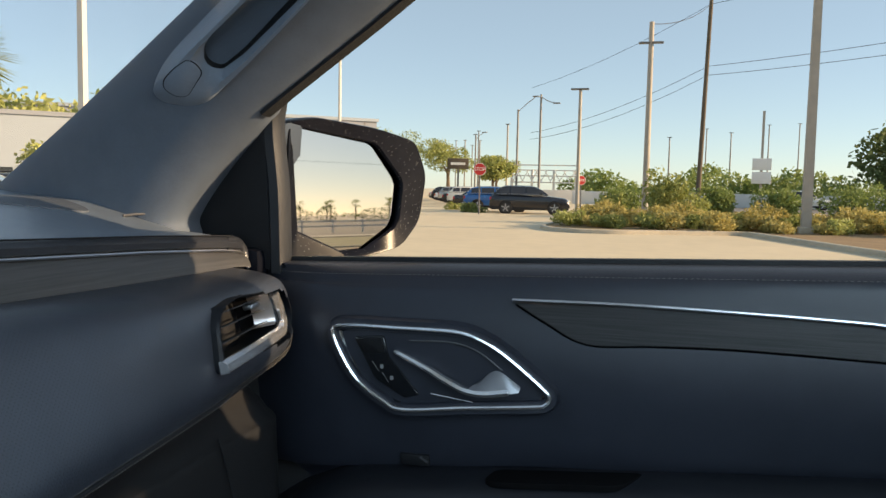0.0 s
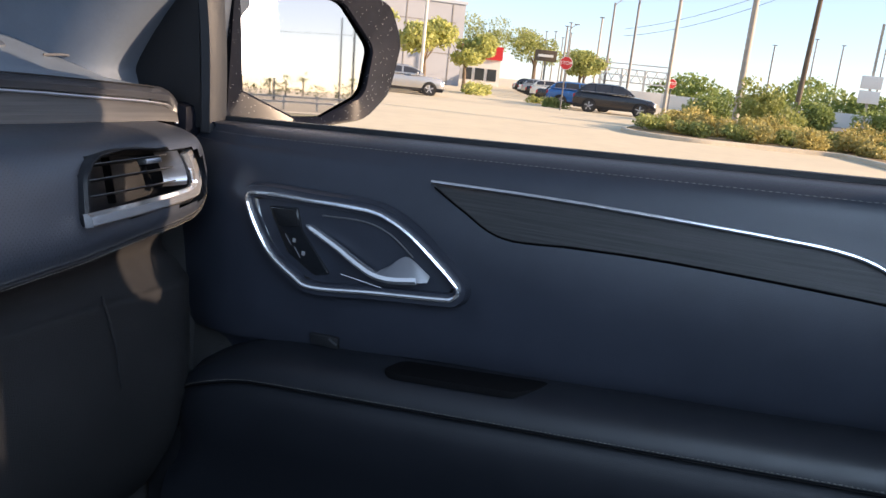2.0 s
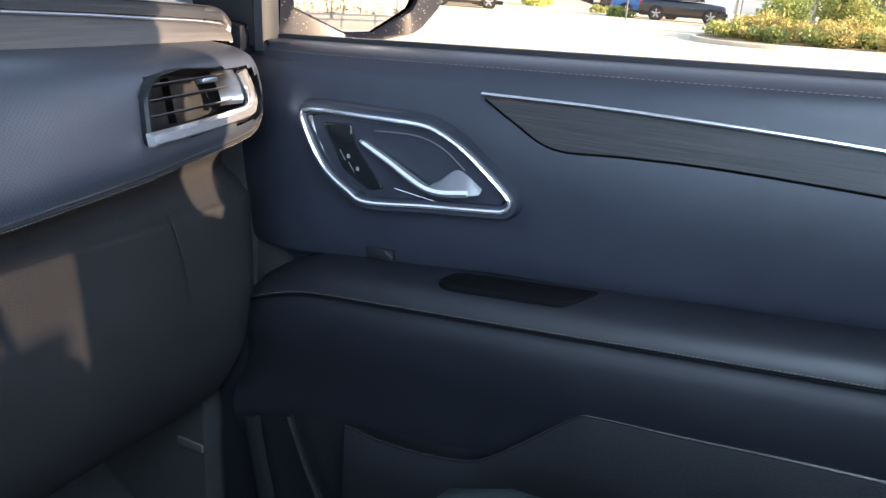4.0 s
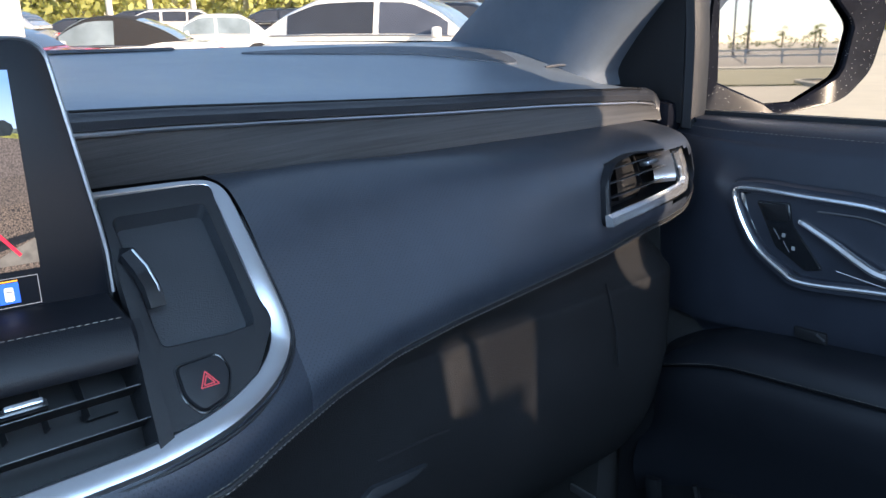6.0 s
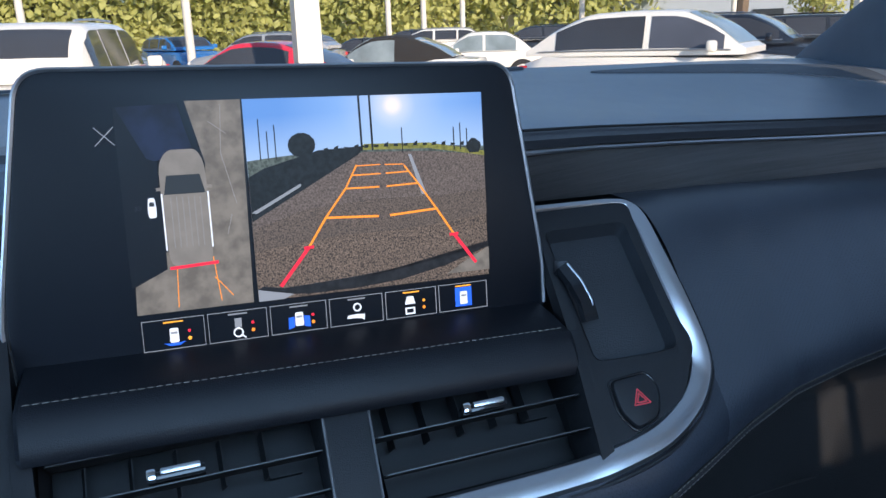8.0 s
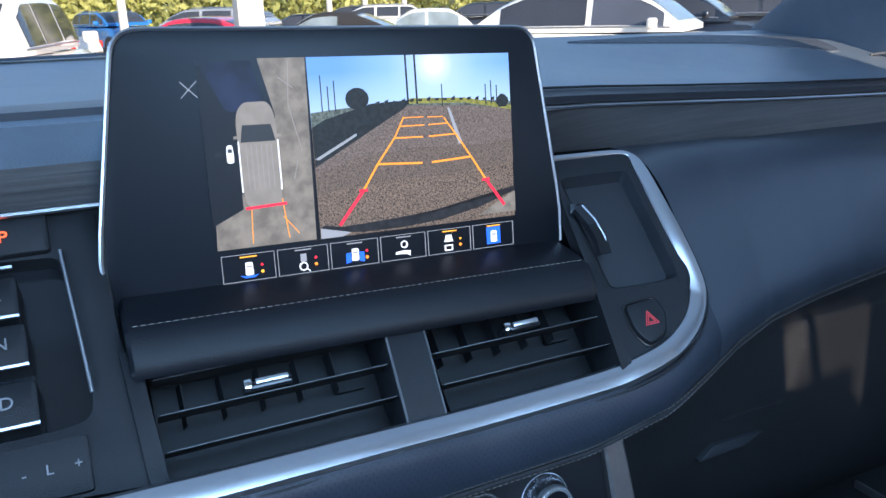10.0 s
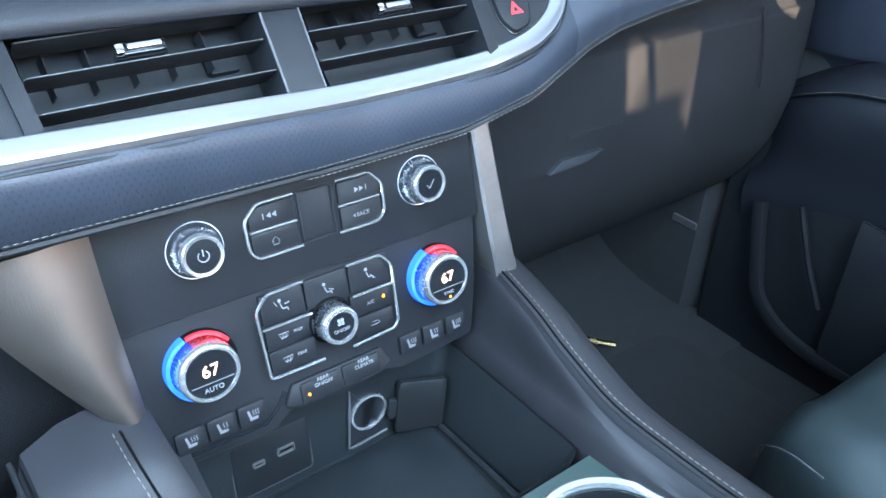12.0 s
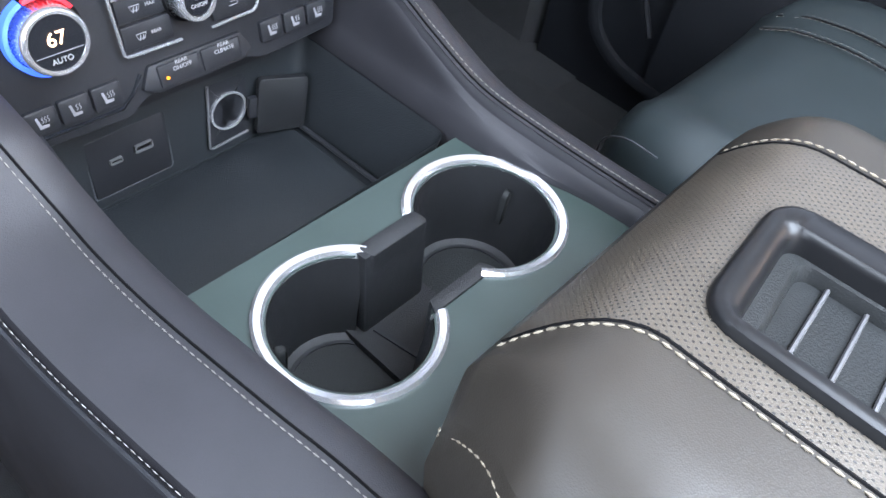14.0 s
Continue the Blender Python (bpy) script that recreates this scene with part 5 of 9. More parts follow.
part("blank_key", prism(rect(-0.009, pv(1.2275), 0.0155, pv(1.2615), 0.002), PAN, 0.0, 0.0045, 0.001), M["soft_plastic"], panel)
part("blank_frame", ring_plate(rect(-0.0105, pv(1.226), 0.017, pv(1.263), 0.002), rect(-0.009, pv(1.2275), 0.0155, pv(1.2615), 0.002), PAN, 0.0, 0.0055, lip=0.0005), M["soft_plastic"], panel)

# climate keys in three rows round the fan knob
rows = ((1.1765, 1.1985, ((-0.05, -0.0165), (-0.0155, 0.0195), (0.0205, 0.054))), (1.1575, 1.1740, ((-0.05, -0.013), (0.019, 0.054))), (1.1390, 1.1555, ((-0.05, -0.013), (0.019, 0.054))))
for j, (z0, z1, spans) in enumerate(rows):
    for i, (u0, u1) in enumerate(spans):
        k = part("climate_key", prism(rect(u0, pv(z0), u1, pv(z1), 0.0012), PAN, -0.002, 0.003, 0.001), M["soft_plastic"], panel, "black climate key")
        u, v = (u0 + u1) / 2, pv((z0 + z1) / 2)
        if j == 0:
            # seated figure sign kept as plain strokes with an arrow
            for a, b in (((-0.002, 0.002), (-0.0005, -0.0025)), ((-0.0005, -0.0025), (0.003, -0.0025)), ((0.003, -0.0025), (0.0035, -0.0045))):
                flat("seat_mark", bar_pts((u + a[0], v + a[1]), (u + b[0], v + b[1]), 0.0008), PAN, 0.0036, M["white_mark"], k)
            flat("seat_mark", disc_pts(u - 0.0022, v + 0.0042, 0.0013, 10), PAN, 0.0036, M["white_mark"], k)
            flat("arrow_mark", bar_pts((u + 0.0050, v + 0.0012 - 0.003 * i), (u + 0.0012, v + 0.0008 - 0.001 * i), 0.0006), PAN, 0.0036, M["white_mark"], k)
            if i == 0:
                flat("screen_mark", bar_pts((u - 0.0065, v + 0.0045), (u - 0.0045, v + 0.001), 0.0006), PAN, 0.0036, M["white_mark"], k)
        elif (j, i) in ((1, 0), (2, 0)):
            w = 0.0042
            part("screen_mark", tube([PAN.at(*p, 0.0034) for p in ((u - 0.009, v + 0.0015), (u - 0.0015, v + 0.0015), (u - 0.0028, v - 0.0018), (u - 0.0077, v - 0.0018))], 0.0003, 5, up=PAN.n, closed=True), M["white_mark"], k)
            flat("screen_mark", bar_pts((u - 0.0068, v - 0.003), (u - 0.0058, v + 0.0005), 0.0005), PAN, 0.0036, M["white_mark"], k)
            flat("screen_mark", bar_pts((u - 0.0045, v - 0.003), (u - 0.0035, v + 0.0005), 0.0005), PAN, 0.0036, M["white_mark"], k)
            lettering("key_word", "MAX" if j == 1 else "REAR", 0.0033, PAN, u + 0.006, v, 0.0034, M["white_mark"], k)
        elif (j, i) == (1, 1):
            lettering("key_word", "A/C", 0.0038, PAN, u - 0.001, v - 0.001, 0.0034, M["white_mark"], k)
            flat("lamp_dot", disc_pts(u + 0.0105, v + 0.0005, 0.0014, 10), PAN, 0.0038, LIT["amber"], k)
        else:
            part("loop_mark", tube([PAN.at(u + a, v + b, 0.0034) for a, b in ((-0.0035, -0.001), (0.003, -0.001), (0.0042, 0.0004), (0.0028, 0.0016), (-0.002, 0.0016))], 0.0003, 5, up=PAN.n), M["white_mark"], k)
dial(0.001, 1.1635, 0.0158, 0.0142, 0.0108, 0.0195, "fan")
FANW = 0.0195 * 0.955 + 0.0006
for a in range(4):
    flat("fan_mark", disc_pts(0.001 + 0.0019 * math.cos(a * 1.571 + 0.8), pv(1.1635) + 0.0035 + 0.0019 * math.sin(a * 1.571 + 0.8), 0.0014, 8), PAN, FANW, M["white_mark"], panel)
lettering("fan_word", "ON/OFF", 0.0036, PAN, 0.001, pv(1.1635) - 0.003, FANW, M["white_mark"], panel)
bracket([(-0.0165, pv(1.2005)), (-0.045, pv(1.2000)), (-0.0545, pv(1.190)), (-0.0530, pv(1.1375)), (-0.010, pv(1.1368))])
bracket([(0.0185, pv(1.2005)), (0.047, pv(1.2000)), (0.0560, pv(1.190)), (0.0560, pv(1.1440)), (0.052, pv(1.1385)), (0.014, pv(1.1372))])
bracket([(-0.0525, pv(1.1752)), (-0.014, pv(1.1752))], 0.0010)
bracket([(0.02, pv(1.1752)), (0.055, pv(1.1752))], 0.0010)
# rear climate keys on their own lip
LIP = Plane(PAN.at(0, pv(1.1175), 0.004), (1, 0, 0), (0, 0.30, 0.954))
part("rear_lip", prism(round_poly([(-0.046, -0.0065), (-0.036, -0.012), (0.036, -0.012), (0.046, -0.0065), (0.038, 0.0085), (-0.038, 0.0085)], 0.002), LIP, -0.02, 0.0, 0.0015), M["soft_plastic"], panel)
for u, word in ((-0.0165, "REAR\nON/OFF"), (0.0185, "REAR\nCLIMATE")):
    k = part("rear_key", prism(rect(u - 0.0165, -0.0095, u + 0.0165, 0.0065, 0.0015), LIP, -0.002, 0.002, 0.001), M["soft_plastic"], panel, "black rear climate key")
    lettering("key_word", word, 0.0042, LIP, u + 0.002, 0.0035, 0.0024, M["white_mark"], k)
    if u < 0:
        flat("lamp_dot", disc_pts(u - 0.011, -0.003, 0.0012, 10), LIP, 0.0028, LIT["amber"], k)
# seat heating keys either side
for u0, z in ((-0.126, 1.1165), (0.056, 1.1185)):
    for i in range(3):
        a = u0 + 0.0225 * i
        k = part("seat_key", prism(rect(a, pv(z) - 0.0085, a + 0.021, pv(z) + 0.0085, 0.0025), PAN, -0.004, 0.0035, 0.0015), M["soft_plastic"], panel, "black seat heating key")
        u = a + 0.0105
        zc = pv(z)
        flat("seat_mark", [(u - 0.0042, zc + 0.0040), (u - 0.0026, zc + 0.0042), (u - 0.0012, zc - 0.0018), (u - 0.0030, zc - 0.0024)], PAN, 0.0040, M["grey_mark"], k)
        flat("seat_mark", [(u - 0.0030, zc - 0.0040), (u + 0.0030, zc - 0.0040), (u + 0.0034, zc - 0.0022), (u - 0.0012, zc - 0.0018), (u - 0.0030, zc - 0.0024)], PAN, 0.0040, M["grey_mark"], k)
        for d in (0.0, 0.0019, 0.0038) if i != 1 else (0.0005, 0.0028):
            part("heat_mark", tube(smooth_path([PAN.at(u + d - 0.0004, zc - 0.0006, 0.0040), PAN.at(u + d + 0.0006, zc + 0.0008, 0.0040), PAN.at(u + d - 0.0004, zc + 0.0022, 0.0040), PAN.at(u + d + 0.0006, zc + 0.0036, 0.0040)], 3), 0.00032, 5, up=PAN.n), M["grey_mark"], k)
part("key_groove", tube([PAN.at(*p, 0.001) for p in ((-0.130, pv(1.1045)), (-0.062, pv(1.1035)), (-0.052, pv(1.111)), (-0.044, pv(1.122)))], 0.0014, 6, up=PAN.n), M["black_gloss"], panel)

# silver fins at both flanks of the panel
for s, x0 in ((1, 0.141),):
    secs = []
    for z, y in ((1.286, 0.487), (1.258, 0.478), (1.22, 0.467), (1.19, 0.4575), (1.158, 0.446), (1.148, 0.447)):
        t = (1.286 - z) / 0.138
        x = x0 + s * 0.006 * t
        wide = 0.016 + 0.005 * t
        secs.append([(x, y + 0.03, z), (x, y + 0.002, z), (x + s * 0.002, y, z), (x + s * wide, y + 0.001, z), (x + s * (wide + 0.003), y + 0.004, z), (x + s * (wide + 0.022), y + 0.085 - 0.03 * t, z), (x + s * 0.01, y + 0.085, z)])
    solo("silver_fin", loft(secs, True, True), M["brushed"], "brushed silver fin joining dash and console", "trim", "fins beside the control panel")
rows_f = ((1.276, -0.1435, -0.225), (1.250, -0.1432, -0.215), (1.222, -0.1425, -0.201), (1.192, -0.1412, -0.184), (1.166, -0.1398, -0.168), (1.152, -0.1402, -0.158), (1.146, -0.1445, -0.152))
secs = []
for z, xr, xl in smooth_path(rows_f, 4):
    front = [PAN.at(xr + (xl - xr) * k, pv(z), 0.004 + 0.018 * math.sin(math.pi * (0.12 + 0.80 * k)) ** 0.8) for k in (0.0, 0.04, 0.12, 0.25, 0.4, 0.55, 0.7, 0.85, 1.0)]
    secs.append(front + [PAN.at(xl, pv(z), -0.02), PAN.at(xr, pv(z), -0.02)])
solo("silver_fin", loft(secs, True, True), M["fin_silver"], "broad brushed silver fin joining dash and console", "trim", "fins beside the control panel")

# ---------------------------------------------------------------- centre console
con = thing("centre_console", "black centre console with open bin, stitched side rails and cup holders", "console")
TOP = Plane((0, 0, 1.075), (1, 0, 0), (0, 1, 0))
CL, CR, RAD = (-0.050, 0.2355), (0.0865, 0.243), 0.0595
# outline of both cup wells and the slot that joins them
def well_outline(r, slot0, slot1):
    pts = []
    a0 = math.asin((slot1 - CL[1]) / r)
    a1 = math.asin((slot0 - CL[1]) / r)
    for i in range(25):
        a = a0 + (2 * math.pi + a1 - a0) * i / 24
        pts.append((CL[0] + r * math.cos(a), CL[1] + r * math.sin(a)))
    b0 = math.pi - math.asin((slot0 - CR[1]) / r)
    b1 = math.pi - math.asin((slot1 - CR[1]) / r)
    for i in range(25):
        b = b0 + (2 * math.pi + b1 - b0) * i / 24
        pts.append((CR[0] + r * math.cos(b), CR[1] + r * math.sin(b)))
    return pts


inner = well_outline(RAD - 0.0075, 0.212, 0.272)
# the plate: one sheet with the joined cup openings cut through it
bm = bmesh.new()
loops = []
for pts in ([(-0.124, 0.08), (0.168, 0.08), (0.168, 0.313), (-0.124, 0.313)], inner):
    tops = [bm.verts.new(TOP.at(*p, 0.0)) for p in pts]
    lows = [bm.verts.new(TOP.at(*p, -0.012)) for p in pts]
    for k in range(len(pts)):
        m2 = (k + 1) % len(pts)
        bm.faces.new((tops[k], tops[m2], lows[m2], lows[k]))
    loops.append(tops)
rims = [bm.edges.get((q[k], q[(k + 1) % len(q)])) for q in loops for k in range(len(q))]
bmesh.ops.triangle_fill(bm, use_beauty=True, use_dissolve=False, edges=rims)
bmesh.ops.recalc_face_normals(bm, faces=bm.faces)
part("console_plate", bm, M["console_plate"], con, "smooth dark green-grey plate", smooth=False)
part("plate_corner", box(0.29, 0.12, 0.01, pose(0.02, 0.112, 1.0675)), M["console_plate"], con)
# cup wells
for c in (CL, CR):
    prof = [(RAD - 0.0085, -0.001), (RAD - 0.012, -0.03), (RAD - 0.015, -0.075), (RAD - 0.022, -0.08), (0.0005, -0.08)]
    secs = []
    side = 1 if c is CL else -1
    for i in range(41):
        a = (0.66 + (2 * math.pi - 1.32) * i / 40) + (0 if side > 0 else math.pi)
        secs.append([TOP.at(c[0] + r * math.cos(a), c[1] + r * math.sin(a), w) for r, w in prof])
    cup = part("cup_well", loft(secs), M["grain_plastic"], con, "black plastic cup well")
    part("well_floor", prism(disc_pts(*c, RAD - 0.016, 32), TOP, -0.085, -0.079), M["rubber"], cup)
    part("floor_ring", ring_plate(disc_pts(*c, RAD - 0.020, 32), disc_pts(*c, RAD - 0.0225, 32), TOP, -0.079, -0.0775), M["vent_inner"], cup)
    arc = [TOP.at(c[0] + (RAD - 0.0036) * math.cos(a), c[1] + (RAD - 0.0036) * math.sin(a), 0.0) for a in [(0.66 + (2 * math.pi - 1.26) * i / 56) + (0 if side > 0 else math.pi) for i in range(57)]]
    part("chrome_ring", sweep(arc, [(-0.0052, -0.006), (0.0052, -0.003), (0.0050, 0.002), (0.0028, 0.0038), (-0.0014, 0.0026), (-0.0050, -0.003)]), M["bright_rim"], cup, "bright chrome ring")
    a = 2.7 if side > 0 else 0.25
    part("cup_grip", box(0.010, 0.006, 0.034, pose(c[0] + (RAD - 0.0145) * math.cos(a), c[1] + (RAD - 0.0145) * math.sin(a), 1.045, 0, 0, math.degrees(a)), 0.005, 3), M["rubber"], cup, "rubber grip flap")
# slot walls, the standing divider and the low strap between the wells
part("slot_floor", box(0.075, 0.062, 0.01, pose(0.018, 0.242, 0.998)), M["grain_plastic"], con)
part("divider", box(0.060, 0.012, 0.075, pose(0.018, 0.266, 1.040) @ pose(0, 0, 0, -6, 0, 0), 0.003, 2), M["grain_plastic"], con, "standing black divider")
part("divider", prism(round_poly([(-0.006, 0.262), (0.046, 0.262), (0.046, 0.276), (-0.010, 0.276)], 0.003), TOP, -0.03, 0.0035, 0.002), M["grain_plastic"], con)
part("strap", prism(round_poly([(-0.008, 0.204), (0.052, 0.204), (0.047, 0.214), (-0.003, 0.214)], 0.002), TOP, -0.03, 0.002, 0.001), M["grain_plastic"], con)
part("slot_rib", box(0.004, 0.04, 0.002, pose(0.0, 0.235, 1.004, 0, 0, 10)), M["soft_plastic"], con)
# storage bin
bm = bmesh.new()
BIN = [(-0.118, 0.312), (0.128, 0.318), (0.126, 0.49), (-0.122, 0.49)]
lo = [(-0.112, 0.325), (0.118, 0.328), (0.112, 0.486), (-0.112, 0.486)]
loft([[(x, y, 1.075) for x, y in round_poly(BIN, 0.012)], [(x, y, 1.066) for x, y in round_poly(scale_poly(BIN, 0.985), 0.012)], [(x, y, 0.992) for x, y in round_poly(lo, 0.016)]], True, False, bm)
bm.faces.new([bm.verts.new((x, y, 0.992)) for x, y in round_poly(lo, 0.016)])
part("storage_bin", bm, M["bin_plastic"], con, "open black storage bin")
part("bin_mat", prism(round_poly([(-0.107, 0.330), (0.102, 0.332), (0.100, 0.480), (-0.107, 0.480)], 0.012), Plane((0, 0, 0.992), (1, 0, 0), (0, 1, 0)), 0.0, 0.004, 0.002), M["bin_plastic"], con, "black rubber mat")
part("bin_step", tube([(0.110, 0.335, 0.998), (0.106, 0.478, 0.998)], 0.0025, 6), M["soft_plastic"], con)
part("bin_back_wall", box(0.27, 0.02, 0.16, pose(0, 0.499, 1.03)), M["soft_plastic"], con)
for x in (-0.127,):
    part("bin_cheek", loft([[(x - 0.009, y, 1.0), (x + 0.009, y, 1.0), (x + 0.009, y, z), (x - 0.006, y, z + 0.003), (x - 0.009, y, z)] for y, z in ((0.50, 1.12), (0.46, 1.11), (0.42, 1.095), (0.36, 1.082), (0.30, 1.076))], True, True), M["soft_plastic"], con)
WALL = Plane((0, 0.4885, 1.03), (1, 0, 0), (0, 0.06, 1))
part("plate_groove", tube([WALL.at(*p, 0.0006) for p in rect(-0.082, -0.029, -0.013, 0.028, 0.003)], 0.0007, 5, up=WALL.n, closed=True), M["slat_edge"], con)
usb = part("usb_plate", prism(rect(-0.081, -0.028, -0.014, 0.027, 0.003), WALL, -0.004, 0.002, 0.001), M["soft_plastic"], con, "plate with two sockets")
for u, v, w, h in ((-0.036, 0.004, 0.0155, 0.0072), (-0.060, 0.002, 0.0105, 0.0048)):
    part("socket_rim", ring_plate(rect(u - w / 2, v - h / 2, u + w / 2, v + h / 2, h * 0.25), rect(u - w / 2 + 0.001, v - h / 2 + 0.001, u + w / 2 - 0.001, v + h / 2 - 0.001, h * 0.25), WALL, 0.0, 0.0044), M["rib_plastic"], usb)
    part("socket_tongue", prism(rect(u - w * 0.3, v - 0.0008, u + w * 0.3, v + 0.0008), WALL, 0.0, 0.003), M["vent_dark"], usb)
sock = part("power_socket", ring_plate(round_poly([(0.022, -0.028), (0.062, -0.026), (0.064, 0.031), (0.026, 0.032)], 0.005, 9), disc_pts(0.0435, 0.002, 0.0175, 40)[0:40], WALL, -0.006, 0.003, lip=0.001), M["soft_plastic"], con, "round power socket with its cap flipped aside")
part("plate_edge", tube([WALL.at(*p, 0.0034) for p in ((0.026, 0.033), (0.0215, -0.027), (0.024, -0.029), (0.061, -0.027))], 0.0013, 6, up=WALL.n), M["rib_plastic"], sock, "pale plate edge")
part("socket_ring", lathe([(0.0185, 0.002), (0.0178, 0.0045), (0.0160, 0.0045), (0.0150, 0.001), (0.0145, -0.012), (0.0005, -0.012)], WALL, 0.0435, 0.002, 36), M["bright_rim"], sock)
CAP = Plane((0.0665, 0.478, 1.030), (0.96, -0.26, -0.10), (0.10, 0.08, 1))
part("socket_cap", prism(round_poly([(0.0, -0.027), (0.046, -0.027), (0.048, 0.024), (0.002, 0.027)], 0.005), CAP, -0.004, 0.002, 0.0015), M["grain_plastic"], sock)
part("cap_hinge", box(0.008, 0.02, 0.006, CAP.matrix(-0.003, 0.0, -0.001), 0.002), M["soft_plastic"], sock)

# padded side rails
def rail(path, w_in, w_out, drop, name, label):
    secs = []
    for x, y, z in smooth_path(path, 6):
        s = 1 if x > 0 else -1
        secs.append([(x - s * w_in, y, z - 0.022), (x - s * w_in, y, z - 0.007), (x - s * max(w_in - 0.006, w_in * 0.6), y, z - 0.0015), (x - s * 0.004, y, z), (x + s * 0.004, y, z - 0.0005), (x + s * (w_out * 0.55), y, z - 0.004),
                     (x + s * w_out, y, z - 0.016), (x + s * (w_out + 0.010), y, z - 0.05), (x + s * (w_out + 0.012), y, z - drop), (x - s * w_in, y, z - drop)])
    return part(name, loft(secs, True, True), M["rail_leather"], con, label)


RPATH = [(0.155, 0.50, 1.168), (0.152, 0.45, 1.160), (0.148, 0.40, 1.150), (0.146, 0.363, 1.137), (0.149, 0.312, 1.117), (0.157, 0.26, 1.107), (0.166, 0.20, 1.100), (0.172, 0.14, 1.097), (0.178, 0.0, 1.095), (0.178, -0.35, 1.095)]
LPATH = [(-0.160, 0.47, 1.166), (-0.157, 0.42, 1.154), (-0.152, 0.398, 1.134), (-0.148, 0.375, 1.118), (-0.146, 0.34, 1.108), (-0.142, 0.29, 1.102), (-0.134, 0.21, 1.101), (-0.126, 0.14, 1.099), (-0.12, 0.0, 1.095), (-0.12, -0.35, 1.095)]
rail(RPATH, 0.006, 0.036, 0.40, "side_rail", "stitched leather side rail")
rail(LPATH, 0.022, 0.052, 0.40, "side_rail", "stitched leather side rail")
for p, s in ((RPATH, 1), (LPATH, -1)):
    q = smooth_path(p, 6)[3:]
    part("stitching", stitches([(x + s * 0.0045, y, z + 0.0006) for x, y, z in q], 0.0040, 0.0015, 0.00052), M["thread"], con, "pale thread stitching")
    part("seam", tube([(x, y, z + 0.0002) for x, y, z in q], 0.0009, 5), M["vent_dark"], con)
q = smooth_path([(x - 0.056, y, z - 0.018) for x, y, z in LPATH], 6)
part("stitching", stitches(q[6:], 0.0040, 0.0015, 0.0005, (0, 0, 0.001)), M["thread_dark"], con, "pale thread stitching")
part("outer_welt", tube([(x - 0.003, y, z - 0.002) for x, y, z in q], 0.002, 6), M["soft_plastic"], con)
part("console_core", box(0.27, 0.78, 0.34, pose(0.02, 0.12, 0.815)), M["soft_plastic"], con)
part("armrest_box", box(0.29, 0.50, 0.135, pose(0.045, -0.14, 1.0425), 0.004), M["soft_plastic"], con)
# leather flanks between the rails and the bin
for s, path, xb in ((1, RPATH, 0.131), (-1, LPATH, -0.123)):
    secs = []
    for x, y, z in smooth_path([(path[0][0], 0.535, path[0][2])] + path[:8], 3):
        q = min(1.0, max(0.0, (y - 0.20) / 0.13))
        q = q * q * (3 - 2 * q)
        xq, zq = xb * q + (x - s * 0.009) * (1 - q), 1.078 * q + 1.073 * (1 - q)
        w = 0.006 if s > 0 else 0.020
        secs.append(smooth_path([(x - s * w * 0.4, y, z - 0.002), (x - s * (w + 0.002), y, z - 0.012), (xq + s * 0.006 * q, y, zq + 0.020 * q + 0.004), (xq, y, zq), (xq - s * 0.001, y, 1.0)], 3))
    part("bin_flank", loft(secs), M["rail_leather"], con, "soft leather flank")

# ---------------------------------------------------------------- armrest lid
lid = thing("armrest_lid", "stitched leather armrest lid with a perforated band and open tray", "armrest")
AX0, AX1 = -0.118, 0.208
def lid_z(x, y):
    """Crowned top of the lid, rolling down at the front and the flanks."""
    z = 1.222 + 0.004 * min(1.0, (0.13 - y) / 0.2)
    f = max(0.0, (y - 0.085) / 0.05)
    z -= 0.030 * f ** 2.2
    e = max(0.0, (abs(x - 0.045) - 0.115) / 0.048)
    return z - 0.030 * e ** 2.2


def lid_pt(x, y, lift=0.0):
    """The lid's skin: its front corner draws back, its flank widens and the seam curls outwards at the front."""
    i = (x - AX0) / (AX1 - AX0) * 56
    f = max(0.0, (y - 0.085) / 0.05)
    dx = -0.026 * f ** 1.5 * math.exp(-((i - 13) / 6) ** 2) - 0.018 * min(1.0, max(0.0, (0.11 - y) / 0.06)) * math.exp(-(i / 8) ** 2)
    dx += 0.019 * min(1.0, max(0.0, (y - 0.096) / 0.042)) * math.exp(-(i / 6) ** 2)
    dy = -0.011 - 0.15 * max(0.0, -0.09 - x)
    return Vector((x + dx, y + dy, lid_z(x, y) + lift))


TRAY = [(-0.022, 0.073), (0.075, 0.080), (0.082, -0.30), (-0.030, -0.30)]
nx, ny = 56, 60
us = [AX0 + (AX1 - AX0) * i / nx for i in range(nx + 1)]
vs = [0.138 - 0.46 * j / ny for j in range(ny + 1)]
def lid_mesh(u0, u1):
    bm = bmesh.new()
    cols = [u for u in us if u0 - 1e-6 <= u <= u1 + 1e-6]
    grid = [[bm.verts.new(lid_pt(x, y)) for y in vs] for x in cols]
    for a, b in zip(grid, grid[1:]):
        for j in range(ny):
            c = ((a[j].co + b[j + 1].co) / 2)
            if inside((c.x, c.y), scale_poly(TRAY, 0.95)):
                continue
            bm.faces.new((a[j], b[j], b[j + 1], a[j + 1]))
    return bm


part("lid_flank", lid_mesh(us[0], us[13]), M["leather_warm_shaded"], lid, "smooth leather flank")
part("lid_top", lid_mesh(us[13], us[43]), M["leather_warm_lit_perf"], lid, "perforated leather top")
part("lid_flank", lid_mesh(us[43], us[56]), M["leather_warm_shaded"], lid, "smooth leather flank")
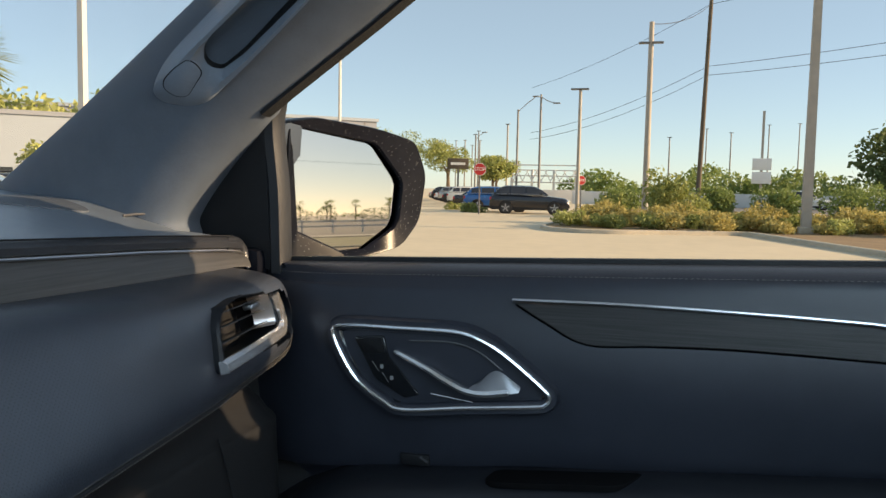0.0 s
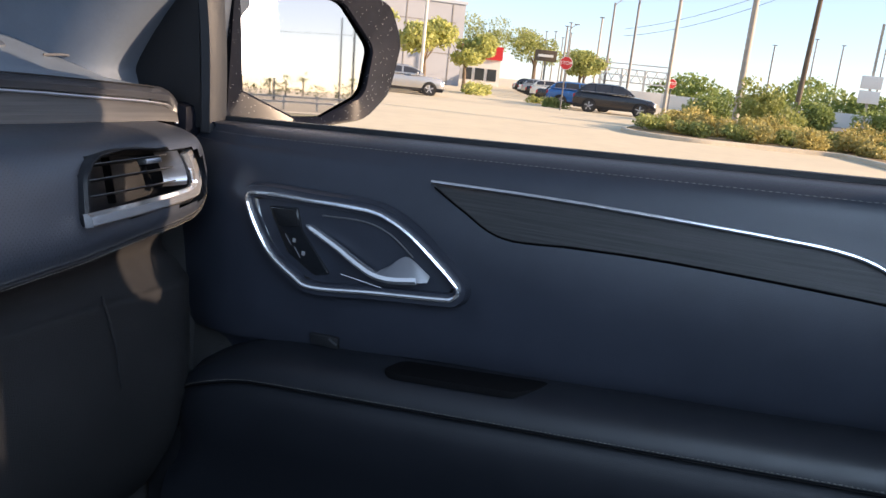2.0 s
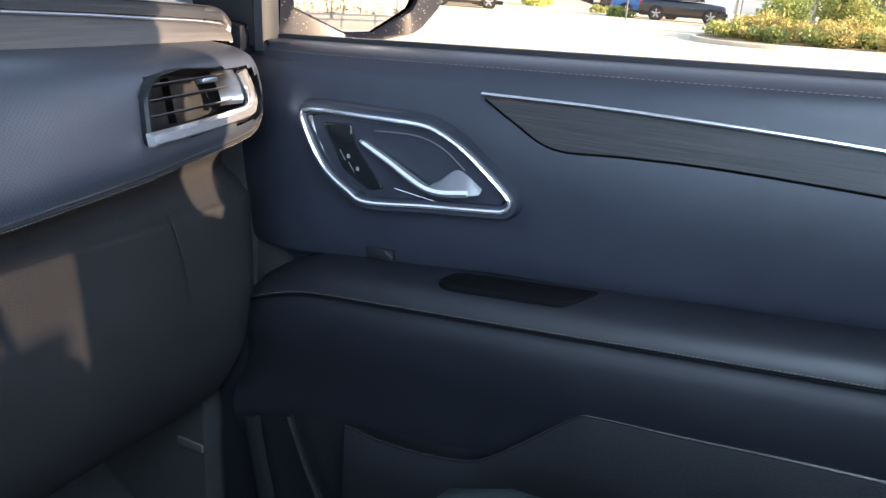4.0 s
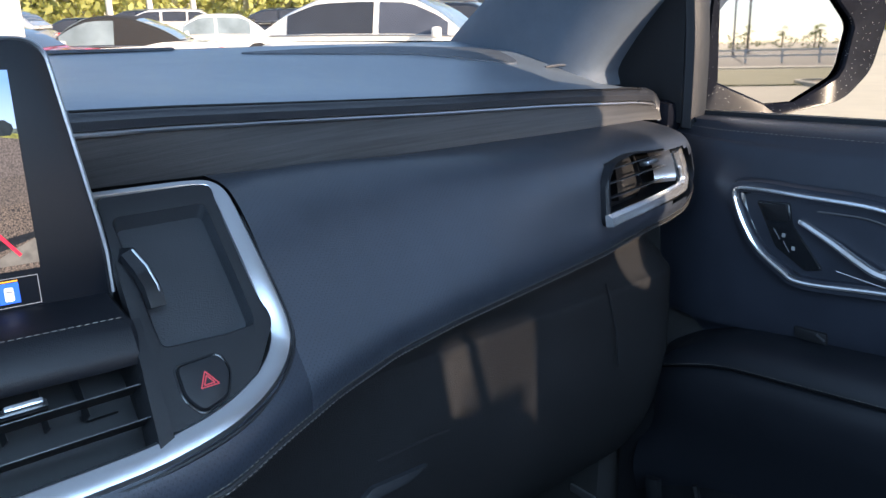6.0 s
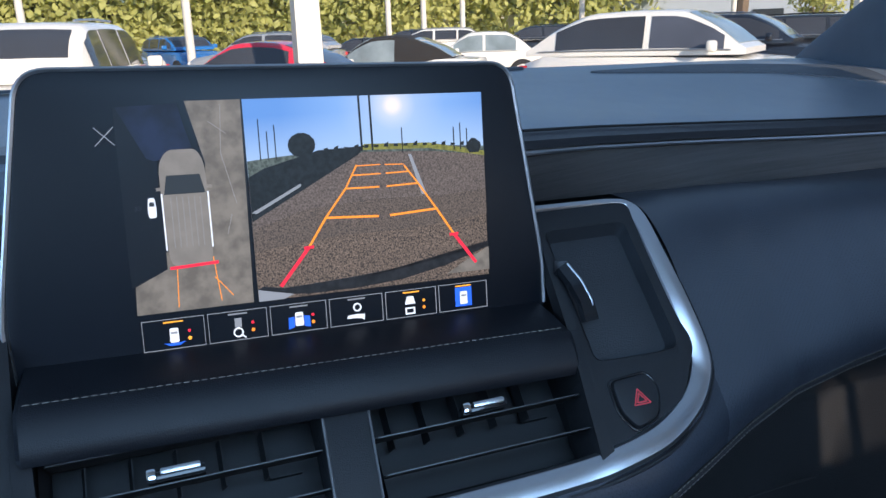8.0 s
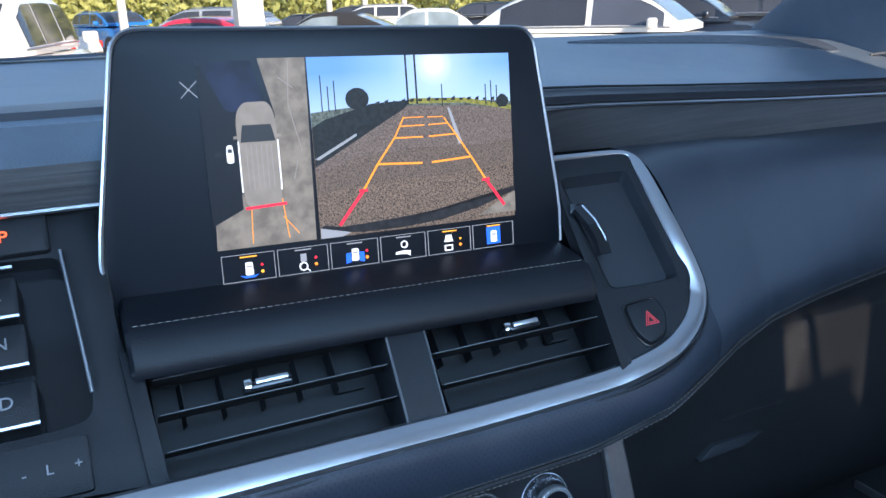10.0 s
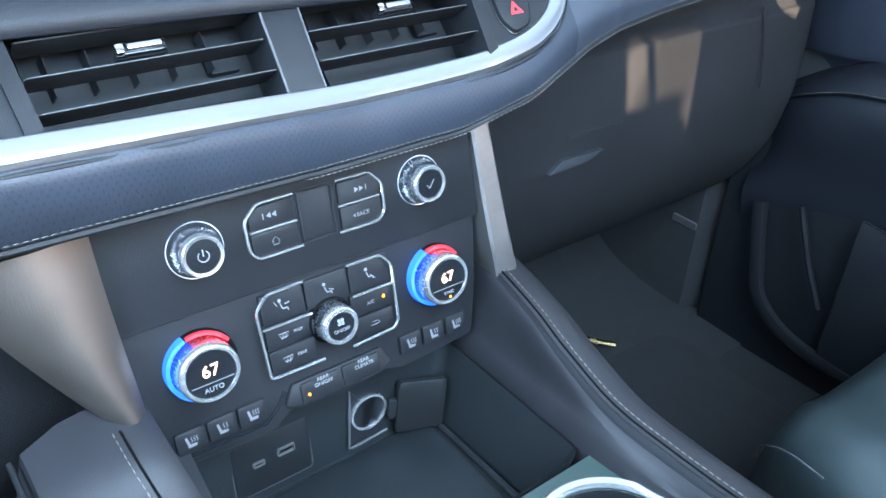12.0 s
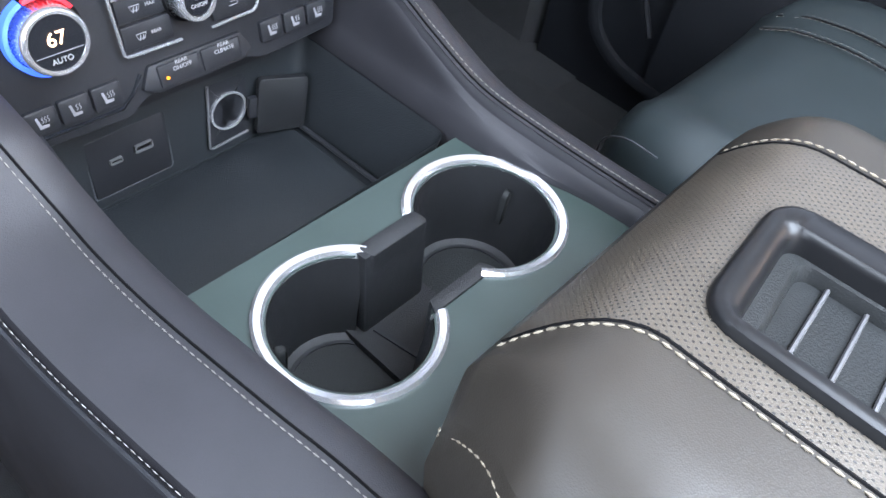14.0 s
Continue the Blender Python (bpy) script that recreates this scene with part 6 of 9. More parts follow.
# front and flanks below the crown
edge = [(AX0, vs[-1])] + [(AX0, y) for y in reversed(vs)] + [(x, vs[0]) for x in us[1:]] + [(AX1, y) for y in vs[1:]]
secs = []
for k, (dx, dz) in enumerate(((0.0, 0.0), (0.006, -0.014), (0.008, -0.04), (0.004, -0.075), (-0.004, -0.11))):
    ring = []
    for x, y in edge:
        n = Vector(((-1 if x <= AX0 + 1e-6 else 1 if x >= AX1 - 1e-6 else 0), (1 if y >= vs[0] - 1e-6 else 0), 0))
        n = n.normalized() if n.length else n
        q = lid_pt(x, y)
        ring.append((q.x + n.x * dx, q.y + n.y * dx, q.z + dz))
    secs.append(ring)
part("lid_side", loft(secs), M["leather_warm_shaded"], lid, "smooth leather side")
for i, off in ((13, -0.0035), (43, 0.0035)):
    x = us[i]
    row = [lid_pt(x, y, 0.0008) + Vector((off, 0, 0)) for y in vs]
    part("stitching", stitches(row, 0.0047, 0.0014, 0.00078), M["thread_warm"], lid, "pale thread stitching")
    part("seam", tube([lid_pt(x, y, -0.0002) for y in vs], 0.0011, 5), M["vent_dark"], lid)
part("stitching", stitches([lid_pt(AX0, y, -0.008) + Vector((-0.0035, 0, 0)) for y in vs], 0.0047, 0.0014, 0.00078), M["thread_warm"], lid, "pale thread stitching")
part("stitching", stitches([lid_pt(AX0, vs[0], -0.005 - 0.008 * k) + Vector((-0.004 + 0.0005 * k, 0.004, 0)) for k in range(12)], 0.0047, 0.0014, 0.00078), M["thread_warm"], lid, "pale thread stitching")
LIDP = Plane((0, 0, 1.222), (1, 0, 0), (0, 1, -0.02))
ro = round_poly(TRAY, 0.022, 6)
ri = round_poly([(-0.013, 0.057), (0.058, 0.064), (0.064, -0.285), (-0.016, -0.285)], 0.010, 6)
# a rounded rim, an upright wall, a narrow step and the sunken floor
rim_rows = ((ro, -0.012), (ro, 0.0035), (inset_poly(ro, 0.0008), 0.0060), (inset_poly(ro, 0.0026), 0.0078), (inset_poly(ro, 0.0055), 0.0084), (scale_poly(ri, 1.045), 0.0078), (scale_poly(ri, 1.02), 0.0062), (ri, 0.0030), (scale_poly(ri, 0.99), -0.0060))
part("tray_rim", loft([[LIDP.at(*p, w) for p in q] for q, w in rim_rows], True), M["tray_gloss"], lid, "black plastic tray rim")
part("rim_shadow_gap", tube([LIDP.at(*p, 0.0006) for p in inset_poly(ro, -0.0012)], 0.0013, 5, closed=True), M["vent_dark"], lid)
bm = loft([[LIDP.at(*p, w) for p in q] for q, w in ((scale_poly(ri, 0.992), -0.0058), (scale_poly(ri, 0.945), -0.0066), (scale_poly(ri, 0.935), -0.0085), (scale_poly(ri, 0.925), -0.0150))], True)
bm.faces.new([bm.verts.new(LIDP.at(*p, -0.0150)) for p in scale_poly(ri, 0.925)])
part("tray_floor", bm, M["rubber"], lid, "black rubber-lined tray")
for k in range(8):
    y = 0.034 - 0.0195 * k
    part("tray_rib", tube([(-0.0105, y - 0.002, 1.2085), (0.024, y, 1.2085), (0.0565, y + 0.002, 1.2085)], 0.0013, 6), M["rib_plastic"], lid)

# ---------------------------------------------------------------- passenger door
door = thing("passenger_door", "closed black passenger door with wood spear, chrome-ringed handle and stitched armrest", "car door")
DOOR = Plane((0.910, 0, 0), (0, -1, 0), (0, 0, 1))           # u runs to the rear


def dp(y, z, w=0.0):
    return DOOR.at(-y, z, w)


ys = [0.74 - 0.04 * i for i in range(44)]
secs = []
for y in ys:
    d = -0.036 * (y - 0.3)
    low = 1.205 + 0.075 * (0.3 - y) if y < 0.3 else 1.205 - 0.11 * (y - 0.3)
    low = min(low, 1.262)
    fl = 0.055 * max(0.0, (y - 0.60) / 0.14)
    secs.append(smooth_path([(max(px, px + fl if px < 0.96 else px), py, pz) for px, py, pz in [(1.03, y, 1.440 + d), (1.0, y, 1.4485 + d), (0.965, y, 1.448 + d), (0.943, y, 1.441 + d), (0.932, y, 1.427 + d), (0.925, y, 1.41), (0.915, y, 1.375), (0.911, y, 1.33), (0.914, y, 1.28), (0.925, y, low + 0.004), (0.940, y, low - 0.006), (0.955, y, low - 0.03), (0.955, y, 1.12)]], 3))
part("upper_panel", loft(secs), M["door_leather"], door, "black leather upper panel")
bs = [(0.9375 + 0.055 * max(0.0, (y - 0.60) / 0.14), y, 1.4375 - 0.036 * (y - 0.3)) for y in ys]
part("stitching", stitches([(x - 0.0008, y, z) for x, y, z in bs], 0.0042, 0.0022, 0.0005), M["thread_dark"], door)
part("belt_seal", sweep([(1.0, y, 1.449 - 0.036 * (y - 0.3)) for y in ys], [(-0.012, -0.01), (0.012, -0.01), (0.010, 0.006), (-0.006, 0.006)]), M["soft_plastic"], door, "rubber window seal")

# armrest
def arm_z(y):
    return 1.1985 - 0.098 * (y + 0.03) if y < 0.5 else 1.1466 - 0.11 * (y - 0.5) - 1.9 * (y - 0.5) ** 2


ays = [0.665 - 0.03 * i for i in range(50)]
secs = []
for y in ays:
    z = arm_z(y)
    e = max(0.0, (y - 0.56) / 0.105)
    x0 = 0.860 + 0.05 * e * e
    secs.append(smooth_path([(0.965, y, z + 0.030), (0.925, y, z + 0.034 - 0.02 * e), (0.890, y, z + 0.031 - 0.02 * e), (x0 + 0.008, y, z + 0.021 - 0.01 * e), (x0 - 0.001, y, z + 0.005), (x0 + 0.001, y, z), (x0 + 0.003, y, z - 0.006), (x0 - 0.002, y, z - 0.03), (x0 + 0.004, y, z - 0.075), (0.885, y, z - 0.14), (0.90, y, z - 0.2)], 3))
part("armrest", loft(secs), M["arm_leather_shaded"], door, "padded leather armrest")
sp = [(0.8585 + 0.05 * max(0.0, (y - 0.56) / 0.105) ** 2, y, arm_z(y) + 0.004) for y in ays]
part("stitching", stitches(sp, 0.0032, 0.0014, 0.00045), M["thread"], door, "pale thread stitching")
part("seam", tube([(x + 0.001, y, z - 0.004) for x, y, z in sp], 0.001, 5), M["vent_dark"], door)
# pull pocket in the armrest's top: a flat black plate stands for its shade
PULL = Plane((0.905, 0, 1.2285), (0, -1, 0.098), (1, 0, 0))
part("pull_pocket_shade", prism(round_poly([(-0.352, -0.022), (-0.345, 0.016), (-0.165, 0.016), (-0.178, -0.012), (-0.196, -0.030), (-0.335, -0.030)], 0.012), PULL, -0.006, 0.0012, 0.0008), M["vent_dark"], door, "flat black plate for the pull pocket's shade")
# lower panel and map pocket
secs = [smooth_path([(0.892, y, 1.06), (0.896, y, 1.0), (0.90, y, 0.93), (0.90, y, 0.8), (0.905, y, 0.62)], 3) for y in ys[1:]]
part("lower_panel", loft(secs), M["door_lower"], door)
lip = smooth_path([(0.868, 0.46, 0.972), (0.866, 0.40, 0.968), (0.866, 0.33, 0.974), (0.867, 0.27, 0.99), (0.869, 0.21, 1.04), (0.870, 0.165, 1.082), (0.870, 0.14, 1.091), (0.870, 0.05, 1.098), (0.870, -0.10, 1.112), (0.872, -0.5, 1.14)], 5)
secs = []
for p in lip:
    secs.append([p, p + Vector((-0.003, 0, -0.006)), p + Vector((-0.004, 0, -0.06)), Vector((p.x, p.y, 0.72)), Vector((p.x + 0.03, p.y, 0.72)), p + Vector((0.012, 0, -0.05)), p + Vector((0.004, 0, 0.0))])
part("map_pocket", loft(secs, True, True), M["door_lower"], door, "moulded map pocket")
part("pocket_lip", tube(lip, 0.0022, 6), M["black_gloss"], door)
rim_path = smooth_path([(0.872, 0.622, 0.93), (0.870, 0.614, 0.891), (0.868, 0.600, 0.835), (0.866, 0.582, 0.775), (0.866, 0.534, 0.734), (0.866, 0.467, 0.716), (0.868, 0.35, 0.710)], 5)
part("pocket_rim", sweep(rim_path, [(-0.012, -0.006), (0.012, -0.006), (0.010, 0.003), (0.0, 0.006), (-0.010, 0.003)], up=(-1, 0, 0)), M["door_lower"], door, "rounded rim of the bottle pocket")
part("pocket_rib", tube(smooth_path([(0.868, 0.552, 0.955), (0.868, 0.5456, 0.939), (0.867, 0.515, 0.87), (0.867, 0.4786, 0.8024)], 4), 0.005, 6), M["door_lower"], door)

# handle: chrome ring round a dished bezel, lever and lock marks
RING = [(0.556, 1.361), (0.535, 1.3675), (0.47, 1.3685), (0.395, 1.369), (0.362, 1.361), (0.329, 1.343), (0.284, 1.308), (0.276, 1.297), (0.282, 1.288), (0.297, 1.2845), (0.38, 1.275), (0.46, 1.265), (0.487, 1.274), (0.523, 1.298), (0.548, 1.335)]
rp = smooth_path([dp(*p, 0.010) for p in RING], 5, closed=True)
def in_ring(k, kz, w):
    return [dp(p[0] * k + 0.42 * (1 - k), p[1] * kz + 1.318 * (1 - kz), w) for p in RING]


handle = part("handle_bezel", loft([in_ring(1.0, 1.0, 0.008), in_ring(0.97, 0.96, 0.006), in_ring(0.93, 0.90, 0.0015)], True), M["black_gloss"], door, "dished gloss black handle bezel")
bm = bmesh.new()
bm.faces.new([bm.verts.new(v) for v in in_ring(0.935, 0.91, 0.0018)])
part("bezel_floor", bm, M["door_leather"], handle)
part("chrome_ring", sweep(rp, [(-0.0027, -0.005), (0.0026, -0.005), (0.0023, 0.0010), (0.0006, 0.0024), (-0.0017, 0.0018)], up=DOOR.n, closed=True), M["bright_rim"], handle, "chrome ring")
part("ring_flange", sweep([p - DOOR.n * 0.005 for p in rp], [(-0.011, -0.006), (0.008, -0.006), (0.006, 0.002), (-0.008, 0.0028)], up=DOOR.n, closed=True), M["door_leather"], handle)
lev = smooth_path([dp(0.473, 1.337, 0.006), dp(0.462, 1.334, 0.010), (dp(0.43, 1.321, 0.013)), dp(0.40, 1.3065, 0.015), dp(0.378, 1.298, 0.016), dp(0.355, 1.2965, 0.016), dp(0.325, 1.301, 0.014)], 5)
part("lever", sweep(lev, [(-0.0025, -0.006), (0.0025, -0.006), (0.0028, 0.001), (0.0, 0.003), (-0.0026, 0.001)], up=DOOR.n, scale=[1 + 0.5 * i / len(lev) for i in range(len(lev))]), M["bright_rim"], handle, "chrome pull lever")
rows_p = [[dp(0.376, 1.299, 0.016), dp(0.362, 1.2945, 0.018), dp(0.328, 1.2985, 0.016), dp(0.313, 1.301, 0.011)], [dp(0.37, 1.305, 0.014), dp(0.354, 1.312, 0.013), dp(0.333, 1.313, 0.011), dp(0.312, 1.304, 0.009)],
          [dp(0.362, 1.309, 0.010), dp(0.348, 1.322, 0.007), dp(0.336, 1.3225, 0.006), dp(0.312, 1.307, 0.006)], [dp(0.36, 1.305, 0.001), dp(0.348, 1.318, 0.001), dp(0.336, 1.318, 0.001), dp(0.315, 1.305, 0.001)]]
part("lever_paddle", loft([smooth_path(r, 5) for r in rows_p]), M["paddle"], handle, "satin paddle end")
part("inner_plate", prism(round_poly([(-p[0], p[1]) for p in ((0.530, 1.352), (0.489, 1.356), (0.482, 1.33), (0.440, 1.284), (0.46, 1.278), (0.50, 1.300))], 0.004), DOOR, 0.0, 0.0045, 0.002), M["black_gloss"], handle, "raised lock key plate")
part("plate_top", prism(round_poly([(-p[0], p[1]) for p in ((0.524, 1.350), (0.492, 1.353), (0.486, 1.334), (0.512, 1.330))], 0.003), DOOR, 0.0, 0.0056, 0.001), M["door_lower"], handle)
for y, z in ((0.4905, 1.3165), (0.477, 1.303)):
    part("lock_mark", box(0.0042, 0.0050, 0.0008, DOOR.matrix(-y, z, 0.0054), 0.0003), M["white_mark"], handle)
    part("lock_line", tube([dp(y + 0.013, z + 0.006, 0.0052), dp(y + 0.004, z - 0.006, 0.0052)], 0.0004, 5), M["grey_mark"], handle)
part("bezel_line", tube([dp(0.425, 1.2875, 0.004), dp(0.36, 1.281, 0.006), dp(0.31, 1.2875, 0.006)], 0.0007, 6), M["bright_rim"], handle)
part("bezel_line", tube(smooth_path([dp(0.455, 1.352, 0.004), dp(0.40, 1.354, 0.004), dp(0.365, 1.345, 0.005), dp(0.335, 1.325, 0.006)], 4), 0.0010, 6), M["rib_plastic"], handle)

# wood spear with its bright line
top_line = [(0.327, 1.4085), (0.20, 1.4105), (0.08, 1.4095), (-0.032, 1.407), (-0.083, 1.404), (-0.12, 1.394), (-0.15, 1.37)]
def spear(y, z, w):
    return Vector((0.9255 - 0.10 * (1.41 - z) - w, y, z))


bottom_line = [(0.322, 1.4065), (0.285, 1.386), (0.236, 1.364), (0.16, 1.3675), (0.072, 1.3705), (-0.06, 1.369), (-0.15, 1.366)]
tl = smooth_path([(y, z, 0) for y, z in top_line], 6)
bl = smooth_path([(y, z, 0) for y, z in bottom_line], 6)
secs = [[spear(a.x, a.y, 0.004), spear((a.x + b.x) / 2, (a.y + b.y) / 2, 0.009), spear(b.x, b.y, 0.011), spear(b.x, b.y, -0.01), spear(a.x, a.y, -0.01)] for a, b in zip(tl, bl)]
wd = wood_grain("dark open-pore door wood", (0.013, 0.013, 0.014), (0.028, 0.027, 0.028))
wd.node_tree.nodes["Principled BSDF"].inputs["Specular IOR Level"].default_value = 0.2
part("wood_spear", loft(secs, True, True), wd, door, "dark open-pore wood spear")
part("bright_line", tube([spear(a.x, a.y + 0.001, 0.0085) for a in tl], 0.0021, 8), M["satin"], door, "thin chrome line")
part("spear_groove", tube([spear(b.x, b.y - 0.0015, 0.006) for b in bl], 0.0028, 6), M["vent_dark"], door)
# memory switch on the panel
sw = part("window_switch", box(0.006, 0.040, 0.016, pose(0.9225, 0.45, 1.195, -2, -8, 0), 0.003), M["soft_plastic"], door, "black window switch")
part("switch_mark", box(0.001, 0.012, 0.003, pose(0.9190, 0.437, 1.197, 30, 0, 0)), M["slat_edge"], sw)
# sail panel ahead of the window, and the glass
secs = []
for z, y0, y1 in ((1.425, 0.845, 0.680), (1.455, 0.845, 0.681), (1.505, 0.840, 0.682), (1.555, 0.822, 0.683), (1.60, 0.778, 0.685), (1.632, 0.738, 0.687), (1.655, 0.712, 0.690)):
    x = 0.960 - 0.05 * (z - 1.43)
    k = min(1.0, (y0 - y1) / 0.15)
    secs.append([(x + 0.016 * k, y0, z), (x + 0.012 * k, y1 + (y0 - y1) * 0.62, z), (x + 0.009 * k, y1 + (y0 - y1) * 0.33, z), (x + 0.004 * k, y1 + (y0 - y1) * 0.12, z), (x + 0.002, y1, z), (x + 0.05, y1, z), (x + 0.07, y0, z)])
part("sail_panel", loft(secs, True, True), M["soft_plastic"], door, "black sail panel by the mirror")
fr = smooth_path([(0.970, 0.673, 1.42), (0.966, 0.674, 1.53), (0.961, 0.680, 1.632), (0.946, 0.655, 1.684), (0.924, 0.590, 1.750), (0.910, 0.512, 1.816), (0.885, 0.37, 1.895), (0.866, 0.18, 1.925), (0.855, 0.0, 1.915), (0.855, -0.28, 1.91)], 5)
part("window_frame", sweep(fr, [(-0.011, -0.022), (0.010, -0.022), (0.0115, 0.0), (0.007, 0.008), (-0.005, 0.010), (-0.012, 0.005)], up=(-1, 0, 0)), M["frame_trim"], door, "grey-black window frame")

# ---------------------------------------------------------------- outside mirror
mir = thing("side_mirror", "passenger side mirror in a dark speckled housing", "mirror")
MN = Vector((-0.452, -0.892, 0.028)).normalized()
MU = Vector((0.892, -0.452, 0.0))
MP = Plane((1.18, 0.632, 1.535), MU, MN.cross(MU))


def mpts(rows):
    return [((x - 1.18) / 0.892, z - 1.535) for x, z in rows]


house = round_poly(mpts([(1.032, 1.43), (1.136, 1.420), (1.245, 1.441), (1.284, 1.484), (1.300, 1.565), (1.277, 1.623), (1.199, 1.639), (1.085, 1.648), (1.040, 1.637)]), 0.018, 4)
lens = round_poly(mpts([(1.048, 1.480), (1.118, 1.4405), (1.186, 1.4425), (1.240, 1.482), (1.251, 1.552), (1.198, 1.613), (1.053, 1.629)]), 0.014, 4)
k = len(house)
lens_k = []
for i in range(k):
    a = math.atan2(house[i][1], house[i][0] + 0.01)
    best = max(lens, key=lambda p: math.cos(math.atan2(p[1], p[0] + 0.01) - a))
    lens_k.append(best)
M["mirror_shell"] = material("speckled black housing", (0.0055, 0.0062, 0.0095), 0.22, 0, 0.3, 60, 0.0, 400, rough_vary=0.03, spec=0.05)
nt = M["mirror_shell"].node_tree
vor = nt.nodes.new("ShaderNodeTexVoronoi")
vor.inputs["Scale"].default_value = 190
tc = nt.nodes.new("ShaderNodeTexCoord")
nt.links.new(tc.outputs["Object"], vor.inputs["Vector"])
lt = nt.nodes.new("ShaderNodeMath")
lt.operation = "LESS_THAN"
lt.inputs[1].default_value = 0.13
nt.links.new(vor.outputs["Distance"], lt.inputs[0])
mxs = nt.nodes.new("ShaderNodeMix")
mxs.data_type = "RGBA"
old = nt.nodes["Principled BSDF"].inputs["Base Color"].links[0].from_socket
nt.links.new(lt.outputs[0], mxs.inputs[0])
nt.links.new(old, mxs.inputs[6])
mxs.inputs[7].default_value = (0.14, 0.145, 0.155, 1)
nt.links.new(mxs.outputs[2], nt.nodes["Principled BSDF"].inputs["Base Color"])
secs = [[MP.at(*p, 0.004) for p in lens_k], [MP.at(*p, 0.008) for p in scale_poly(lens_k, 1.03)], [MP.at(*p, 0.012) for p in scale_poly(house, 0.98)], [MP.at(*p, 0.006) for p in house], [MP.at(*p, -0.04) for p in scale_poly(house, 1.02)], [MP.at(*p, -0.09) for p in scale_poly(house, 0.9)], [MP.at(*p, -0.125) for p in scale_poly(house, 0.6)]]
part("housing", loft(secs, True), M["mirror_shell"], mir, "dark housing with dried water spots")
GN = Vector((-0.415, -0.909, 0.024)).normalized()
GU = Vector((0.909, -0.415, 0.0))
GP = Plane(MP.at(0, 0, -0.005), GU, GN.cross(GU))
part("mirror_glass", prism(scale_poly(lens, 1.01), GP, 0.0, 0.004), M["mirror"], mir, "silvered mirror glass", smooth=False)
M["mirror_side"] = material("blue-grey gloss housing side", (0.035, 0.045, 0.062), 0.25, 0.0, 0.1, 30, rough_vary=0.05)
part("housing_side", loft([[(1.0, 0.70, 1.43), (1.055, 0.70, 1.43), (1.062, 0.69, 1.55), (1.064, 0.685, 1.632), (1.03, 0.69, 1.634), (0.995, 0.71, 1.61)], [(1.0, 0.80, 1.43), (1.06, 0.81, 1.43), (1.066, 0.80, 1.55), (1.07, 0.79, 1.63), (1.03, 0.80, 1.632), (0.998, 0.80, 1.61)]], True, True), M["mirror_side"], mir, "blue-grey gloss inner side")
part("mirror_arm", box(0.13, 0.10, 0.05, pose(1.01, 0.74, 1.43), 0.015), M["mirror_shell"], mir)

# ---------------------------------------------------------------- front pillar with its grab handle
pil = thing("front_pillar", "grey-black front pillar trim with a grab handle", "pillar trim")
rowsF = [(0.905, 1.12, 1.505), (0.90, 1.088, 1.537), (0.862, 0.92, 1.63), (0.80, 0.689, 1.756), (0.75, 0.50, 1.86), (0.72, 0.38, 1.915)]
rowsW = [(0.905, 0.80, 1.47), (0.905, 0.797, 1.506), (0.912, 0.70, 1.610), (0.905, 0.51, 1.742), (0.87, 0.32, 1.858), (0.86, 0.20, 1.90)]
secs = []
for a, b in zip(smooth_path(rowsF, 5), smooth_path(rowsW, 5)):
    m1, m2 = a.lerp(b, 0.3), a.lerp(b, 0.75)
    k = min(1.0, max(0.0, (b.z - 1.625) / 0.04))
    secs.append(smooth_path([a + Vector((0.05, 0.03, 0.0)), a, m1 + Vector((-0.030, -0.012, 0.0)), m2 + Vector((-0.026, -0.012, 0.0)), b, b + Vector((0.05 - 0.005 * k, -0.006 + 0.024 * k, 0.018 * k)), b + Vector((0.10, 0.06 * k, 0.06 * k))], 4))
part("pillar_trim", loft(secs), M["pillar_cloth"], pil, "soft grey-black trim")
wl = [p + Vector((0.004, 0.004, 0.010)) for p in smooth_path(rowsW, 5)][11:]
part("door_seal", sweep(wl, [(-0.016, -0.012), (0.016, -0.012), (0.014, 0.008), (-0.014, 0.008)], up=(-1, 0, 0)), M["soft_plastic"], pil, "black rubber door seal")
GRAB = Plane((0.8369, 0.6985, 1.6859), (-0.2146, -0.8562, 0.47), (-0.7888, 0.4356, 0.4335))
esc = [(-0.0752, 0.0250), (-0.0810, 0.0080), (-0.0683, -0.0240), (-0.0449, -0.0345), (-0.0200, -0.0325), (0.0534, -0.0265), (0.1349, -0.0180), (0.1611, -0.0150), (0.2788, -0.004), (0.285, 0.019), (0.254, 0.0535), (0.107, 0.0420), (-0.0172, 0.0372), (-0.0467, 0.0330)]
rec = [(0.0208, 0.0180), (0.0135, 0.0125), (0.0102, 0.0050), (0.0100, -0.0020), (0.0160, -0.0125), (0.0534, -0.0150), (0.1349, -0.0095), (0.17, -0.007), (0.235, -0.000), (0.24, 0.013), (0.215, 0.034), (0.116, 0.0325), (0.050, 0.0290), (0.030, 0.0245)]
esc, rec = round_poly(esc, 0.010, 3), round_poly(rec, 0.006, 3)
grab = part("grab_handle", ring_plate(esc, rec, GRAB, -0.035, 0.018, lip=0.010), M["grab_plastic"], pil, "moulded grab handle surround")
bm = loft([[GRAB.at(*p, 0.008) for p in rec], [GRAB.at(*p, -0.010) for p in scale_poly(rec, 0.985)], [GRAB.at(*p, -0.022) for p in scale_poly(rec, 0.93)]], True)
bm.faces.new([bm.verts.new(GRAB.at(*p, -0.022)) for p in scale_poly(rec, 0.93)])
part("grab_recess", bm, M["grain_plastic"], grab, "dark recess behind the handle")
